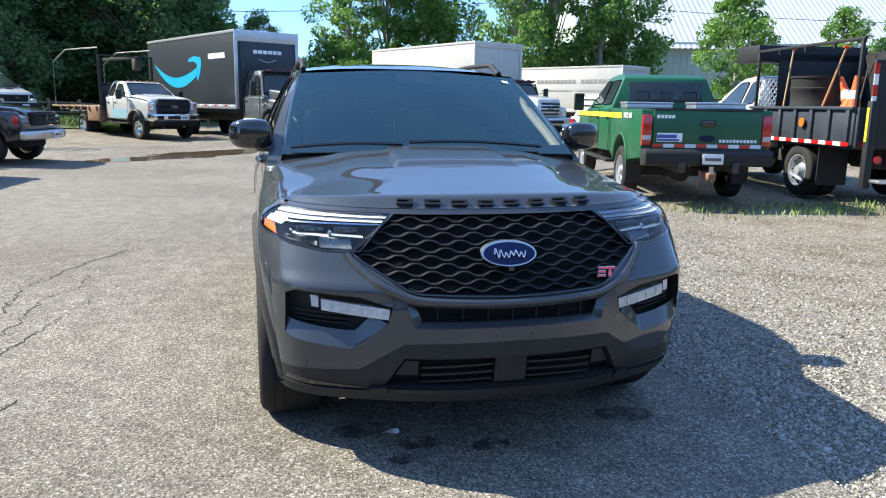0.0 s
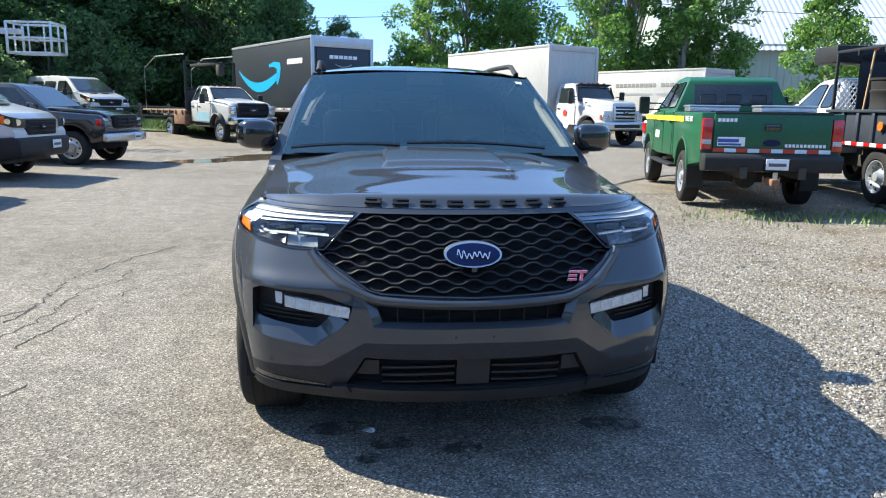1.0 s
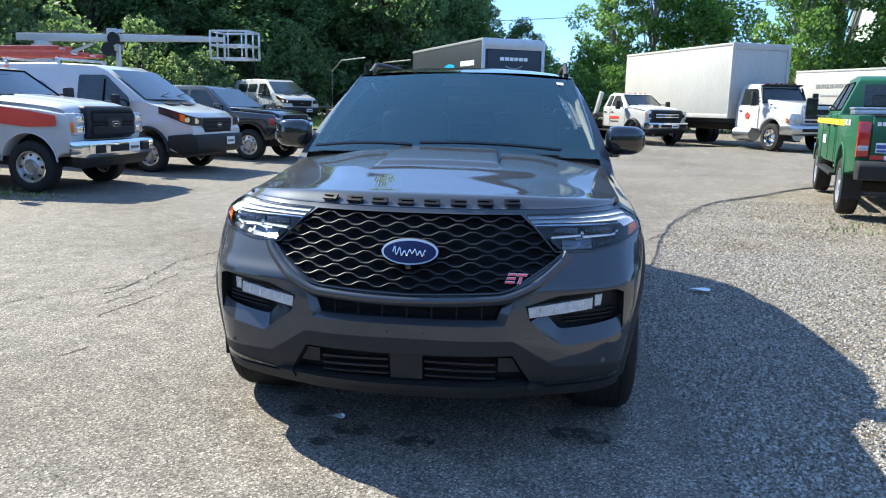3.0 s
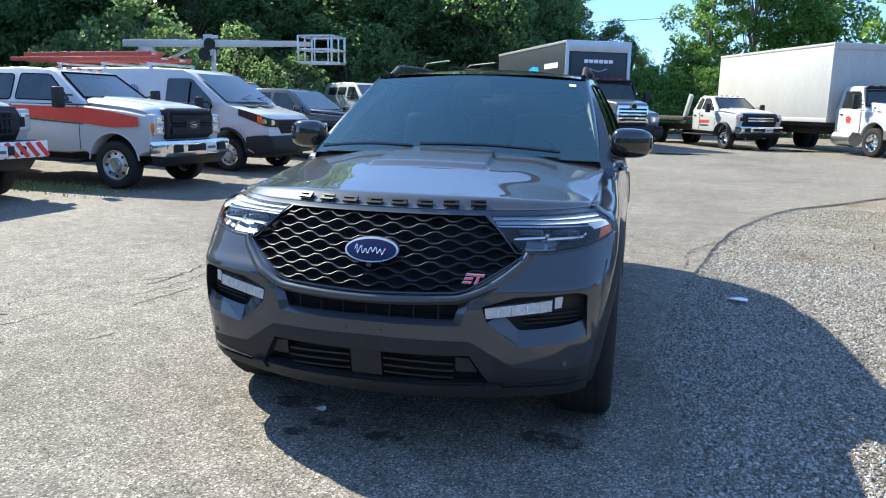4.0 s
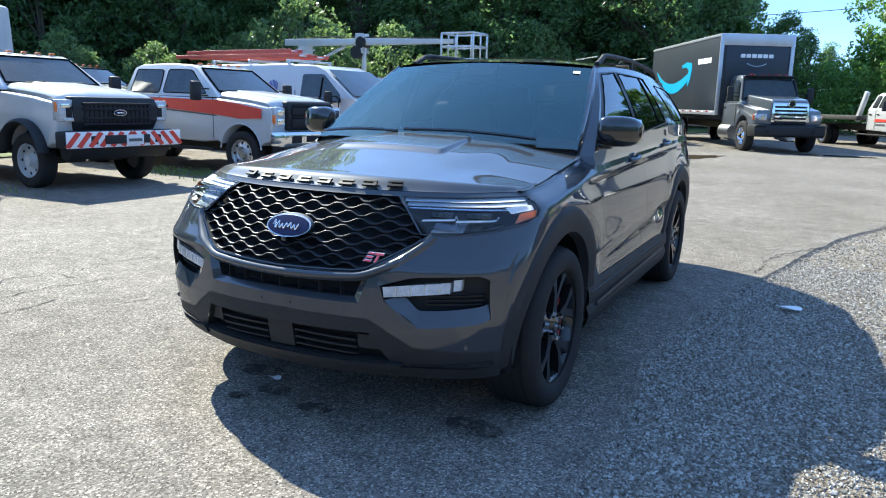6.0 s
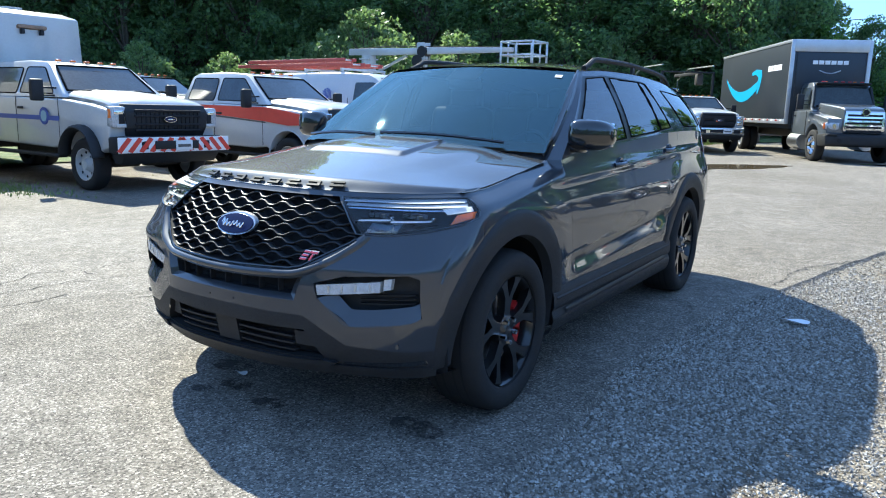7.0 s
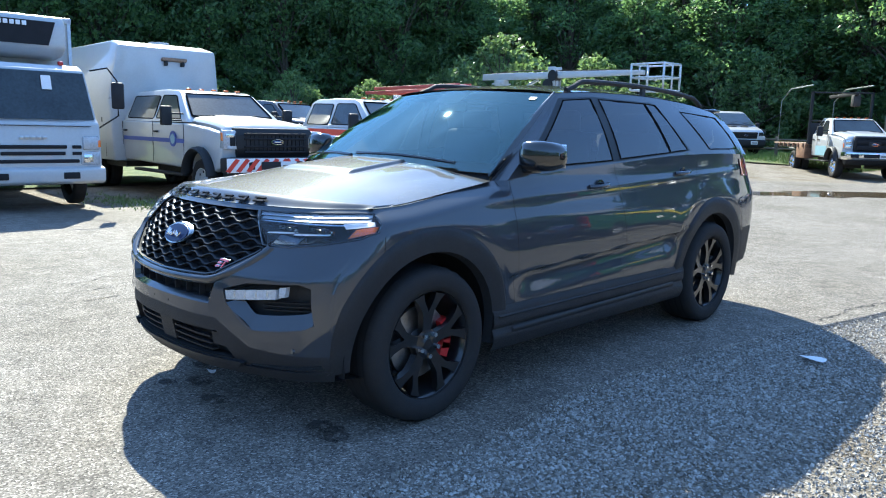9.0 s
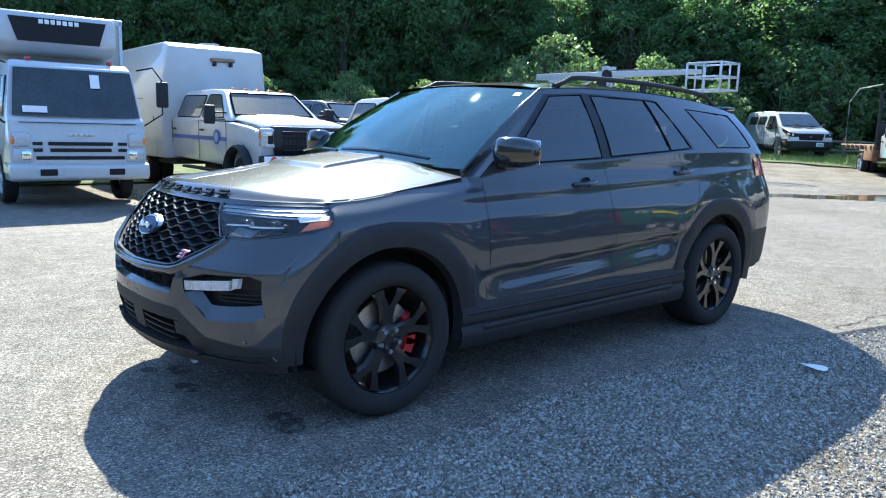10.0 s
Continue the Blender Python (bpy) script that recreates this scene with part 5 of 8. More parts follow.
def bars(parent, pts, x, hgt, material, name="lettering_bar"):
    """Plain bars for writing on a vehicle's side: (y0, y1, z) at half-width x."""
    for y0, y1, z in pts:
        part(name, box((x, (y0 + y1) / 2, z), (.006, abs(y1 - y0), hgt)), material, parent)


def cab_mirror(parent, x, y, z, h=.34, w=.20, material=None, chrome=False):
    s = 1 if x > 0 else -1
    m = part("door_mirror", box((x + s * .30, y, z + .06), (w, .10, h), .03), material or CLAD, parent)
    part("mirror_arm", box((x + s * .12, y + .02, z - .02), (.30, .03, .03), .008), CLAD, m)
    part("mirror_arm", box((x + s * .12, y + .02, z + .10), (.30, .03, .03), .008), CLAD, m)
    part("mirror_glass", box((x + s * .30, y + .052, z + .06), (w * .86, .006, h * .86)), BGLASS, m)
    return m


def pickup_cab(T, paint, end=3.05, style="new", bumper="chrome", lift=0.0, split=None, flare=False):
    """Hood, fenders, doors and cab of a heavy pickup; the front axle lies at y = 0, the nose at -y, the cab's back at y = end."""
    k = lift
    def Z(p):
        return [(y, z + k, w) for y, z, w in p]
    low = [(-.66, .62, .95), (-.72, .95, .965), (-.70, 1.20, .955), (-.2, 1.28, .985), (.60, 1.35, .985), (end, 1.39, .985), (end, 1.0, .99), (end, .60, .965), (.95, .56, .965), (.58, .60, .985)]
    low += [(y, z, .99) for y, z in arc(0, .44, .47, 12, 168, 12)] + [(-.56, .60, .98)]
    b = part("lower_body", prism(Z(low), .035, 3), paint, T)
    part("hood_base", prism(Z([(-.68, 1.06, .84), (-.68, 1.24, .82), (-.25, 1.34, .82), (.66, 1.41, .80), (.66, 1.2, .82)]), .02), paint, T)
    hz = curve([0, .05, .14, .4, 1], [1.25, 1.325, 1.375, 1.425, 1.49])
    def hood(u, v):
        a = abs(u)
        z = hz(v) + .022 * (1 - smooth(.40, .52, a)) * smooth(.04, .2, v) - .035 * smooth(.70, 1.0, a) - .05 * smooth(.93, 1.0, a)
        return Vector((u * lerp(.86, .845, v), lerp(-.72 + .06 * a * a, .67, v), z + k))
    part("hood", sheet(hood, [-1 + i / 20 for i in range(41)], [0, .02, .05, .09, .14, .2, .3, .45, .6, .8, 1]), paint, T)
    part("cowl_panel", box((0, .69, 1.445 + k), (1.62, .12, .03), .01), CLAD, T)
    part("cab_roof_shell", prism(Z([(.56, 1.37, .955), (.66, 1.45, .90), (1.28, 1.90, .745), (1.42, 1.955, .70), (2.0, 1.985, .70), (end - .30, 1.965, .70), (end - .14, 1.90, .74), (end - .01, 1.37, .955)]), .03, 2), paint, T)
    part("inner_fender", box((0, .3, .85 + k), (1.5, 1.9, .5)), DARK, T)
    part("chassis", box((0, 1.2, .48 + k), (1.0, 3.6, .22), .02), CHASSIS, T)
    # arch lips
    for s in (1, -1):
        bm = bmesh.new()
        tube(bm, [(s * .992, y, z + k) for y, z in arc(0, .44, .485, 5, 175, 18)], .046 if style == "wide" or flare else .014, 8)
        if style == "wide" or flare:
            for v in bm.verts:
                v.co.x = s * (.985 + (abs(v.co.x) - .985) * 2.4 + .03)
        part("arch_flare", bm, CLAD if style == "wide" or flare else paint, T)
    # glass
    def gx(z):
        return lerp(.955, .745, (z - 1.37) / .53)
    def side_glass(poly):
        for s in (1, -1):
            seal = bmesh.new()
            edge = rounded(poly, .06)
            tube(seal, [(s * (gx(z) + .004), y, z + k) for y, z in edge + edge[:1]], .011, 5)
            part("window_seal", seal, SEAL, T)
            bm = bmesh.new()
            fs = [bm.verts.new((s * (gx(z) + .006), y, z + k)) for y, z in edge]
            f = bm.faces.new(fs if s > 0 else fs[::-1])
            o = bmesh.ops.extrude_face_region(bm, geom=[f])
            bmesh.ops.translate(bm, verts=[v for v in o["geom"] if isinstance(v, bmesh.types.BMVert)], vec=(-s * .02, 0, 0))
            bmesh.ops.recalc_face_normals(bm, faces=bm.faces[:])
            part("side_window", bm, BGLASS, T)
    split = split or [1.75]
    y0 = .86
    edges = [*split, end - .20]
    for i, y1 in enumerate(edges):
        last = i == len(edges) - 1
        top0 = 1.36 if i == 0 else y0
        side_glass([(y0 + .0, 1.43), (top0 + .02, 1.86), (y1 - .05, 1.87), (y1 - (.0 if last else .04), 1.44)])
        y0 = y1 + .06
    ws_ = [(-.80, .70, 1.475), (.80, .70, 1.475), (.66, 1.27, 1.885), (-.66, 1.27, 1.885)]
    bm = bmesh.new()
    f = bm.faces.new([bm.verts.new((x, y - .012, z + k + .012)) for x, y, z in ws_])
    bmesh.ops.subdivide_edges(bm, edges=bm.edges[:], cuts=6, use_grid_fill=True)
    for v in bm.verts:
        v.co.y -= .05 * (1 - (v.co.x / .8) ** 2)
    bmesh.ops.recalc_face_normals(bm, faces=bm.faces[:])
    part("windshield", bm, BGLASS, T)
    bm = bmesh.new()
    rim = [Vector((x, y - .012, z + k + .012)) for x, y, z in ws_]
    ring = []
    for i, p in enumerate(rim):
        q = rim[(i + 1) % 4]
        ring += [p.lerp(q, j / 8) for j in range(8)]
    tube(bm, [p + Vector((0, -.05 * (1 - (p.x / .8) ** 2), 0)) for p in ring + ring[:1]], .018, 6)
    part("windshield_seal", bm, SEAL, T)
    part("inner_mirror", box((0, 1.10, 1.80 + k), (.24, .02, .07), .01, Matrix.Rotation(radians(-35), 3, 'X')), CLAD, T)
    for x0 in (-.45, .25):
        part("wiper", box((x0, .66, 1.50 + k), (.55, .02, .015), .004, Matrix.Rotation(radians(-4), 3, 'Y')), CLAD, T)
    # rear window
    part("rear_window", box((0, end - .075, 1.66 + k), (1.30, .02, .36), .01, Matrix.Rotation(radians(13), 3, 'X')), BGLASS, T)
    # doors: seams, handles
    for s in (1, -1):
        for y in [.66, *[q for q in split], end - .05]:
            part("door_seam", box((s * .9905, y, 1.0 + k), (.006, .010, .74)), DARK, T)
        for y in [q - .16 for q in [*split, end - .05]]:
            part("handle", box((s * 1.0, y, 1.19 + k), (.03, .16, .04), .01), CLAD, T)
        part("running_board", box((s * .96, 1.75, .44 + k), (.16, 2.2, .05), .015), CLAD, T)
        cab_mirror(T, s * .93, .82, 1.42 + k)
    for x in (-.5, -.25, 0, .25, .5):
        part("roof_lamp", box((x, 1.46, 1.985 + k), (.09, .06, .035), .012), AMBER, T)
    # nose
    if style == "new" or style == "wide":
        part("grille_frame", prism(Z([(-.74, .80, .70), (-.80, .95, .74), (-.80, 1.18, .76), (-.74, 1.30, .74), (-.6, 1.30, .74), (-.6, .80, .70)]), .02), CLAD, T, "large black grille")
        for z in (.90, .99, 1.12, 1.20):
            part("grille_bar", box((0, -.81, z + k), (1.20, .03, .035), .008), GRILLB, T)
        for s in (1, -1):
            h = part("headlight", box((s * .84, -.70, 1.10 + k), (.24, .16, .32), .03), WHITELENS, T, "tall clear headlamp")
            part("lamp_bezel", box((s * .80, -.772, 1.08 + k), (.10, .03, .16), .01), GRILLB, h)
            part("reflector", box((s * .85, -.779, 1.17 + k), (.15, .02, .06), .008), CHROME, h)
            part("lamp_foot", box((s * .79, -.775, .97 + k), (.20, .03, .06), .012), WHITELENS, h)
            part("turn_lamp", box((s * .955, -.715, 1.15 + k), (.03, .07, .14), .012), AMBER, h)
        for x in [-.56 + .08 * i for i in range(15)]:
            part("grille_rib", box((x, -.806, 1.05 + k), (.014, .014, .30)), GRILLB, T)
    else:
        part("grille_frame", prism(Z([(-.76, .82, .64), (-.82, 1.0, .66), (-.82, 1.24, .66), (-.76, 1.34, .63), (-.6, 1.34, .62), (-.6, .82, .62)]), .055, 3), CLAD, T, "heavy black grille surround")
        part("grille_bridge", box((0, -.835, 1.06 + k), (.40, .04, .20), .03, None, 3), CLAD, T)
        for z in (.90, 1.06, 1.26):
            part("grille_slot", box((0, -.826, z + k), (1.12, .016, .05), .01), DARK, T)
        for z in (.96, 1.16):
            part("grille_bar", box((0, -.83, z + k), (1.16, .04, .15), .03), GRILLB, T)
        for s in (1, -1):
            h = part("headlight", box((s * .81, -.68, 1.06 + k), (.27, .18, .34), .03), WHITELENS, T, "stacked clear headlamp")
            for z in (.98, 1.14):
                part("reflector", box((s * .80, -.772, z + k), (.18, .02, .11), .02), CHROME, h)
            part("turn_lamp", box((s * .93, -.73, 1.02 + k), (.035, .07, .16), .012), AMBER, h)
    oval_plate(T, -.86, 1.06 + k if style == "old" else 1.07 + k)
    bmat = CHROME if bumper == "chrome" else WHITE if bumper == "white" else CLAD
    pr = [(-.98, .60, .90), (-.99, .78, .90), (-.92, .82, .92), (-.70, .80, 1.0), (-.70, .56, 1.0), (-.92, .54, .92)]
    bp = part("front_bumper", prism(Z(pr), .025, 2), bmat, T, "heavy front bumper")
    part("bumper_vent", box((0, -.985, .68 + k), (.72, .03, .11), .01), GRILLB, bp)
    for s in (1, -1):
        part("fog_recess", box((s * .64, -.982, .68 + k), (.26, .03, .13), .012, Matrix.Rotation(s * radians(4), 3, "Z")), GRILLB, bp)
    part("air_dam", prism(Z([(-.90, .50, .86), (-.92, .55, .88), (-.66, .55, .92), (-.66, .40, .88), (-.80, .38, .86)]), .01), CLAD, T)
    num_plate(T, .28, -1.0, .68 + k)
    for s in (1, -1):
        part("front_axle", box((s * .4, 0, .40), (.7, .14, .12), .03), CHASSIS, T)
    return b


# utility truck with a tall white service body
T = thing("utility_truck", "white crew-cab utility truck with enclosed service body", "truck", at_ground(-8.5, 4.75, -2))
pickup_cab(T, WHITE, end=3.55, style="wide", bumper="clad", split=[2.0], lift=.06)
for i in range(11):
    x = -.92 + .184 * i
    bm = bmesh.new()
    add_box(bm, (0, 0, 0), (.09, .012, .30), Matrix.Rotation(radians(38 if x < 0 else -38), 3, 'Y'))
    for v in bm.verts:
        v.co.z = max(-.115, min(.115, v.co.z))
        v.co += Vector((x, -1.003, .745))
    part("hazard_stripe", bm, REDDECAL, T)
part("bumper_face", box((0, -.992, .745), (2.04, .012, .235), .004), WHITEDECAL, T, "white reflective bumper band")
part("bumper_vent", box((0, -1.012, .74), (.80, .012, .13), .01), CLAD, T)
num_plate(T, .12, -1.02, .73)
for s in (1, -1):
    part("side_stripe", box((s * .9935, 2.05, 1.10), (.006, 2.8, .075)), BLUEDECAL, T, "thin blue side stripe")
    part("round_decal", cyl((s * .99, 1.10, 1.13), (s * .999, 1.10, 1.13), .14, n=24), BLUEDECAL, T)
    part("round_decal_middle", cyl((s * .99, 1.10, 1.13), (s * 1.002, 1.10, 1.13), .09, n=24), TEALDECAL, T)
    wheel(T, s * 1.0, 0, .41, .25, kind="deep", rim=WHITE)
    wheel(T, s * 1.14, 5.0, .41, .25, True, kind="deep", rim=WHITE)
sb = part("service_body", prism([(3.45, .62, 1.19), (3.62, 1.9, 1.19), (3.45, 2.95, 1.05), (3.9, 3.06, 1.0), (7.4, 3.06, 1.0), (7.55, 1.9, 1.19), (7.55, .62, 1.19)], .05, 2), WHITE, T, "tall white enclosed service body")
part("roof_vent", cyl((0.2, 4.4, 3.05), (.2, 4.4, 3.14), .22, n=20), WHITE, sb)
part("warning_light", box((.12, 3.47, 2.72), (.54, .12, .07), .02, Matrix.Rotation(radians(-10), 3, 'X')), TIMBER, sb, "tan light bar on two feet")
for x in (-.06, .30):
    part("light_foot", box((x, 3.47, 2.64), (.06, .12, .10), .01), CLAD, sb)
for s in (1, -1):
    for y in (3.9, 4.9, 6.2):
        part("locker_seam", box((s * 1.192, y, 1.3), (.006, .012, 1.2)), DARK, sb)
    part("locker_seam", box((s * 1.192, 5.4, 1.88), (.006, 3.7, .012)), DARK, sb)
    for y in (4.05, 5.2):
        part("latch", box((s * 1.20, y, 1.45), (.02, .05, .10), .006), CLAD, sb)
part("box_floor", box((0, 5.5, .62), (1.9, 4.0, .25)), CHASSIS, T)

# red and white work pickup
T = thing("work_pickup", "white extended-cab pickup with broad red side band", "truck", at_ground(-7.25, 7.95, -2))
pickup_cab(T, WHITE, end=3.12, style="old", split=[2.05])
for s in (1, -1):
    part("red_band", slab([(-.50, 1.03), (-.50, 1.19), (0, 1.265), (.6, 1.33), (3.1, 1.345), (3.1, 1.23), (.6, 1.07), (0, 1.01)], 'x', s * .9925, s * .005), REDDECAL, T, "broad red side band narrowing to the rear")
    part("dark_stripe", slab([(.55, 1.035), (.6, 1.065), (3.1, 1.225), (3.1, 1.185)], 'x', s * .9925, s * .004), GREYDECAL, T)
    bars(T, [(2.0, 2.7, .97), (2.1, 2.75, .91), (2.2, 2.9, .78)], s * .9955, .028, GREYDECAL)
    wheel(T, s * .99, 0, .40, .25)
    wheel(T, s * .99, 4.0, .40, .25)
bed = [(3.16, .62, .97), (3.16, 1.36, .98), (5.15, 1.36, .98), (5.15, .62, .97), (4.52, .60, .98)] + [(y, z, .985) for y, z in arc(4.0, .47, .48, 8, 172, 10)] + [(3.48, .60, .98)]
part("bed", prism(bed, .015), WHITE, T)
part("bed_floor", box((0, 4.1, 1.375), (1.75, 1.85, .02)), DARK, T)

# tall van body by outline
def van(T, paint, lowmat, length=5.5, height=2.08, wrim=None):
    low = [(-.95, .45, .84), (-1.0, .62, .90), (-.98, .86, .92), (-.86, 1.08, .88), (-.72, 1.20, .86), (.02, 1.36, .90), (.20, 1.40, .96), (length - 1.1, 1.40, 1.0), (length - 1.1, .40, .99), (4.0, .38, .99)]
    low += [(y, z, .995) for y, z in arc(3.5, .42, .43, 5, 175, 10)] + [(3.0, .38, .99), (.55, .38, .99)] + [(y, z, .985) for y, z in arc(0, .42, .45, 5, 175, 12)] + [(-.6, .40, .93)]
    part("lower_body", prism(low, .03, 2), paint, T)
    part("upper_body", prism([(-.02, 1.33, .93), (.10, 1.42, .92), (.98, height - .12, .80), (1.25, height - .02, .74), (2.2, height + .02, .76), (length - 1.3, height, .78), (length - 1.12, height - .08, .80), (length - 1.1, 1.36, .99)], .04, 3), paint, T)
    def gx(z):
        return lerp(.945, .80, (z - 1.36) / (height - .12 - 1.36))
    for s in (1, -1):
        def gl(poly, m=BGLASS, nm="side_window"):
            bm = bmesh.new()
            fs = [bm.verts.new((s * (gx(z) + .012), y, z)) for y, z in poly]
            f = bm.faces.new(fs)
            o = bmesh.ops.extrude_face_region(bm, geom=[f])
            bmesh.ops.translate(bm, verts=[v for v in o["geom"] if isinstance(v, bmesh.types.BMVert)], vec=(-s * .03, 0, 0))
            bmesh.ops.recalc_face_normals(bm, faces=bm.faces[:])
            part(nm, bm, m, T)
        gl(rounded([(.36, 1.28), (.42, 1.46), (.98, height - .22), (1.60, height - .22), (1.60, 1.30)], .06))
        part("window_divider", box((s * .905, .98, 1.58), (.05, .025, .50), .006, Matrix.Rotation(radians(-s * 13), 3, 'Y')), SEAL, T)
        part("door_seam", box((s * .985, 1.72, 1.0), (.012, .012, 1.1)), DARK, T)
        part("door_seam", box((s * .985, .40, .95), (.02, .012, .8)), DARK, T)
        part("handle", box((s * .995, 1.55, 1.12), (.03, .14, .04), .01), CLAD, T)
        cab_mirror(T, s * .90, .50, 1.32, .28, .18)
        part("sill_cladding", box((s * .97, 1.75, .47), (.07, 2.4, .22), .02), lowmat, T)
        hx = curve([0, .35, .55, .7, 1], [.58, .84, .925, .95, .975])
        hy = curve([0, .35, .55, .7, 1], [-1.005, -.985, -.90, -.74, -.28])
        lo_z, hi_z = curve([0, .5, 1], [.93, .95, 1.16]), curve([0, .5, 1], [1.08, 1.13, 1.30])
        hl = part("headlight", sheet(lambda u, v: Vector((s * hx(u), hy(u), lerp(lo_z(u), hi_z(u), v))), [i / 16 for i in range(17)], [0, .5, 1], s < 0), BGLASS, T, "swept dark headlamp")
        part("turn_lamp", sheet(lambda u, v: Vector((s * (hx(u) + .006), hy(u) - .004, lerp(lo_z(u) + .02, hi_z(u) - .02, v))), [.62 + .03 * i for i in range(4)], [0, 1], s < 0), AMBER, hl)
        part("lamp_eye", cyl((s * .80, -.985, 1.03), (s * .815, -1.0, 1.03), .055, n=18), CHROME, hl)
        part("lamp_eye", cyl((s * .925, -.87, 1.05), (s * .95, -.895, 1.05), .05, n=18), CHROME, hl)
        bm = bmesh.new()
        tube(bm, [(s * .99, y, z) for y, z in arc(0, .42, .47, 0, 180, 16)], .03, 6)
        part("arch_trim", bm, lowmat, T)
    ws_ = [(-.86, .08, 1.42), (.86, .08, 1.42), (.72, .96, height - .13), (-.72, .96, height - .13)]
    bm = bmesh.new()
    bm.faces.new([bm.verts.new((x, y - .02, z + .018)) for x, y, z in ws_])
    bmesh.ops.subdivide_edges(bm, edges=bm.edges[:], cuts=6, use_grid_fill=True)
    for v in bm.verts:
        v.co.y -= .05 * (1 - (v.co.x / .86) ** 2)
    bmesh.ops.recalc_face_normals(bm, faces=bm.faces[:])
    part("windshield", bm, BGLASS, T)
    part("wiper", box((-.3, .12, 1.50), (.7, .02, .015), .004, Matrix.Rotation(radians(-14), 3, 'Y')), CLAD, T)
    part("wiper", box((.35, .14, 1.52), (.6, .02, .015), .004, Matrix.Rotation(radians(-10), 3, 'Y')), CLAD, T)
    part("grille_frame", prism([(-1.0, .80, .50), (-.99, 1.08, .56), (-.90, 1.10, .56), (-.9, .80, .50)], .02), GRILLB, T, "dark six-sided grille")
    for z in (.87, .95, 1.03):
        part("grille_bar", box((0, -1.0, z), (.96, .03, .018), .005), CLAD, T)
    oval_plate(T, -1.03, .95, .10)
    part("front_bumper", prism([(-1.0, .40, .84), (-1.06, .50, .88), (-1.05, .74, .92), (-.94, .78, .95), (-.45, .74, .99), (-.45, .50, .99), (-.7, .36, .92)], .04, 2), lowmat, T, "grey plastic front bumper")
    num_plate(T, .36, -1.07, .62)
    part("hood_vent", box((-.28, -.12, 1.355), (.36, .16, .015), .004, Matrix.Rotation(radians(12), 3, 'X')), CLAD, T)
    part("hood_vent", box((.28, -.12, 1.355), (.36, .16, .015), .004, Matrix.Rotation(radians(12), 3, 'X')), CLAD, T)
    part("floor_pan", box((0, 1.8, .40), (1.6, 5.0, .2)), CHASSIS, T)
    for s in (1, -1):
        wheel(T, s * .97, 0, .35, .22, rim=wrim)
        wheel(T, s * .97, 3.5, .35, .22, rim=wrim)


T = thing("cargo_van", "white cargo van with round emblem and ladder rack", "van", at_ground(-7.06, 11.32, -6.9))
van(T, WHITE, CLAD, 6.5, 2.12)
for s in (1, -1):
    for i in range(7):
        part("emblem_stroke", box((s * .965, 2.45 + .045 * (i - 3), 1.62), (.012, .018, .30 * math.sqrt(1 - ((i - 3) / 3.8) ** 2)), 0, Matrix.Rotation(radians(8), 3, 'X')), BLUEDECAL, T)
    bars(T, [(2.85, 3.9, 1.55)], s * .968, .12, GREYDECAL)
rack = thing("ladder_rack", "aluminium roof rack on the cargo van", "rack", at_ground(-7.06, 11.32, -6.9))
for y in (2.2, 3.5, 4.8):
    part("crossbar", box((0, y, 2.22), (1.5, .06, .05), .01), ALU, rack)
    for s in (1, -1):
        part("foot", box((s * .7, y, 2.155), (.06, .08, .12), .01), ALU, rack)
ladder_m = mat("orange-red fibreglass", (0.46, 0.075, 0.055), 0.45, var=0.15, vscale=6)
def ladder(name, label, m, length, w, material, z=0):
    t = thing(name, label, "ladder", m, "ladders on the van")
    for s in (1, -1):
        part("rail", box((s * w / 2, length / 2, z), (.035, length, .085), .008), material, t)
    for i in range(int(length / .305)):
        part("rung", cyl((-w / 2, .15 + .305 * i, z), (w / 2, .15 + .305 * i, z), .016, n=8), ALU, t)
base = at_ground(-7.06, 11.32, -6.9)
ladder("extension_ladder", "orange-red fibreglass extension ladder on a roof rack", base @ pose(-.35, 2.0, 2.34), 4.5, .42, ladder_m)
ladder("extension_ladder", "orange-red fibreglass extension ladder on a roof rack", base @ pose(.35, 2.1, 2.34), 4.3, .42, ladder_m)
ladder("extension_ladder", "orange-red fibreglass extension ladder on a roof rack", base @ pose(-.33, 2.3, 2.45), 3.8, .36, ladder_m)

T = thing("passenger_van", "white passenger van parked on grass beside trees", "van", at_ground(-11.4, 31.9, -42))
van(T, WHITE, CLAD, 5.4, 2.08, SATIN)
for s in (1, -1):
    for y0, y1 in ((1.85, 2.65), (2.85, 3.75)):
        part("side_window", box((s * .90, (y0 + y1) / 2, 1.66), (.05, y1 - y0, .40), .02, Matrix.Rotation(radians(-s * 13), 3, 'Y')), BGLASS, T)

# black pickup
T = thing("black_pickup", "black crew pickup with chrome bumper and steel wheels", "truck", at_ground(-6.4, 15.0, -10))
k = -.10
low = [(-.70, .52, .93), (-.80, .80, .95), (-.78, 1.02, .94), (-.66, 1.12, .92), (.55, 1.20, .97), (5.05, 1.26, .97), (5.05, .55, .96), (4.15, .5, .97)]
low += [(y, z, .975) for y, z in arc(3.6, .43, .46, 8, 172, 10)] + [(3.05, .46, .97), (.55, .46, .97)] + [(y, z, .975) for y, z in arc(0, .43, .46, 8, 172, 12)] + [(-.52, .5, .96)]
part("lower_body", prism(low, .03, 2), BLACKP, T)
part("hood", prism([(-.80, .95, .70), (-.76, 1.12, .78), (-.55, 1.20, .80), (.58, 1.29, .80), (.6, 1.1, .8)], .04, 3), BLACKP, T)
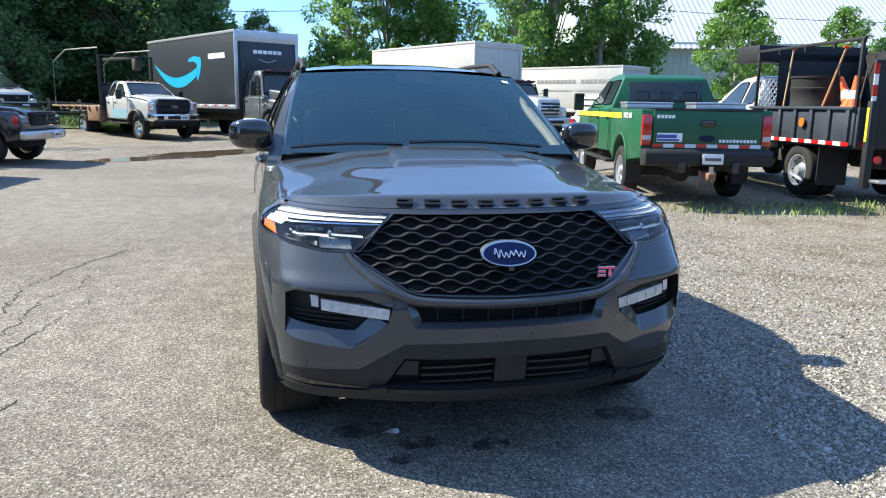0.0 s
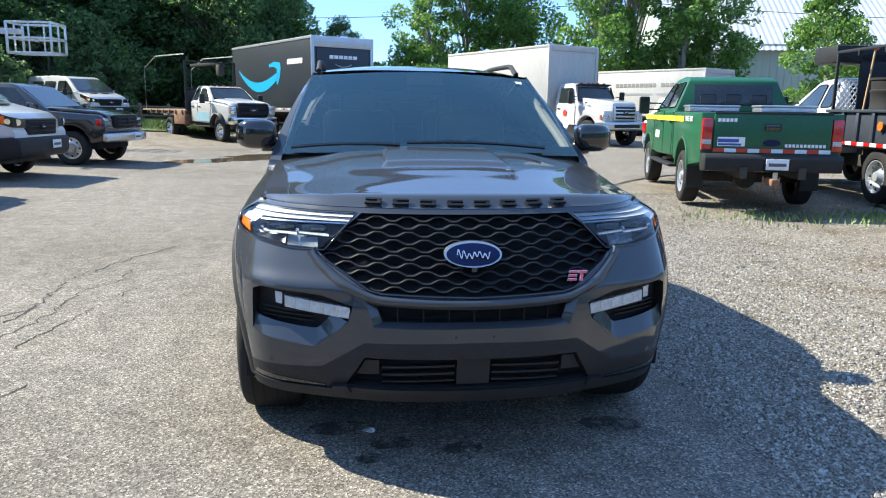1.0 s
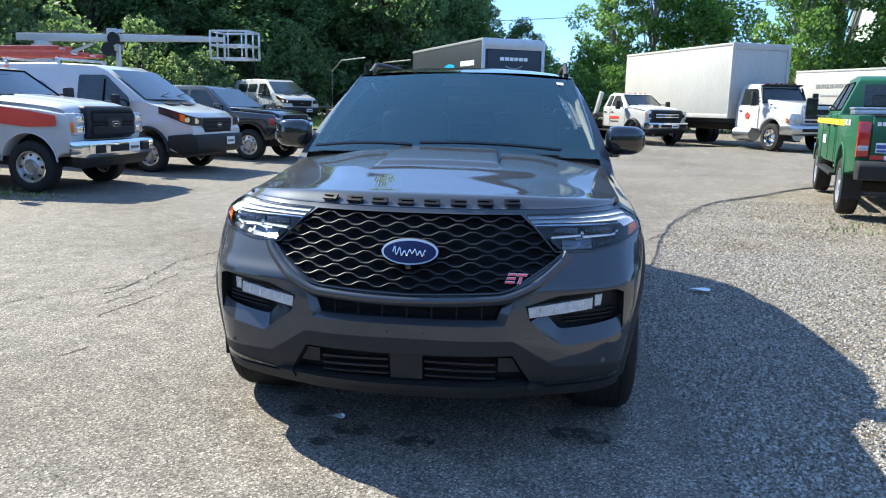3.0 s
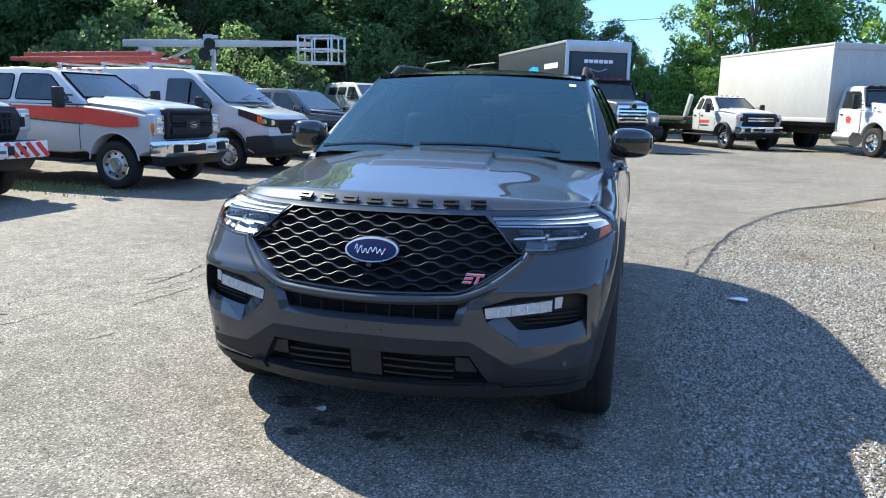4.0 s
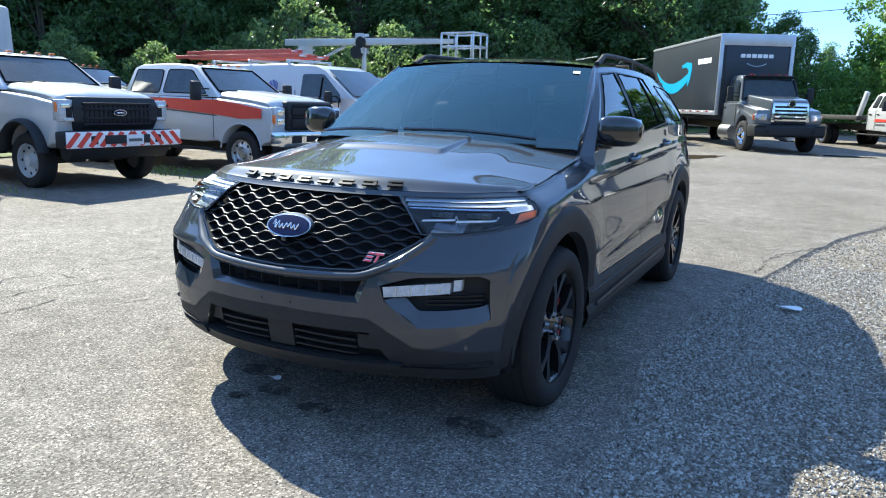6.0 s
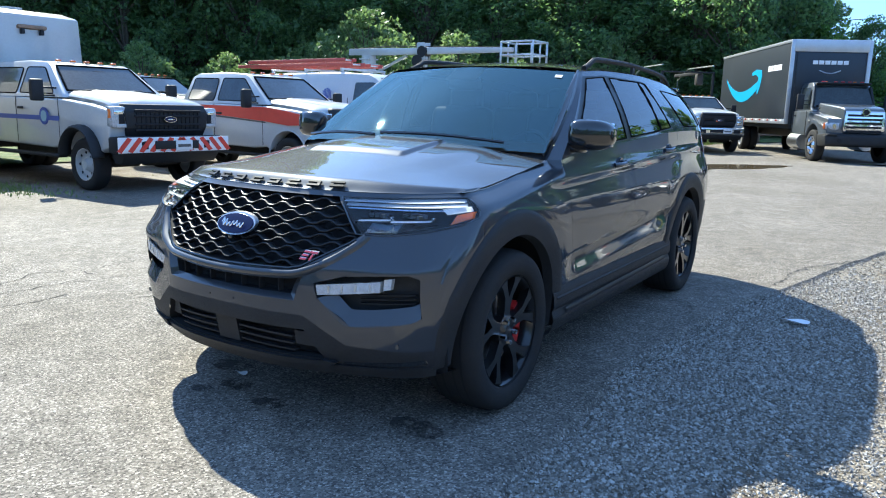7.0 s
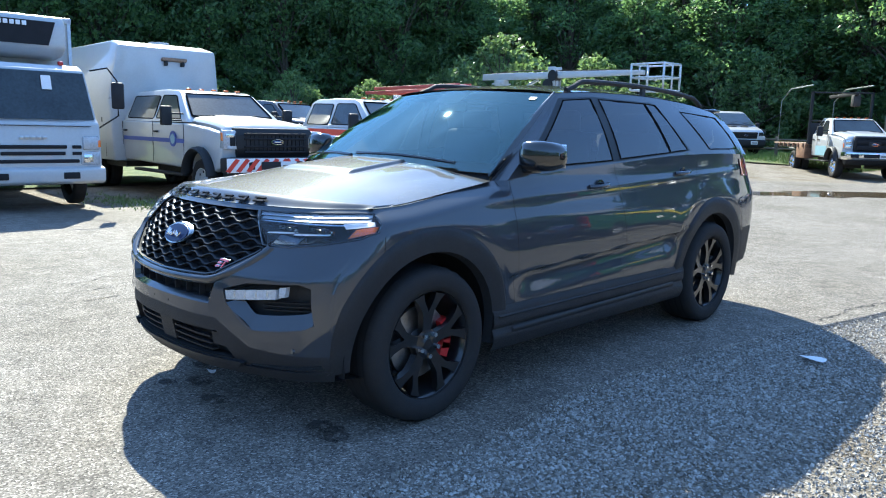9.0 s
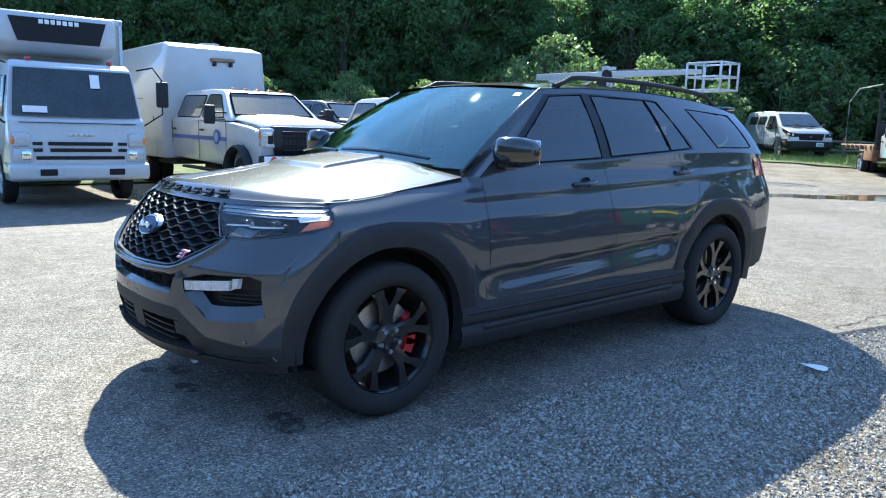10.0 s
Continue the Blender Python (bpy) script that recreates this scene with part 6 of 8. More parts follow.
part("cab_roof_shell", prism([(.50, 1.20, .93), (.60, 1.28, .88), (1.25, 1.74, .72), (1.45, 1.80, .68), (2.7, 1.80, .68), (3.0, 1.72, .72), (3.1, 1.20, .93)], .03), BLACKP, T)
for s in (1, -1):
    for poly in ([(.86, 1.26), (1.30, 1.69), (1.72, 1.70), (1.75, 1.27)], [(1.82, 1.27), (1.82, 1.70), (2.75, 1.70), (2.95, 1.28)]):
        bm = bmesh.new()
        f = bm.faces.new([bm.verts.new((s * (lerp(.93, .72, (z - 1.2) / .54) + .008), y, z)) for y, z in poly])
        bmesh.ops.recalc_face_normals(bm, faces=bm.faces[:])
        part("side_window", bm, BGLASS, T)
    part("headlight", box((s * .80, -.70, .95), (.26, .16, .20), .03), WHITELENS, T, "clear headlamp with red corner")
    part("turn_lamp", box((s * .915, -.66, .95), (.05, .14, .18), .015), REDLENS, T)
    part("front_bumper_end", box((s * .78, -.84, .62), (.40, .16, .20), .05, Matrix.Rotation(s * radians(14), 3, 'Z'), 3), SATIN, T)
    cab_mirror(T, s * .90, .72, 1.22, .18, .2, BLACKP)
    wheel(T, s * .97, 0, .385, .25)
    wheel(T, s * .97, 3.6, .385, .25)
    part("handle", box((s * .98, 1.6, 1.06), (.02, .15, .035), .008), CHROME, T)
bm = bmesh.new()
bm.faces.new([bm.verts.new(p) for p in ((-.78, .62, 1.30), (.78, .62, 1.30), (.64, 1.22, 1.735), (-.64, 1.22, 1.735))])
part("windshield", bm, BGLASS, T)
part("sunshade", box((.15, .83, 1.42), (.9, .012, .22), .004, Matrix.Rotation(radians(-53), 3, 'X')), SILVER, T)
part("front_bumper", box((0, -.86, .62), (1.2, .18, .20), .05, None, 3), SATIN, T)
part("grille_frame", box((0, -.80, .98), (1.1, .12, .30), .05), GRILLB, T, "black barred grille")
for z in (.90, .98, 1.06):
    part("grille_bar", box((0, -.87, z), (1.0, .03, .03), .01), CLAD, T)
part("emblem", cyl((0, -.87, .98), (0, -.90, .98), .06, n=20), CHROME, T)
num_plate(T, .30, -.96, .62)
part("floor_pan", box((0, 2.0, .5), (1.5, 5.0, .3)), DARK, T)

# cab-over box truck with refrigeration unit
T = thing("refrigerated_box_truck", "white cab-over box truck with front refrigeration unit", "truck", at_ground(-10.1, 1.3, -2))
part("cab", prism([(-1.10, .50, .98), (-1.14, .62, 1.0), (-1.14, .80, 1.0), (-1.10, 1.36, 1.0), (-1.0, 1.44, .99), (-.80, 2.18, .90), (-.66, 2.27, .86), (.40, 2.27, .88), (.46, 2.15, .92), (.48, .75, 1.0), (.52, .5, 1.0)] + [(y, z, 1.0) for y, z in arc(0, .42, .45, 8, 172, 10)] + [(-.5, .5, 1.0)], .035, 3), WHITE, T, "flat-fronted white cab")
bm = bmesh.new()
bm.faces.new([bm.verts.new(p) for p in ((-.93, -1.03, 1.42), (.93, -1.03, 1.42), (.85, -.83, 2.15), (-.85, -.83, 2.15))])
bmesh.ops.subdivide_edges(bm, edges=bm.edges[:], cuts=6, use_grid_fill=True)
for v in bm.verts:
    v.co.y -= .03 + .03 * (1 - (v.co.x / .93) ** 2)
part("windshield", bm, BGLASS, T)
part("windshield_notice", box((-.62, -1.09, 1.52), (.34, .008, .10), 0, Matrix.Rotation(radians(-15), 3, 'X')), WHITEDECAL, T)
part("windshield_tag", box((.28, -.96, 1.98), (.14, .008, .22), 0, Matrix.Rotation(radians(-15), 3, 'X')), WHITEDECAL, T)
for s in (1, -1):
    part("side_window", box((s * .955, -.25, 1.72), (.04, .85, .62), .03, Matrix.Rotation(radians(-s * 6), 3, 'Y')), BGLASS, T)
    h = part("headlight", box((s * .82, -1.12, .82), (.30, .08, .22), .03), WHITELENS, T)
    part("headlight_upper", box((s * .84, -1.13, 1.06), (.26, .07, .22), .03), WHITELENS, T)
    part("reflector", box((s * .78, -1.165, .82), (.14, .02, .14), .02), CHROME, h)
    part("turn_lamp", box((s * .955, -1.135, 1.05), (.05, .07, .12), .015), AMBER, T)
    part("bumper_cutout", box((s * .50, -1.24, .56), (.24, .03, .10), .01), GRILLB, T)
    bm = bmesh.new()
    tube(bm, [(s * .95, -.9, 2.2), (s * 1.15, -1.1, 2.25), (s * 1.28, -1.15, 2.05), (s * 1.28, -1.15, 1.5), (s * 1.02, -1.0, 1.3)], .014, 6)
    part("mirror_arm", bm, CLAD, T)
    part("door_mirror", box((s * 1.28, -1.16, 1.82), (.20, .07, .42), .03), CLAD, T)
    part("roof_lamp", box((s * .6, -.62, 2.30), (.08, .08, .07), .02), REDLENS, T)
    part("door_seam", box((s * 1.003, .40, 1.3), (.006, .012, 1.4)), DARK, T)
    part("handle", box((s * 1.01, .28, 1.25), (.03, .12, .05), .01), CLAD, T)
    wheel(T, s * 1.0, 0, .40, .22, kind="deep", rim=WHITE)
    wheel(T, s * 1.08, 3.9, .40, .22, True, kind="deep", rim=WHITE)
part("front_bumper", prism([(-1.16, .42, 1.0), (-1.24, .46, 1.02), (-1.24, .66, 1.02), (-1.14, .70, 1.02), (-.7, .70, 1.03), (-.7, .42, 1.02)], .025), WHITE, T)
for z, w in ((1.00, .95), (.90, .90), (.78, 1.30)):
    part("grille_slot", box((0, -1.146, z), (w, .02, .055), .012), GRILLB, T)
for s in (1, -1):
    for z in (1.0, .9):
        part("grille_slot", box((s * .62, -1.146, z), (.14, .02, .05), .01), GRILLB, T)
for i in range(5):
    part("lettering_bar", box((-.16 + .08 * i, -1.146, 1.14), (.06, .012, .05), .004), SATIN, T)
part("panel_seam", box((0, -1.125, 1.32), (1.7, .02, .010), 0, Matrix.Rotation(radians(-4), 3, 'X')), DARK, T)
bx = part("cargo_box", box((0, 3.75, 2.0), (2.36, 6.1, 2.35), .03), BOXWHITE, T, "white insulated cargo box")
part("box_trim", box((0, .70, 3.12), (2.40, .05, .10), .01), SILVER, bx)
part("box_trim", box((1.16, .70, 2.0), (.06, .05, 2.3), .01), SILVER, bx)
part("box_trim", box((-1.16, .70, 2.0), (.06, .05, 2.3), .01), SILVER, bx)
ru = part("refrigeration_unit", prism([(.68, 2.42, .90), (.20, 2.46, .90), (.02, 2.60, .92), (.02, 2.95, .92), (.10, 3.10, .90), (.68, 3.12, .90)], .05, 3), WHITE, T, "white refrigeration unit with black front grille")
bm = bmesh.new()
bm.faces.new([bm.verts.new(p) for p in ((-.62, .006, 2.62), (.62, .006, 2.62), (.74, .006, 3.00), (-.74, .006, 3.00))])
o = bmesh.ops.extrude_face_region(bm, geom=bm.faces[:])
bmesh.ops.translate(bm, verts=[v for v in o["geom"] if isinstance(v, bmesh.types.BMVert)], vec=(0, -.02, 0))
bmesh.ops.recalc_face_normals(bm, faces=bm.faces[:])
part("unit_grille", bm, GRILLB, ru)
for i in range(7):
    part("lettering_bar", box((-.27 + .09 * i, -.02, 2.945), (.065, .012, .07), .004), WHITEDECAL, ru)
part("chassis", box((0, 3.4, .62), (.9, 6.6, .24), .02), CHASSIS, T)


# conventional truck nose shared by the two large box trucks
def big_nose(T, paint, roof_z=2.45, grille="bright", width=1.16):
    w = width
    low = [(-.80, .72, w - .12), (-.86, 1.0, w - .1), (-.84, 1.35, w - .14), (.55, 1.55, w - .06), (2.05, 1.58, w - .05), (2.05, .80, w - .04), (.65, .78, w - .04)]
    low += [(y, z, w) for y, z in arc(0, .58, .58, 10, 170, 12)] + [(-.62, .72, w - .06)]
    part("lower_body", prism(low, .05, 3), paint, T)
    part("hood", prism([(-.90, 1.0, .62), (-.90, 1.62, .58), (-.78, 1.70, .60), (.72, 1.86, .82), (.72, 1.4, .9)], .06, 3), paint, T)
    part("cab_roof_shell", prism([(.55, 1.55, 1.02), (.70, 1.68, 1.0), (1.02, roof_z - .10, .90), (1.2, roof_z, .84), (1.95, roof_z, .84), (2.05, roof_z - .1, .9), (2.06, 1.55, 1.06)], .05, 3), paint, T)
    bm = bmesh.new()
    bm.faces.new([bm.verts.new(p) for p in ((-.94, .66, 1.72), (.94, .66, 1.72), (.84, .985, roof_z - .14), (-.84, .985, roof_z - .14))])
    bmesh.ops.subdivide_edges(bm, edges=bm.edges[:], cuts=5, use_grid_fill=True)
    for v in bm.verts:
        v.co.y -= .01 + .05 * (1 - (v.co.x / .94) ** 2)
    part("windshield", bm, BGLASS, T)
    for s in (1, -1):
        bm = bmesh.new()
        bm.faces.new([bm.verts.new((s * (lerp(1.045, .905, (z - 1.55) / (roof_z - 1.65)) + .012), y, z)) for y, z in ((.85, 1.66), (1.08, roof_z - .18), (1.80, roof_z - .18), (1.84, 1.64))])
        part("side_window", bm, BGLASS, T)
        part("door_seam", box((s * (w - .04), .74, 1.2), (.012, .012, .76)), DARK, T)
        part("door_seam", box((s * (w - .04), 1.92, 1.2), (.012, .012, .76)), DARK, T)
        part("handle", box((s * (w - .03), 1.75, 1.42), (.03, .14, .04), .01), CLAD, T)
        h = part("headlight", box((s * (w - .28), -.80, 1.12), (.40, .16, .24), .06, Matrix.Rotation(s * radians(12), 3, 'Z')), WHITELENS, T)
        part("reflector", cyl((s * (w - .34), -.885, 1.12), (s * (w - .34), -.90, 1.12), .08, n=16), CHROME, h)
        part("turn_lamp", box((s * (w - .10), -.72, 1.12), (.10, .14, .18), .03, Matrix.Rotation(s * radians(25), 3, 'Z')), AMBER, h)
        cab_mirror(T, s * 1.06, .72, 1.80, .50, .22)
        part("fuel_tank", cyl((s * .98, 1.0, .58), (s * .98, 1.95, .58), .27, n=22), SATIN, T)
        part("step", box((s * 1.05, 1.4, .30), (.25, .7, .04), .01), CHASSIS, T)
        wheel(T, s * w, 0, .50, .28, kind="deep", rim=CHROME)
        part("roof_lamp", box((s * .45, 1.18, roof_z + .02), (.10, .06, .04), .015), AMBER, T)
    part("sun_visor", box((0, .93, roof_z - .055), (1.70, .22, .05), .02, Matrix.Rotation(radians(-14), 3, 'X')), CLAD, T)
    for x in (-.6, -.22, 0, .22, .6):
        part("visor_lamp", box((x, .98, roof_z + .01), (.12, .06, .045), .015), REDLENS, T)
    for s in (1, -1):
        part("windshield_pillar", box((s * .905, .80, (1.70 + roof_z - .12) / 2), (.07, .05, roof_z - 1.80), .015, Matrix.Rotation(radians(-20), 3, 'X') @ Matrix.Rotation(radians(-s * 7), 3, 'Y')), CLAD, T)
        part("hood_latch", box((s * .88, .35, 1.66), (.03, .10, .05), .01), CLAD, T)
    part("windshield_divider", box((.0, .65, 1.74), (1.75, .05, .05), .01), SEAL, T)
    part("wiper", box((-.40, .66, 1.80), (.62, .02, .018), .004, Matrix.Rotation(radians(-8), 3, 'Y')), SEAL, T)
    part("wiper", box((.38, .66, 1.80), (.62, .02, .018), .004, Matrix.Rotation(radians(-8), 3, 'Y')), SEAL, T)
    part("chassis", box((0, 3.6, .80), (.9, 8.4, .28), .02), CHASSIS, T)
    part("inner_fender", box((0, .2, 1.05), (1.7, 1.9, .6)), DARK, T)


def cargo_box(T, y0, y1, zb, zt, w, panel, trim, label):
    b = part("cargo_box", box((0, (y0 + y1) / 2, (zb + zt) / 2), (2 * w, y1 - y0, zt - zb), .02), panel, T, label)
    for s in (1, -1):
        part("corner_post", box((s * (w - .03), y0 - .012, (zb + zt) / 2), (.14, .05, zt - zb), .015), trim, b)
        part("top_rail", box((s * (w + .004), (y0 + y1) / 2, zt - .05), (.03, y1 - y0, .10), .008), trim, b)
        part("bottom_rail", box((s * (w + .004), (y0 + y1) / 2, zb + .08), (.03, y1 - y0, .16), .008), trim, b)
    part("header_rail", box((0, y0 - .012, zt - .12), (2 * w - .2, .05, .24), .02), trim, b)
    part("box_floor_beam", box((0, (y0 + y1) / 2, zb - .08), (2 * w - .3, y1 - y0, .14)), CHASSIS, b)
    return b


T = thing("delivery_box_truck", "grey conventional box truck with blue arrow on charcoal box", "truck", at_ground(.45, 24.1, -63))
big_nose(T, GREYCAB, 2.52)
part("grille_frame", prism([(-.90, .90, .56), (-.95, 1.0, .62), (-.94, 1.58, .58), (-.8, 1.62, .56), (-.8, .90, .56)], .03), CHROME, T, "bright barred grille")
for z in (.98, 1.10, 1.22, 1.34, 1.46):
    part("grille_slot", box((0, -.955, z), (1.02, .03, .060), .01), GRILLB, T)
part("emblem", cyl((0, -.96, 1.56), (0, -1.0, 1.56), .12, n=24), CHROME, T)
part("emblem_field", cyl((0, -.99, 1.56), (0, -1.006, 1.56), .085, n=24), GRILLB, T)
part("front_bumper", prism([(-.95, .50, 1.10), (-1.06, .55, 1.14), (-1.06, .84, 1.14), (-.95, .90, 1.16), (-.5, .86, 1.20), (-.5, .50, 1.16)], .04), CLAD, T, "black steel front bumper")
for s in (1, -1):
    part("bumper_step", box((s * .95, -1.05, .86), (.30, .10, .04), .012), CLAD, T)
for s in (1, -1):
    part("fog_recess", cyl((s * .72, -1.05, .68), (s * .72, -1.075, .68), .07, n=16), GRILLB, T)
b = cargo_box(T, 2.2, 11.0, 1.12, 3.98, 1.29, GREYBOX, SILVER, "charcoal cargo box with silver rails")
part("front_panel", box((0, 2.17, 2.80), (2.2, .03, 1.5), .005), GREYBOX, b)
part("header_cap", box((0, 2.175, 3.77), (2.44, .05, .40), .02), SILVER, b, "broad silver header over the cab")
for s in (1, -1):
    bars(b, [(3.05 + .30 * i, 3.31 + .30 * i, 3.10) for i in range(5)], s * 1.298, .20, WHITEDECAL)
    # curved arrow
    bm = bmesh.new()
    n = 28
    A, B = [], []
    for i in range(n + 1):
        t = i / n
        y = lerp(5.55, 10.1, t)
        zc = 3.0 - .86 * math.sin(math.pi * (.04 + .80 * (1 - t) ** .9))
        th = .40 * math.sin(math.pi * min(1, .05 + .72 * (1 - t))) + .02
        A.append(bm.verts.new((s * 1.299, y, zc + th / 2)))
        B.append(bm.verts.new((s * 1.299, y, zc - th / 2)))
    for i in range(n):
        bm.faces.new((A[i], A[i + 1], B[i + 1], B[i]))
    o = bmesh.ops.extrude_face_region(bm, geom=bm.faces[:])
    bmesh.ops.translate(bm, verts=[v for v in o["geom"] if isinstance(v, bmesh.types.BMVert)], vec=(s * .004, 0, 0))
    part("blue_arrow", bm, SMILE, b, "light blue curved arrow")
    part("blue_arrow_tip", slab([(6.45, 3.06), (5.9, 3.16), (5.25, 3.10), (5.18, 2.9), (5.32, 2.5), (5.55, 2.2), (5.66, 2.26), (5.60, 2.85), (5.95, 2.96), (6.42, 2.94)], 'x', s * 1.297, s * .006), SMILE, b)
    for i in range(16):
        part("reflector_dash", box((s * 1.312, 2.6 + .46 * i, 1.24), (.006, .20, .05)), REDLENS if i % 2 else WHITEDECAL, b)
for i in range(6):
    part("lettering_bar", box((-.50 + .20 * i, 2.15, 3.22), (.165, .012, .13), .004), WHITEDECAL, b)
bm = bmesh.new()
tube(bm, [(-.35 + .07 * i, 2.148, 2.96 - .10 * math.sin(math.pi * i / 10)) for i in range(11)], .018, 6)
part("small_arrow", bm, SILVER, b)
for s in (1, -1):
    wheel(T, s * 1.22, 7.6, .50, .28, True, kind="deep", rim=WHITE)

T = thing("moving_box_truck", "white conventional truck with long weathered white box", "truck", at_ground(9.85, 25.2, -67))
big_nose(T, WHITE, 2.42, width=1.13)
part("grille_frame", prism([(-.90, .95, .55), (-.95, 1.05, .58), (-.94, 1.52, .56), (-.8, 1.56, .55), (-.8, .95, .5)], .03), SATIN, T)
for z in (1.08, 1.22, 1.36, 1.48):
    part("grille_slot", box((0, -.955, z), (.98, .03, .07), .01), GRILLB, T)
oval_plate(T, -.99, 1.30, .13)
part("front_bumper", prism([(-.98, .60, 1.05), (-1.08, .64, 1.10), (-1.08, .92, 1.10), (-.98, .96, 1.12), (-.5, .92, 1.16), (-.5, .60, 1.14)], .04), SATIN, T)
part("bumper_vent", box((0, -1.09, .78), (1.3, .02, .12), .01), GRILLB, T)
for s in (1, -1):
    part("door_emblem", cyl((s * 1.085, 1.35, 1.25), (s * 1.10, 1.35, 1.25), .14, n=5), REDDECAL, T)
    wheel(T, s * 1.22, 6.6, .50, .28, True, kind="deep", rim=WHITE)
cargo_box(T, 2.25, 10.3, 1.12, 3.98, 1.29, BOXWHITE, BOXWHITE, "long weathered white cargo box")

FADED = mat("faded grey lettering", (0.24, 0.24, 0.23), 0.55, var=0.2, vscale=8)
T = thing("closet_box_truck", "white box truck with dark lettering bars", "truck", at_ground(19.2, 30.5, -60))
cargo_box(T, 2.2, 9.0, 1.05, 3.45, 1.25, BOXWHITE, BOXWHITE, "white cargo box with rust marks")
big_nose(T, WHITE, 2.4)
for s in (1, -1):
    bars(T, [(2.9 + .27 * i, 3.11 + .27 * i, 2.66) for i in range(18) if i != 7], s * 1.262, .19, FADED)
    bars(T, [(3.3, 5.0, 2.2), (5.3, 7.4, 2.2)], s * 1.262, .09, SILVER)
    wheel(T, s * 1.2, 6.5, .48, .28, True, kind="deep", rim=WHITE)

# flatbed with timber deck
T = thing("flatbed_truck", "white flatbed truck with timber deck and steel frame", "truck", at_ground(-4.35, 26.0, -54))
pickup_cab(T, WHITE, end=2.35, style="old", lift=.10, split=[], flare=True)
for s in (1, -1):
    part("teal_panel", box((s * .995, 1.3, .90), (.006, 1.1, .34)), TEALDECAL, T, "pale teal lower door panel")
    wheel(T, s * .99, 0, .42, .25, kind="deep", rim=CHROME)
    wheel(T, s * 1.12, 4.1, .42, .25, True, kind="deep", rim=CHROME)
    part("tool_box", box((s * .98, 3.05, .85), (.35, 1.0, .55), .03), RUSTY if s < 0 else CHASSIS, T)
    bm = bmesh.new()
    tube(bm, [(s * 1.05, 6.5, 1.15), (s * 1.05, 6.5, 2.85), (s * 1.05, 5.3, 3.3), (s * 1.05, 2.6, 3.3)], .026, 8)
    part("frame_post", bm, STEEL, T)
    bm = bmesh.new()
    tube(bm, [(s * 1.05, 2.55, 1.1), (s * 1.05, 2.55, 3.05)], .06, 8)
    part("headboard_post", bm, CLAD, T)
for i in range(9):
    part("plank", box((-1.02 + .255 * i, 4.6, 1.12), (.235, 4.2, .06), .01), TIMBER, T)
part("deck_beam", box((0, 4.3, 1.02), (2.2, 3.5, .12), .01), CHASSIS, T)
for i in range(6):
    part("stake_pocket", box((-1.16, 2.75 + .6 * i, 1.06), (.08, .10, .14), .01), RUSTY, T)
part("headboard", box((0, 2.5, 1.50), (2.1, .06, .8), .01), CLAD, T)
for z in (1.98, 3.02):
    part("headboard_bar", box((0, 2.5, z), (2.1, .05, .05), .01), CLAD, T)
part("crane_arm", box((.5, 3.9, 3.0), (.12, 2.8, .12), .02), CLAD, T)
part("crane_head", box((.55, 2.75, 2.75), (.28, .3, .45), .06), CHASSIS, T)
part("chassis_rail", box((0, 3.8, .72), (.9, 4.2, .22)), CHASSIS, T)

# white tow truck
T = thing("tow_truck", "white single-cab tow truck with red door lettering", "truck", at_ground(5.2, 27.9, -62))
pickup_cab(T, WHITE, end=2.30, style="wide", lift=.08, split=[])
for z in (1.02, 1.12):
    part("grille_chrome", box((0, -.835, z + .08), (1.1, .02, .05), .01), CHROME, T)
for s in (1, -1):
    bars(T, [(1.05, 1.75, 1.05)], s * .997, .10, REDDECAL)
    bars(T, [(1.1, 1.7, .90)], s * .997, .05, GREYDECAL)
    wheel(T, s * .99, 0, .42, .25, kind="deep", rim=CHROME)
    wheel(T, s * 1.12, 5.2, .42, .25, True, kind="deep", rim=CHROME)
    part("bed_pillar", box((s * .95, 2.75, 1.55), (.14, .18, 1.2), .02, Matrix.Rotation(radians(24), 3, 'X')), WHITE, T)
part("carrier_bed", box((0, 5.2, 1.12), (2.4, 5.2, .16), .02), CHASSIS, T)
part("chassis_rail", box((0, 4.2, .75), (.9, 5.0, .24)), CHASSIS, T)

# bucket truck behind the vans
T = thing("bucket_truck", "white bucket truck with long folded aerial boom", "truck", at_ground(-11.5, 21.3, -4))
pickup_cab(T, WHITE, end=2.4, style="old", lift=.10, split=[])
for s in (1, -1):
    wheel(T, s * .99, 0, .42, .25)
    wheel(T, s * 1.12, 4.2, .42, .25, True)
part("service_body", box((0, 4.5, 1.15), (2.3, 4.0, .9), .04), WHITE, T)
part("turret", cyl((0, 5.6, 1.6), (0, 5.6, 3.3), .30, n=20), WHITE, T)
part("outer_boom", prism([(2.3, 3.30, .12), (2.3, 3.48, .12), (4.2, 3.56, .13), (6.6, 3.58, .13), (6.6, 3.32, .13), (4.2, 3.28, .13)], .02), WHITE, T, "white tapered outer boom")
part("boom_lettering_bar", box((.134, 5.0, 3.44), (.006, 1.0, .11)), GREYDECAL, T)
part("lift_cylinder", cyl((0, 5.5, 2.5), (0, 3.6, 3.25), .06, n=12), STEEL, T)
for z in (2.95, 3.15):
    part("turret_bracket", box((0, 5.6, z), (.62, .50, .06), .01), WHITE, T)
part("hose_drum", cyl((-.24, 2.9, 3.02), (.24, 2.9, 3.02), .24, n=20), CLAD, T)
for s in (1, -1):
    part("boom_bracket", box((s * .17, 2.75, 3.35), (.03, .40, .75), .02), WHITE, T)
bm = bmesh.new()
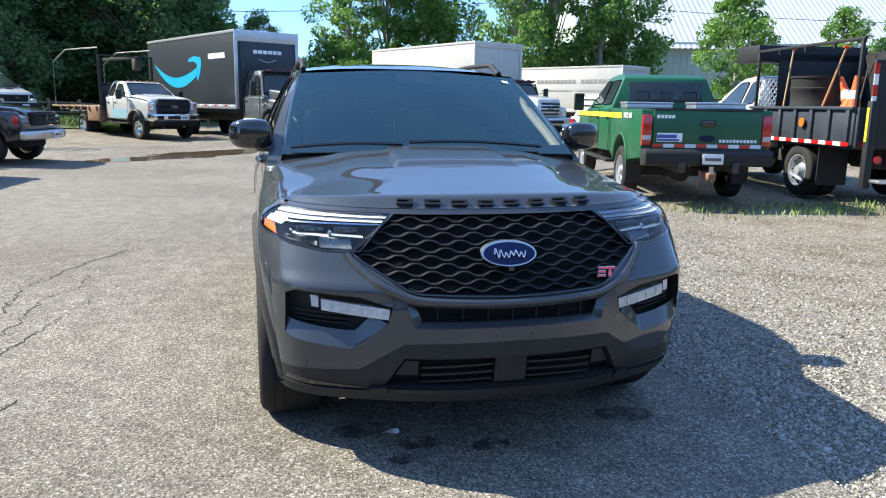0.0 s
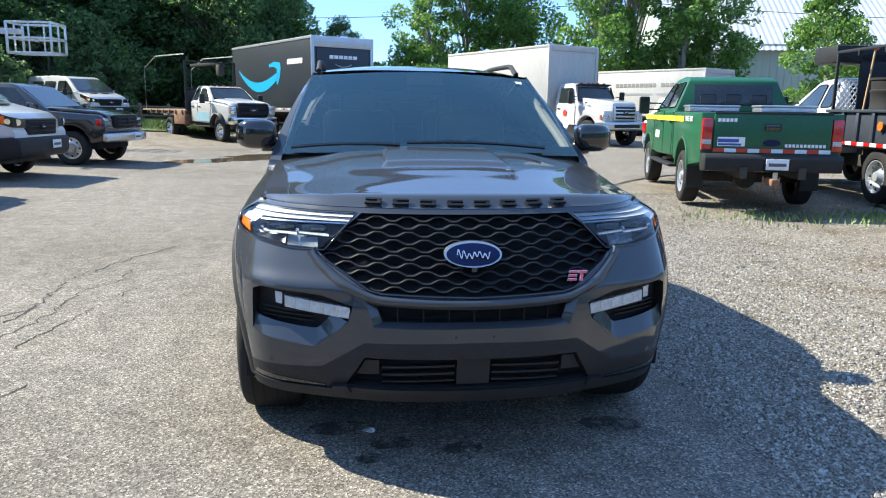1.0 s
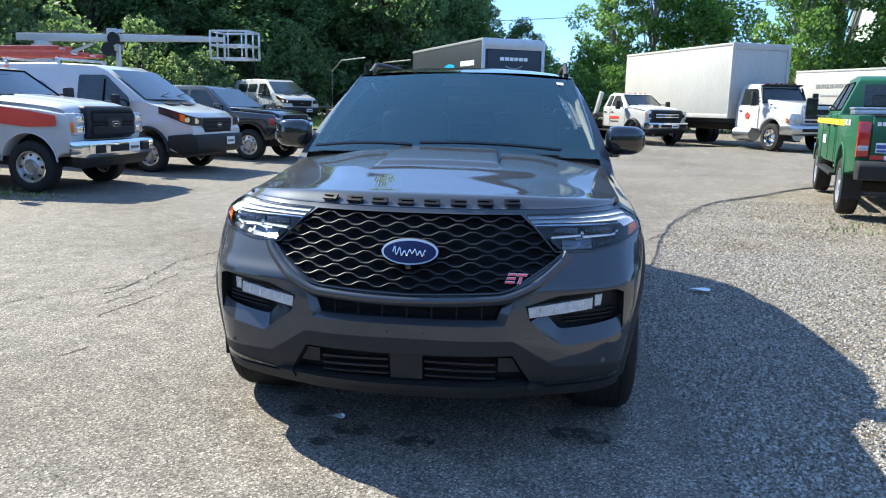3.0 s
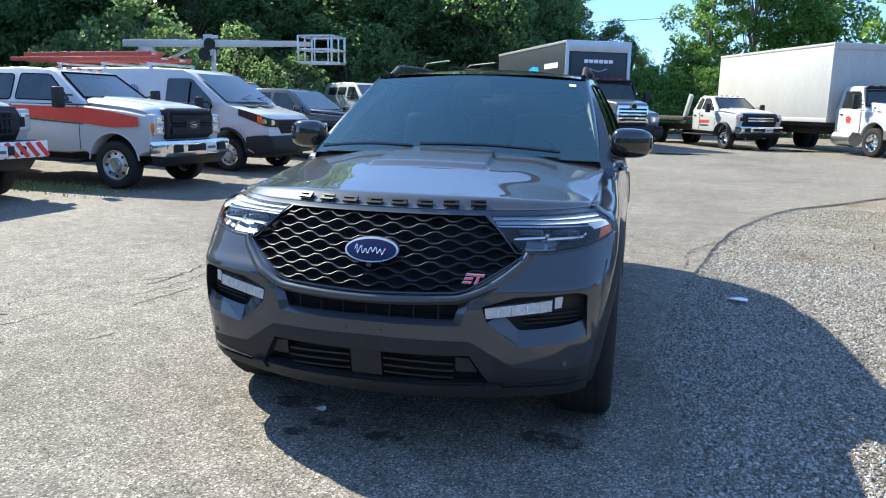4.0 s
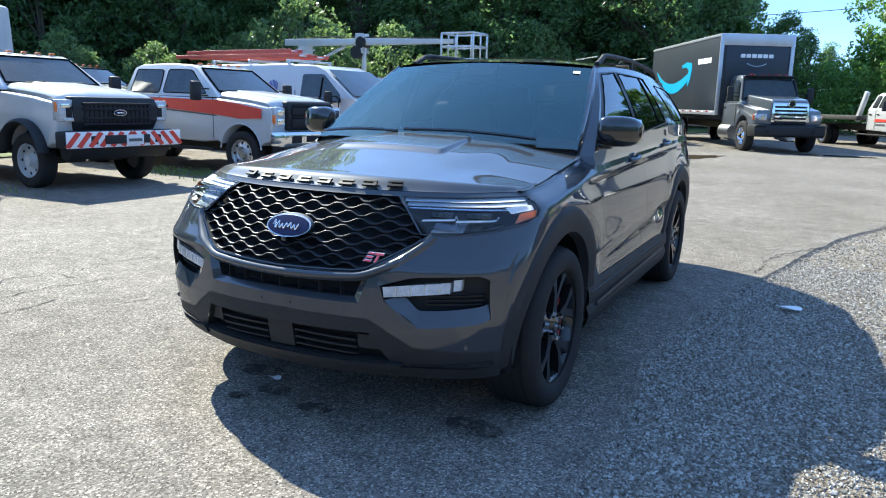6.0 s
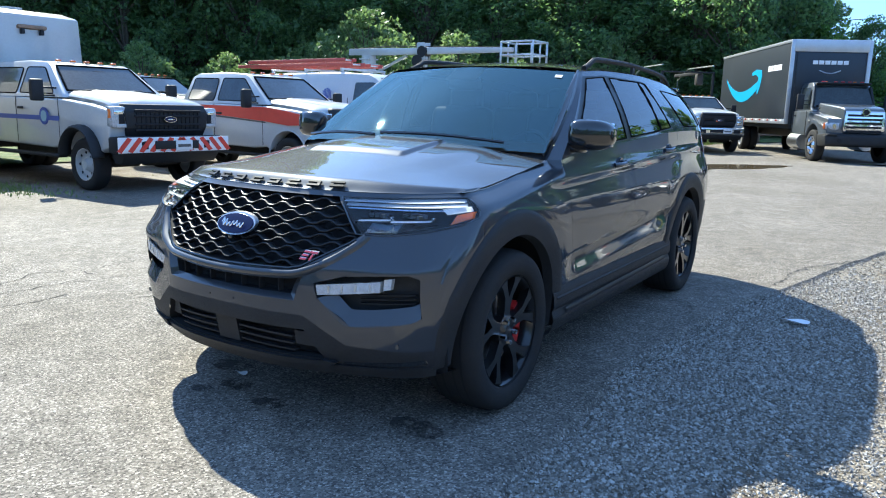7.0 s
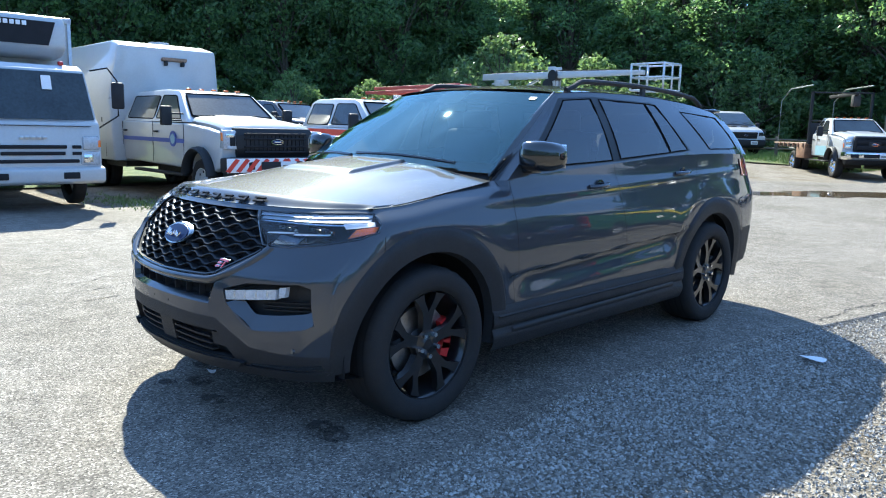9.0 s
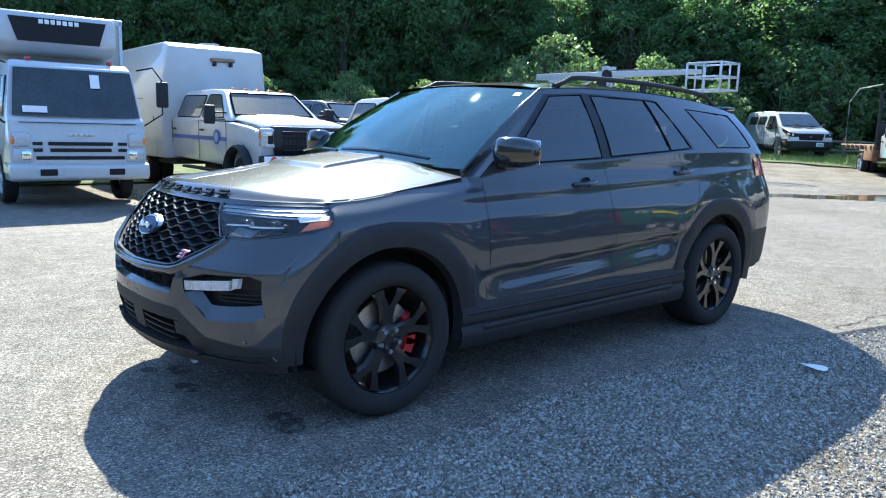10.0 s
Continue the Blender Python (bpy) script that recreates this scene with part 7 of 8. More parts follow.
tube(bm, [(.12, 6.2, 3.60), (.12, 4.5, 3.66), (.12, 3.0, 3.60), (.12, 1.2, 3.54), (.11, -.8, 3.48)], .018, 6)
part("boom_hose", bm, CLAD, T)
part("inner_boom", prism([(-1.3, 3.28, .07), (-1.3, 3.44, .07), (2.6, 3.54, .11), (3.6, 3.54, .11), (3.6, 3.28, .11), (2.6, 3.28, .11)], .015), WHITE, T)
part("knuckle", cyl((-.2, 2.7, 3.38), (.2, 2.7, 3.38), .22, n=20), CLAD, T)
part("boom_rest", box((0, 2.65, 2.7), (.14, .14, 1.5), .02), WHITE, T)
bk = part("bucket", box((0, -1.75, 3.1), (.08, .08, .08)), WHITE, T, "open aluminium work basket")
for z in (2.72, 3.15, 3.60):
    for s in (1, -1):
        part("basket_rail", box((s * .5, -1.75, z), (.05, 1.3, .06), .01), ALU, bk)
        part("basket_rail", box((0, -1.75 + s * .65, z), (1.0, .05, .06), .01), ALU, bk)
for a in (-.5, 0, .5):
    for s in (1, -1):
        part("basket_post", box((a, -1.75 + s * .65, 3.16), (.05, .05, .9), .01), ALU, bk)
        part("basket_panel", box((s * .5, -1.75 + a * 1.25, 3.16), (.03, .05, .9), .01), ALU, bk)

# green tree-care pickup, seen from behind
T = thing("green_pickup", "green pickup with yellow stripe and aluminium tool boxes", "truck", at_ground(5.9 + 3.7 * math.cos(radians(75.5)), 7.72 + 3.7 * math.sin(radians(75.5)), 75.5))
pickup_cab(T, GREEN, end=2.75, style="old", lift=.08, split=[1.78])
RX = 3.7
bed = [(2.80, .66, .97), (2.80, 1.44, .98), (5.0, 1.44, .98), (5.02, .72, .97), (RX + .56, .64, .98)] + [(y, z, .985) for y, z in arc(RX, .52, .50, 8, 172, 12)] + [(RX - .56, .64, .98), (2.9, .64, .97)]
b = part("bed", prism(bed, .02), GREEN, T)
part("bed_floor", box((0, 3.95, 1.452), (1.70, 2.0, .012)), DARK, T)
tg = part("tailgate", box((0, 5.03, 1.10), (1.62, .06, .66), .02), GREEN, T, "green tailgate with white lettering bars")
part("tailgate_handle", box((0, 5.065, 1.24), (.22, .02, .10), .02), GLOSSB, tg)
bm = cyl((0, 5.05, 1.02), (0, 5.075, 1.02), .12, n=24)
for v in bm.verts:
    v.co.z = 1.02 + (v.co.z - 1.02) * .4
part("oval_badge", bm, BLUEBADGE, tg)
for i in range(10):
    part("reflector_dash", box((-.73 + .162 * i, 5.065, .905), (.160, .008, .055)), REDDECAL if i % 2 else WHITEDECAL, tg)
part("gate_crease", box((0, 5.062, .975), (1.50, .006, .012), .002), GREEN, tg)
part("gate_lip", box((0, 5.03, 1.435), (1.62, .075, .025), .008), CLAD, tg)
for x in (-.42, 0, .42):
    part("head_restraint", box((x, 2.70, 1.66), (.26, .012, .17), .03, Matrix.Rotation(radians(13), 3, "X")), LEATHER, T)
for i in range(5):
    part("lettering_bar", box((.74 - .055 * i, 5.066, 1.335), (.042, .008, .05)), WHITEDECAL, tg)
for i in range(11):
    part("lettering_bar", box((-.20 - .052 * i, 5.066, .985), (.036, .008, .045)), WHITEDECAL, tg)
part("notice_panel", box((.56, 5.066, 1.03), (.38, .006, .13)), WHITEDECAL, tg)
part("notice_bar", box((.60, 5.071, 1.045), (.29, .006, .05)), BLUEDECAL, tg)
part("notice_bar", box((.58, 5.071, .99), (.32, .006, .03)), BLUEDECAL, tg)
for s in (1, -1):
    tl = part("tail_light", box((s * .895, 4.99, 1.13), (.15, .12, .46), .02), REDLENS, T, "tall red tail lamp")
    part("reverse_lamp", box((s * .895, 5.045, 1.02), (.12, .02, .07), .008), WHITELENS, tl)
    wheel(T, s * .99, 0, .42, .26, kind="deep", rim=SILVER)
    wheel(T, s * .99, RX, .42, .26, kind="deep", rim=SILVER)
    part("yellow_stripe", box((s * .997, 1.3, 1.33), (.006, 3.6, .09)), YELLOW, T, "yellow side stripe")
    part("yellow_stripe", box((s * .987, 3.3, 1.33), (.006, .8, .09)), YELLOW, T)
    part("door_decal", box((s * .997, 1.2, 1.02), (.006, .45, .14)), WHITEDECAL, T)
    bm = bmesh.new()
    tube(bm, [(s * .985, y, z) for y, z in arc(RX, .52, .515, 5, 175, 18)], .022, 6)
    part("arch_flare", bm, GREEN, T)
    part("mud_flap", box((s * .86, RX + .52, .45), (.26, .02, .36)), CLAD, T)
rb = part("rear_bumper", prism([(4.98, .60, .96), (5.22, .62, .94), (5.24, .80, .94), (5.20, .86, .95), (4.98, .86, .97)], .02), CLAD, T, "black rear bumper")
part("plate_recess", box((-.05, 5.24, .72), (.36, .012, .19), .004), DARK, rb)
num_plate(T, -.05, 5.252, .725, -1)
part("hitch", box((0, 5.25, .48), (.12, .35, .10), .02), RUSTY, T)
part("hitch_ball", cyl((0, 5.36, .52), (0, 5.36, .62), .035, n=12), SATIN, T)
for x in (-.1, .12):
    bm = bmesh.new()
    tube(bm, [(x, 5.22, .55), (x + .02, 5.28, .40), (x + .05, 5.26, .30), (x + .07, 5.2, .42)], .014, 6)
    part("safety_chain", bm, RUSTY, T)
part("rear_axle", box((0, RX, .42), (1.7, .16, .16), .05), CHASSIS, T)
part("differential", cyl((0, RX - .15, .42), (0, RX + .17, .42), .17, n=16), CHASSIS, T)
for x in (-.4, .4):
    part("frame_rail", box((x, 3.8, .60), (.10, 2.9, .16)), CHASSIS, T)
for x, w, name in ((.45, .78, "a"), (-.42, .80, "b")):
    t = thing("tool_box", "aluminium diamond-plate tool box in a truck bed", "tool box", at_ground(5.9 + 3.7 * math.cos(radians(75.5)), 7.72 + 3.7 * math.sin(radians(75.5)), 75.5), "tool boxes")
    part("body", box((x, 3.15 if name == "a" else 4.1, 1.475), (w, .50, .10), .01), ALU, t)
    part("lid", box((x, 3.15 if name == "a" else 4.1, 1.54), (w + .03, .53, .035), .01), ALU, t)
for s in (1, -1):
    fc = bpy.data.curves.new("decal_text", 'FONT')
    fc.body, fc.size, fc.extrude = "SINCE 1880", .115, .002
    o = new("side_text", fc)
    o.parent = T
    o.matrix_basis = Matrix.LocRotScale((s * 1.002, (4.55 if s < 0 else 3.9), 1.30), Euler((radians(90), 0, radians(90 * s))), None)
    o.data.materials.append(WHITEDECAL)

# dump truck with open mesh sides
T = thing("dump_truck", "dark dump truck with caged sides carrying cones and tools", "truck", at_ground(9.15 + 4.2 * math.cos(radians(82)), 7.35 + 4.2 * math.sin(radians(82)), 82))
pickup_cab(T, WHITE, end=2.4, style="old", lift=.12, split=[])
RA = 4.2
for s in (1, -1):
    wheel(T, s * .99, 0, .42, .25, kind="deep", rim=WHITE)
    wheel(T, s * 1.10, RA, .44, .26, True, kind="deep", rim=SILVER)
BARK_TWIG = mat("cut branch bark", (.16, .12, .085), .85, bump=.4, bscale=30, var=.3, vscale=9)
DUMP = mat("scuffed dark blue-grey steel", (0.045, 0.053, 0.068), 0.45, 0.2, bump=.1, bscale=30, var=.3, vscale=3)
Y0, Y1 = 2.55, 5.65
db = part("dump_bed", box((0, 4.1, .92), (2.2, 3.1, .10), .02), DUMP, T, "dark steel dump bed")
for s in (1, -1):
    part("bed_side", box((s * 1.10, 4.1, 1.20), (.05, 3.1, .56), .01), DUMP, db)
    for i in range(7):
        part("side_rib", box((s * 1.145, 2.65 + .48 * i, 1.20), (.05, .09, .52), .01), DUMP, db)
    part("side_lip", box((s * 1.13, 4.1, 1.49), (.10, 3.12, .05), .01), DUMP, db)
    for i in range(16):
        part("reflector_dash", box((s * 1.175, 2.66 + .193 * i, .945), (.008, .188, .06)), REDLENS if i % 2 else WHITEDECAL, db)
    part("cage_top_rail", box((s * 1.08, 4.1, 2.52), (.05, 3.1, .05), .01), CLAD, db)
    part("round_lamp", cyl((s * 1.17, 4.35, 1.25), (s * 1.185, 4.35, 1.25), .075, n=20), AMBER, db)
    for y in (Y0 + .05, Y1 - .05):
        part("cage_post", box((s * 1.08, y, 2.0), (.05, .05, 1.05), .008), CLAD, db)
for s in (1, -1):
    for y in (3.3, 4.1, 4.9):
        part("cage_post", box((s * 1.08, y, 2.48), (.045, .045, .12), .006), CLAD, db)
for i in range(9):
    bm = bmesh.new()
    for d in (1, -1):
        add_box(bm, (-1.01, 2.75 + .33 * i, 2.0), (.012, .018, 1.1), Matrix.Rotation(radians(22 * d), 3, 'X'))
    part("mesh_wire", bm, CHASSIS, db)
for i, (y, a) in enumerate(((3.2, 30), (3.6, -25), (4.3, 18), (4.9, -38))):
    part("branch", cyl((-.3, y, 1.35), (-.1 + .3 * math.sin(radians(a)), y + .3, 2.15 + .1 * i), .022, .008, 6), BARK_TWIG, db)
part("far_wall", box((-1.04, 4.1, 2.0), (.04, 3.0, 1.0), .01), CLAD, db, "tall dark far side wall")
part("front_bulkhead", box((-.2, Y0, 1.85), (1.7, .05, 1.3), .01), CLAD, db)
part("cab_shield", box((0, 2.15, 2.50), (2.2, .85, .30), .02), CLAD, db)
part("tail_panel", box((0, Y1 + .03, 1.20), (2.2, .06, .60), .01), DUMP, db)
for i in range(14):
    part("reflector_dash", box((-.98 + .15 * i, Y1 + .065, .95), (.145, .008, .07)), REDLENS if i % 2 else WHITEDECAL, db)
# diamond mesh panel beside the bulkhead
bm = bmesh.new()
for i in range(11):
    for sgn in (1, -1):
        vs = add_box(bm, (.86, Y0, 1.80), (.016, .012, 1.3), Matrix.Rotation(radians(33 * sgn), 3, 'Y'))
        for v in vs:
            v.co.x += (i - 5) * .085
for side in ((.66, -1), (1.06, 1)):
    r = bmesh.ops.bisect_plane(bm, geom=bm.verts[:] + bm.edges[:] + bm.faces[:], plane_co=(side[0], 0, 0), plane_no=(side[1], 0, 0), clear_outer=True)
for side in ((1.52, -1), (2.05, 1)):
    r = bmesh.ops.bisect_plane(bm, geom=bm.verts[:] + bm.edges[:] + bm.faces[:], plane_co=(0, 0, side[0]), plane_no=(0, 0, side[1]), clear_outer=True)
part("mesh_panel", bm, WHITEDECAL, db, "white diamond mesh panel")
for s in (1, -1):
    part("mud_flap", box((s * .85, RA + .62, .55), (.52, .02, .62)), CLAD, T)
    part("lift_arm", box((s * 1.02, Y1 + .25, .95), (.12, .12, 1.3), .02), CLAD, T)
    part("hazard_strip", box((s * 1.085, Y1 + .25, 1.25), (.01, .05, .5)), YELLOW, T)
    part("tail_lamp", cyl((s * .8, Y1 + .18, .72), (s * .8, Y1 + .2, .72), .06, n=16), REDLENS, T)
part("lift_gate", box((0, Y1 + .22, 1.55), (2.1, .06, 1.3), .02), CLAD, T, "upright steel lift gate")
for i in range(8):
    part("hazard_block", box((1.03, Y1 + .262, .95 + .16 * i), (.07, .01, .155)), REDLENS if i % 2 else WHITEDECAL, T)
part("rear_step", box((0, Y1 + .4, .42), (2.0, .28, .05), .01), ALU, T)
part("under_box", box((0, 5.1, .70), (1.0, .7, .3), .02), CHASSIS, T)
part("chassis_rail", box((0, 3.7, .72), (.9, 4.2, .28)), CHASSIS, T)
dm = at_ground(9.15 + 4.2 * math.cos(radians(82)), 7.35 + 4.2 * math.sin(radians(82)), 82)
t = thing("plastic_tub", "round black ribbed plastic tub in the dump bed", "tub", dm)
b = lathe([(.36, .0), (.375, .03), (.385, .20), (.40, .215), (.40, .245), (.39, .26), (.40, .48), (.415, .50), (.415, .53), (.40, .545), (.405, .68), (.425, .70), (.425, .735), (.39, .735), (.37, .70), (.35, .05), (.001, .04)], 40)
bmesh.ops.transform(b, matrix=pose(.60, 3.72, 1.30, 0, -90, 0), verts=b.verts[:])
part("tub_wall", b, TYRE, t)
for x, y, z, lean in ((.55, 4.75, 1.32, 0), (.35, 4.45, 1.36, 20), (.55, 4.5, 1.34, -18)):
    c = thing("traffic_cone", "orange plastic traffic cone with pale collar", "cone", dm @ pose(x, y, z, lean, lean * .5, 0), "cones in the dump bed")
    part("body", lathe([(.001, .70), (.03, .70), (.13, .03), (.14, .0)], 20), ORANGE, c).matrix_basis = pose(0, 0, 0, 0, -90, 0)
    part("foot", box((0, 0, .012), (.36, .36, .025), .006), ORANGE, c)
    part("collar", lathe([(.066, .46), (.092, .32)], 20), WHITEDECAL, c).matrix_basis = pose(0, 0, 0, 0, -90, 0)
lo = thing("brush_load", "pile of dark cut brush in the dump bed", "load", dm)
part("pile", box((-.1, 4.1, 1.12), (1.7, 2.9, .40), .12), DARK, lo)
HANDLE = mat("ash tool handle", (.42, .27, .13), .6, var=.2, vscale=10)
for x, y, ax, ay in ((.80, 3.05, 3, -7), (.75, 4.1, -22, -4)):
    s_ = thing("shovel", "long wooden-handled shovel leaning in the dump bed", "tool", dm @ pose(x, y, 1.3, ax, ay, 0), "tools in the dump bed")
    part("handle", cyl((0, 0, 0), (0, 0, 1.25), .018, n=10), HANDLE, s_)
    part("grip", box((0, 0, 1.27), (.12, .03, .04), .01), ORANGE, s_)

# vehicles partly hidden behind the others
def plain_suv(name, label, x, y, h, paint, height=1.8):
    T = thing(name, label, "car", at_ground(x, y, h))
    part("lower_body", prism([(-.85, .35, .85), (-.9, .7, .9), (-.8, 1.0, .9), (.6, 1.1, .92), (3.7, 1.12, .92), (3.75, .4, .9)], .06, 3), paint, T)
    part("cab_roof_shell", prism([(.55, 1.05, .88), (1.3, height - .1, .70), (1.6, height, .66), (3.3, height, .66), (3.65, 1.05, .88)], .05, 3), paint, T)
    part("windshield", prism([(.62, 1.14, .80), (.60, 1.16, .80), (1.24, height - .12, .64), (1.28, height - .14, .64)]), BGLASS, T)
    part("rear_window", prism([(3.62, 1.14, .74), (3.66, 1.16, .74), (3.42, height - .12, .60), (3.38, height - .14, .60)]), BGLASS, T)
    for s in (1, -1):
        part("side_window", prism([(.95, 1.14, .006), (1.45, height - .14, .006), (3.2, height - .14, .006), (3.45, 1.14, .006)]), BGLASS, T).matrix_basis = Matrix.Translation((s * .80, 0, 0)) @ Matrix.Rotation(0, 4, 'Z')
        part("headlight", box((s * .72, -.86, .82), (.28, .1, .16), .03), WHITELENS, T)
        part("tail_light", box((s * .8, 3.74, .9), (.14, .06, .3), .02), REDLENS, T)
        wheel(T, s * .92, 0, .37, .24)
        wheel(T, s * .92, 2.8, .37, .24)
    part("grille_frame", box((0, -.88, .85), (1.0, .08, .2), .02), GRILLB, T)
plain_suv("silver_wagon", "silver four-wheel-drive wagon with roof rack", 12.2, 19.5, 30, SILVER)
# dark flat trailer and pickup bed behind the left row
T = thing("dark_pickup", "dark pickup parked behind the work trucks", "truck", at_ground(-14.2, 10.6, 12))
pickup_cab(T, BLACKP, end=3.0, style="old", split=[1.75])
for s in (1, -1):
    wheel(T, s * .98, 0, .40, .25)
    wheel(T, s * .98, 3.8, .40, .25)
part("bed", box((0, 4.1, 1.0), (1.95, 2.1, .72), .03), BLACKP, T)

# ---- trees, hedge, building, wires ----
def leafmat(name, a, b, trans=.25):
    m = bpy.data.materials.new(name)
    m.use_nodes = True
    n, l = m.node_tree.nodes, m.node_tree.links
    p = n["Principled BSDF"]
    g = n.new("ShaderNodeNewGeometry")
    r = n.new("ShaderNodeValToRGB")
    r.color_ramp.elements[0].color = (*a, 1)
    r.color_ramp.elements[1].color = (*b, 1)
    l.new(g.outputs["Random Per Island"], r.inputs[0])
    l.new(r.outputs[0], p.inputs["Base Color"])
    p.inputs["Roughness"].default_value = .5
    t = n.new("ShaderNodeBsdfTranslucent")
    tint = n.new("ShaderNodeMix")
    tint.data_type, tint.blend_type = 'RGBA', 'MULTIPLY'
    tint.inputs["Factor"].default_value = 1.0
    tint.inputs["B"].default_value = (1.8, 1.85, 1.5, 1)
    l.new(r.outputs[0], tint.inputs["A"])
    l.new(tint.outputs["Result"], t.inputs["Color"])
    mx = n.new("ShaderNodeMixShader")
    mx.inputs[0].default_value = trans
    l.new(p.outputs[0], mx.inputs[1])
    l.new(t.outputs[0], mx.inputs[2])
    l.new(mx.outputs[0], n["Material Output"].inputs["Surface"])
    return m


LEAF_D = leafmat("dark woodland leaves", (.056, .106, .050), (.16, .25, .095), .55)
LEAF_M = leafmat("poplar leaves", (.06, .13, .03), (.17, .29, .06), .4)
LEAF_L = leafmat("light shrub leaves", (.075, .125, .045), (.18, .25, .10), .45)
BARK = mat("rough bark", (.10, .08, .06), .9, bump=.8, bscale=18, var=.35, vscale=5, streak=(1, 1, .25))
BARKP = mat("pale bark", (.26, .24, .21), .85, bump=.5, bscale=18, var=.35, vscale=5, streak=(1, 1, .25))


def leaves(rng, clumps, per, size):
    """Many small leaf quads in clumps: (centre, radius) each."""
    V, F = [], []
    for c, r in clumps:
        n = per
        d = rng.normal(size=(n, 3))
        d /= np.linalg.norm(d, axis=1)[:, None]
        q = np.array(c) + d * (r * rng.uniform(.45, 1.05, n) ** .6)[:, None] * np.array([1, 1, .8])
        a = rng.normal(size=(n, 3))
        a /= np.linalg.norm(a, axis=1)[:, None]
        b = np.cross(a, rng.normal(size=(n, 3)))
        b /= np.linalg.norm(b, axis=1)[:, None] + 1e-9
        s = size * rng.uniform(.6, 1.3, n)[:, None]
        k = len(V) * 4
        V.append(np.stack([q - a * s, q + b * s * .55, q + a * s, q - b * s * .55], 1))
    V = np.concatenate(V).reshape(-1, 3)
    F = np.arange(len(V)).reshape(-1, 4)
    me = bpy.data.meshes.new("crown")
    me.from_pydata(V.tolist(), [], F.tolist())
    return me


def tree(seed, h, spread, base, leaf, bark, size, per, n_clump, narrow=1.0, tuft=(.22, .42)):
    """A tapered trunk with limbs, and a crown of leaf clumps at the limb ends."""
    rng = np.random.default_rng(seed)
    T = thing("tree", "leafy green tree with uneven crown", "tree")
    bm = bmesh.new()
    bend = rng.normal(size=2) * .25
    pts = [Vector((bend[0] * (t ** 2), bend[1] * (t ** 2), h * .86 * t)) for t in [i / 6 for i in range(7)]]
    for i, (a, b) in enumerate(zip(pts, pts[1:])):
        add_cyl(bm, a, b, h * .020 * (1 - i / 7.5), h * .020 * (1 - (i + 1) / 7.5), 8, False)
    clumps = []
    for i in range(n_clump):
        t = rng.uniform(base, 1.0)
        ang = rng.uniform(0, 2 * math.pi)
        prof = math.sin(math.pi * min(1, (t - base) / (1 - base) * .78 + .2)) ** .7
        rr = spread * prof * rng.uniform(.35, 1.0) * narrow
        c = Vector((rr * math.cos(ang), rr * math.sin(ang), h * t))
        clumps.append((c, spread * rng.uniform(*tuft)))
        if i % 3 == 0:
            st = pts[min(6, int(t * 6 * .8))]
            mid = st.lerp(c, .5) + Vector((0, 0, .1 * h * .1))
            add_cyl(bm, st, mid, h * .006, h * .004, 5, False)
            add_cyl(bm, mid, c, h * .004, h * .0015, 5, False)
    part("trunk", bm, bark, T)
    me = leaves(rng, clumps, per, size)
    me.materials.append(leaf)
    o = new("crown", me)
    o.parent = T
    return T


rng = np.random.default_rng(5)
woods = [tree(11 + i, 13 + 2 * (i % 3), 3.6 + .5 * (i % 2), .06, LEAF_D, BARK, .145, 110, 140, 1.0, (.14, .36)) for i in range(4)]
pops = [tree(31 + i, 9.5 + i, 2.6, .18, LEAF_M, BARKP, .12, 150, 90, 1.0, (.16, .36)) for i in range(3)]
shrubs = [tree(51 + i, 3.5, 1.9, .03, LEAF_L, BARK, .075, 34, 110, 1.0, (.05, .19)) for i in range(3)]
def plant(src, x, y, sc=1.0, rot=0.0, label=None, group="", sz=None):
    o = copy_thing(src, pose(x, y, ground_z(x, y) - .05, 0, 0, rot))
    o.matrix_basis = pose(x, y, ground_z(x, y) - .05, 0, 0, rot) @ Matrix.Diagonal((sc, sc, sz or sc, 1))
    return tagged(o, label or "", "", group)
# dense dark wood round the far side of the lot
k = 0
for R, a0, a1, n in ((49, 98, 182, 32), (53, 96.5, 184, 32), (58, 96, 186, 30)):
    for i in range(n):
        a = radians(lerp(a0, a1, i / (n - 1)) + rng.uniform(-.5, .5))
        r = R + rng.uniform(-1.5, 1.5)
        plant(woods[k % 4], 1 + r * math.cos(a), -3 + r * math.sin(a), rng.uniform(.8, 1.1), rng.uniform(0, 360), sz={49: .70, 53: .88, 58: 1.0}[R] if radians(104) < a < radians(133) else rng.uniform(1.05, 1.32) if R > 50 and a > radians(105) else None, label="tall dark green woodland tree in dense row", group="woodland trees")
        k += 1
# lighter saplings at the wood's foot
for a, r, sc in ((120, 46, 1.6), (124, 44, 1.5), (126.5, 43, 1.9), (128.5, 44, 1.7), (131, 45, 1.4), (112, 45, 1.5), (109, 45, 1.5), (137, 45, 1.2), (143, 44, 1.3), (150, 45, 1.2), (115.5, 40, 1.0), (118, 38, .9)):
    if a > 119:
        r, sc = r * .80, sc * .82
    plant(shrubs[int(a * 2) % 3], 1 + r * math.cos(radians(a)), -3 + r * math.sin(radians(a)), sc, a * 40, "light green sapling below the woods", "saplings")
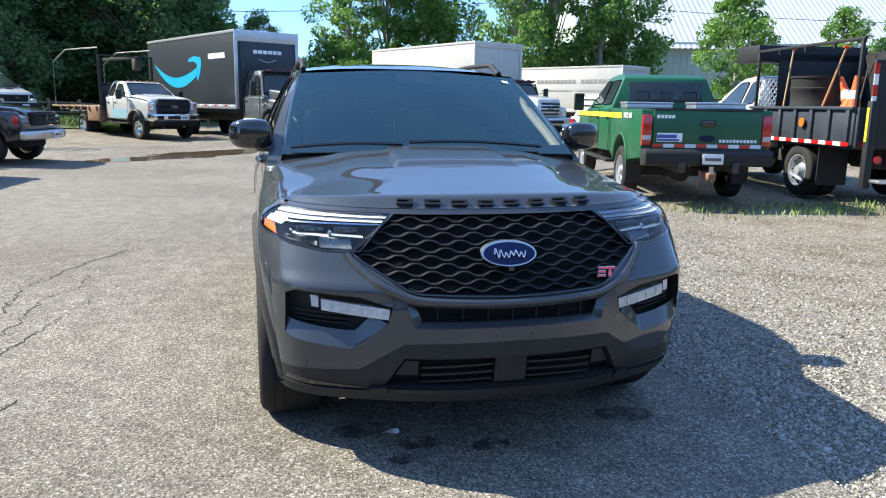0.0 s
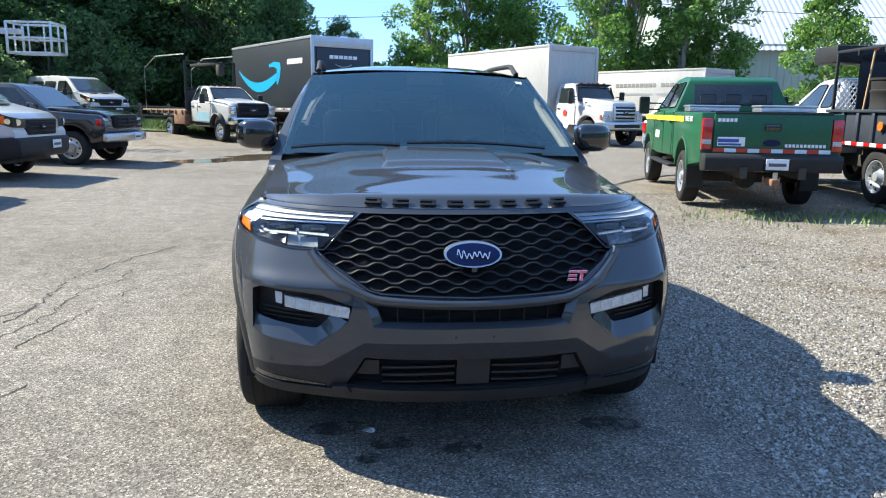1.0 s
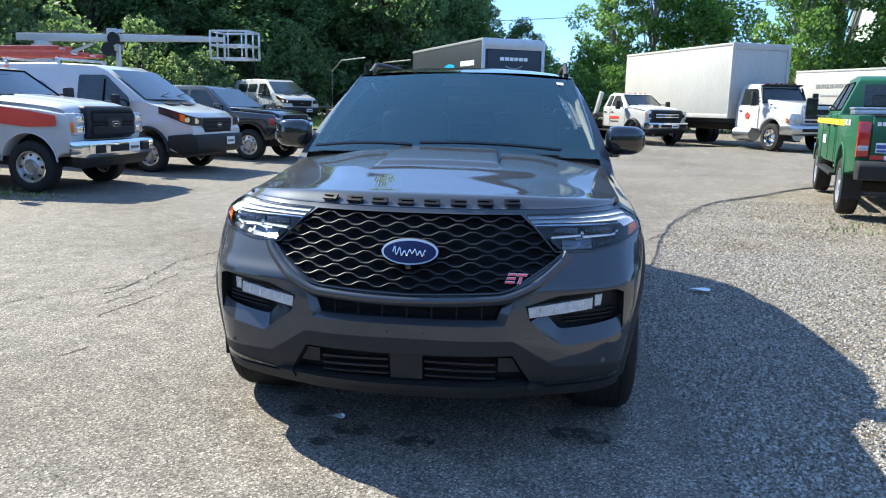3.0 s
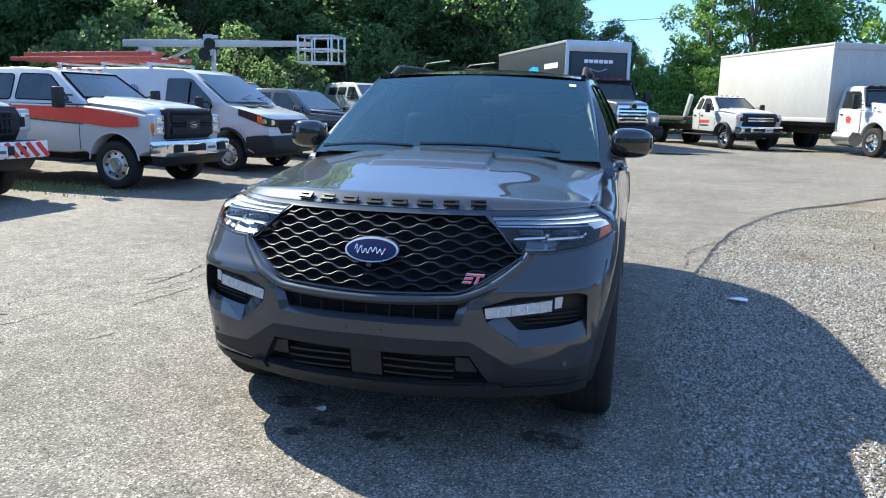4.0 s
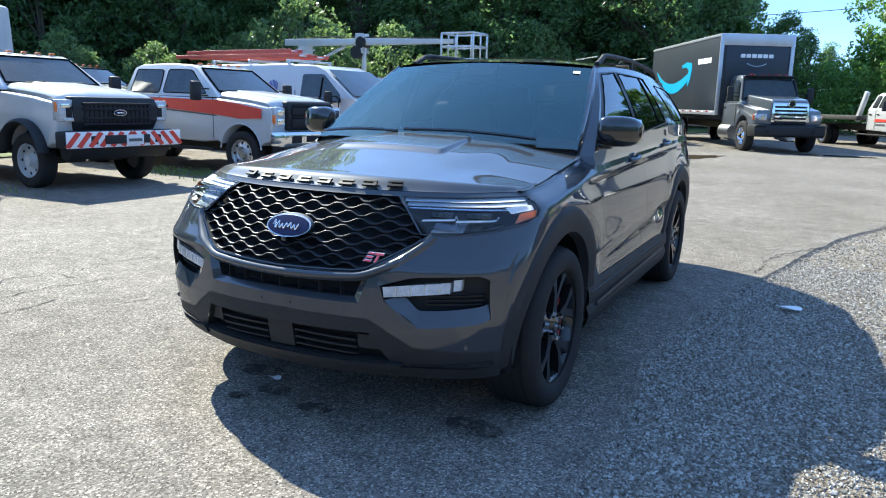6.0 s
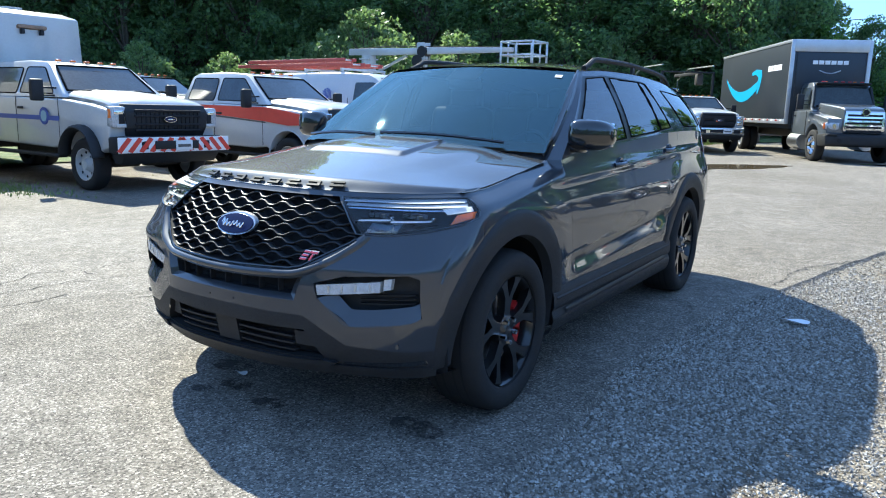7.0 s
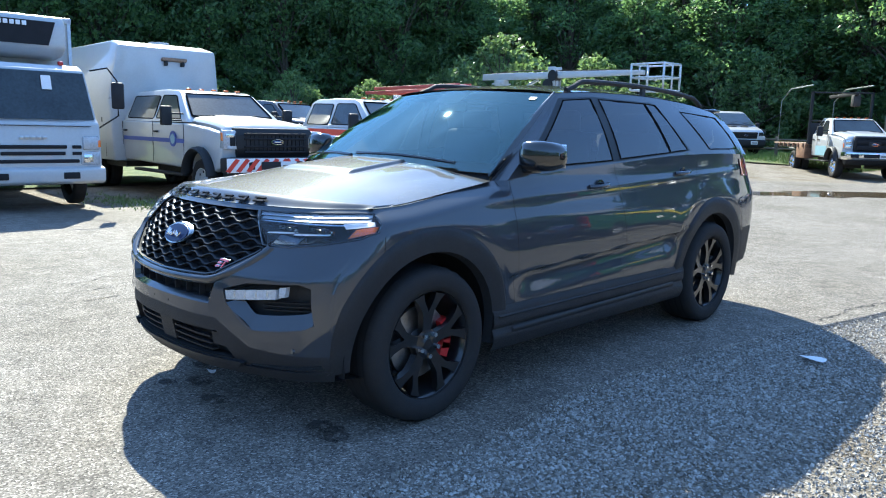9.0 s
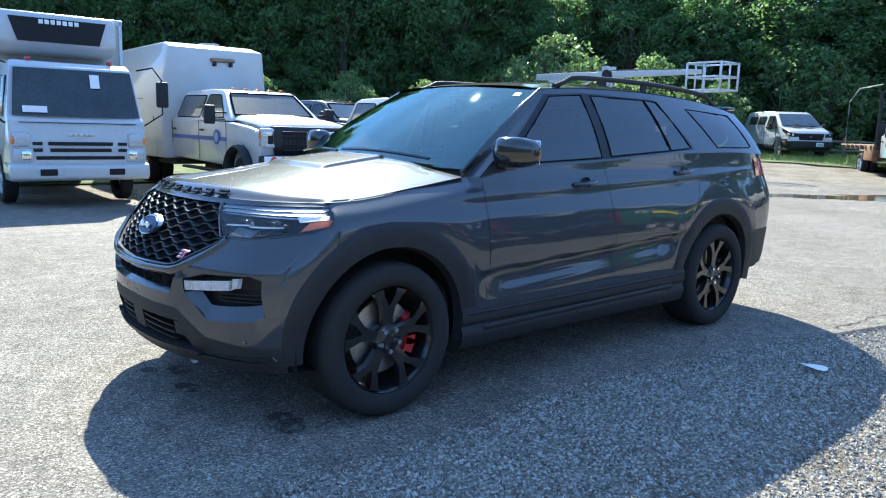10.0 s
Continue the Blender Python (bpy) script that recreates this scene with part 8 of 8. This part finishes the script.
# poplars behind the box trucks
for x, y, sc, r in ((5.2, 49, 1.0, 10), (8.0, 50, 1.05, 80), (10.6, 49, .95, 150), (12.8, 51, 1.1, 30), (14.8, 41, 1.0, 200), (17.2, 42, 1.08, 260), (19.6, 40, 1.0, 20), (21.8, 41, 1.05, 100), (19.8, 26.4, .70, 300), (24.5, 25.5, .55, 40), (26.8, 25, .5, 140)):
    plant(pops[int(r) % 3], x, y, sc, r, "bright green poplar with fluttering leaves", "poplar trees")
plant(pops[1], -3.4, 47, .62, 60, "bright green poplar far behind trucks", "poplar trees")
plant(woods[1], -.8, 46, .44, 60, "dark green tree far behind trucks", "far trees")
for i in range(18):
    plant(woods[i % 4], -6 + 3.6 * i + rng.uniform(-1, 1), 88 + rng.uniform(-4, 6), .46, rng.uniform(0, 360), "distant dark green tree on the skyline", "far trees")
# low trees behind the hedge bank
for i in range(7):
    plant(pops[i % 3] if i % 2 else woods[i % 4], -2.6 + 1.45 * i, 50 + 1.5 * math.sin(i * 1.7), rng.uniform(.34, .42) * (1.25 if i % 2 else .92), 50 * i, "low green tree behind the hedge bank", "far trees")
# trees that close the lot behind and to the side, seen as reflections
for i in range(44):
    a = radians(lerp(-150, 20, i / 43))
    plant(woods[i % 4], 8 + 52 * math.cos(a), 4 + 52 * math.sin(a), rng.uniform(.6, .85), rng.uniform(0, 360), "dark green tree closing the lot", "boundary trees")
# hedge bank behind the delivery truck
hed = thing("hedge_bank", "dense weedy green hedge bank behind trucks", "hedge", pose(0, 0, 0), kind="stuff")
me = leaves(np.random.default_rng(9), [((-2.5 + .5 * i + .4 * math.sin(i), 44.5 + .5 * j + .6 * math.sin(i * 2.1), .7 + .85 * j + .5 * abs(math.sin(i * 1.3))), .95) for i in range(50) for j in range(4)], 200, .10)
me.materials.append(LEAF_M)
o = new("foliage", me)
o.parent = hed
for t in woods + pops + shrubs:
    for q in (t, *t.children):
        bpy.data.objects.remove(q)

# industrial shed with a corrugated metal roof
WALLM = mat("pale green metal siding", (.42, .47, .38), .5, var=.1, vscale=.6, streak=(1, 1, .1))
ROOFM = mat("galvanised corrugated roof", (.62, .63, .64), .42, .4, var=.12, vscale=.5)
S = thing("metal_shed", "large metal shed with pale corrugated roof", "building", pose(30, 46, 0, 0, 0, -14))
part("wall", box((12, 9, 3.1), (40, 18, 6.2), .02), WALLM, S)
bm = bmesh.new()
n = 200
A, B = [], []
for i in range(n + 1):
    x = -8.6 + 41 * i / n
    d = .05 * (i % 2)
    A.append(bm.verts.new((x, -.5, 5.7 + d)))
    B.append(bm.verts.new((x, 9.5, 12.4 + d)))
for i in range(n):
    bm.faces.new((A[i], A[i + 1], B[i + 1], B[i]))
part("roof", bm, ROOFM, S, "", 20)
part("roof_back", sheet(lambda u, v: Vector((-8.6 + 41 * u, 9.5 + 9.5 * v, 12.4 - 6.5 * v)), [0, 1], [0, 1]), ROOFM, S)
part("gable", slab([(0, 6.0), (18, 6.0), (9.3, 12.2)], 'x', -8.02, -.06), WALLM, S)
for i in range(48):
    part("siding_rib", box((-8.02, .3 + .37 * i, 4.0), (.05, .05, 4.2)), WALLM, S)
for i in range(60):
    part("siding_rib", box((-7.6 + .5 * i, -.02, 3.0), (.05, .05, 6.0)), WALLM, S)

# power poles and wires
POLEM = mat("weathered utility pole", (.16, .13, .10), .9, bump=.4, bscale=14, var=.3, vscale=4, streak=(1, 1, .1))
for x, y in ((19.0, 48.0), (-26, 60)):
    P = thing("utility_pole", "weathered timber utility pole with crossarm", "pole", pose(x, y, 0), "utility poles")
    part("post", cyl((0, 0, 0), (0, 0, 11), .16, .11, 12), POLEM, P)
    part("crossarm", box((0, 0, 10.3), (2.4, .12, .12), .01), POLEM, P)
    for q in (-1.0, -.4, .4, 1.0):
        part("insulator", cyl((q, 0, 10.36), (q, 0, 10.55), .05, .04, 10), SILVER, P)
for q, z in ((-1.0, 10.5), (1.0, 10.5), (0, 8.9)):
    w = thing("power_line", "thin dark sagging overhead power line", "wire", pose(0, 0, 0), "power lines")
    bm = bmesh.new()
    tube(bm, [(lerp(-26 + q, 19 + q, i / 24), lerp(60, 48, i / 24), z - 1.1 * math.sin(math.pi * i / 24)) for i in range(25)], .022, 5)
    part("cable", bm, CLAD, w)
    bm = bmesh.new()
    tube(bm, [(lerp(19 + q, 70 + q, i / 24), lerp(48, 38, i / 24), z - 1.1 * math.sin(math.pi * i / 24)) for i in range(25)], .022, 5)
    part("cable", bm, CLAD, w)

# low dark fence along the wood's foot
fn = thing("fence", "low dark timber rail fence before the woods", "fence", pose(0, 0, 0))
for i in range(9):
    x, y = lerp(-11.8, -3.5, i / 8), lerp(30.5, 38, i / 8)
    part("post", box((x, y, ground_z(x, y) + .45), (.12, .12, 1.0), .01), POLEM, fn)
    if i:
        xp, yp = lerp(-11.8, -3.5, (i - 1) / 8), lerp(30.5, 38, (i - 1) / 8)
        for z in (.4, .8):
            bm = bmesh.new()
            tube(bm, [(xp, yp, ground_z(xp, yp) + z), (x, y, ground_z(x, y) + z)], .05, 6)
            part("rail", bm, POLEM, fn)
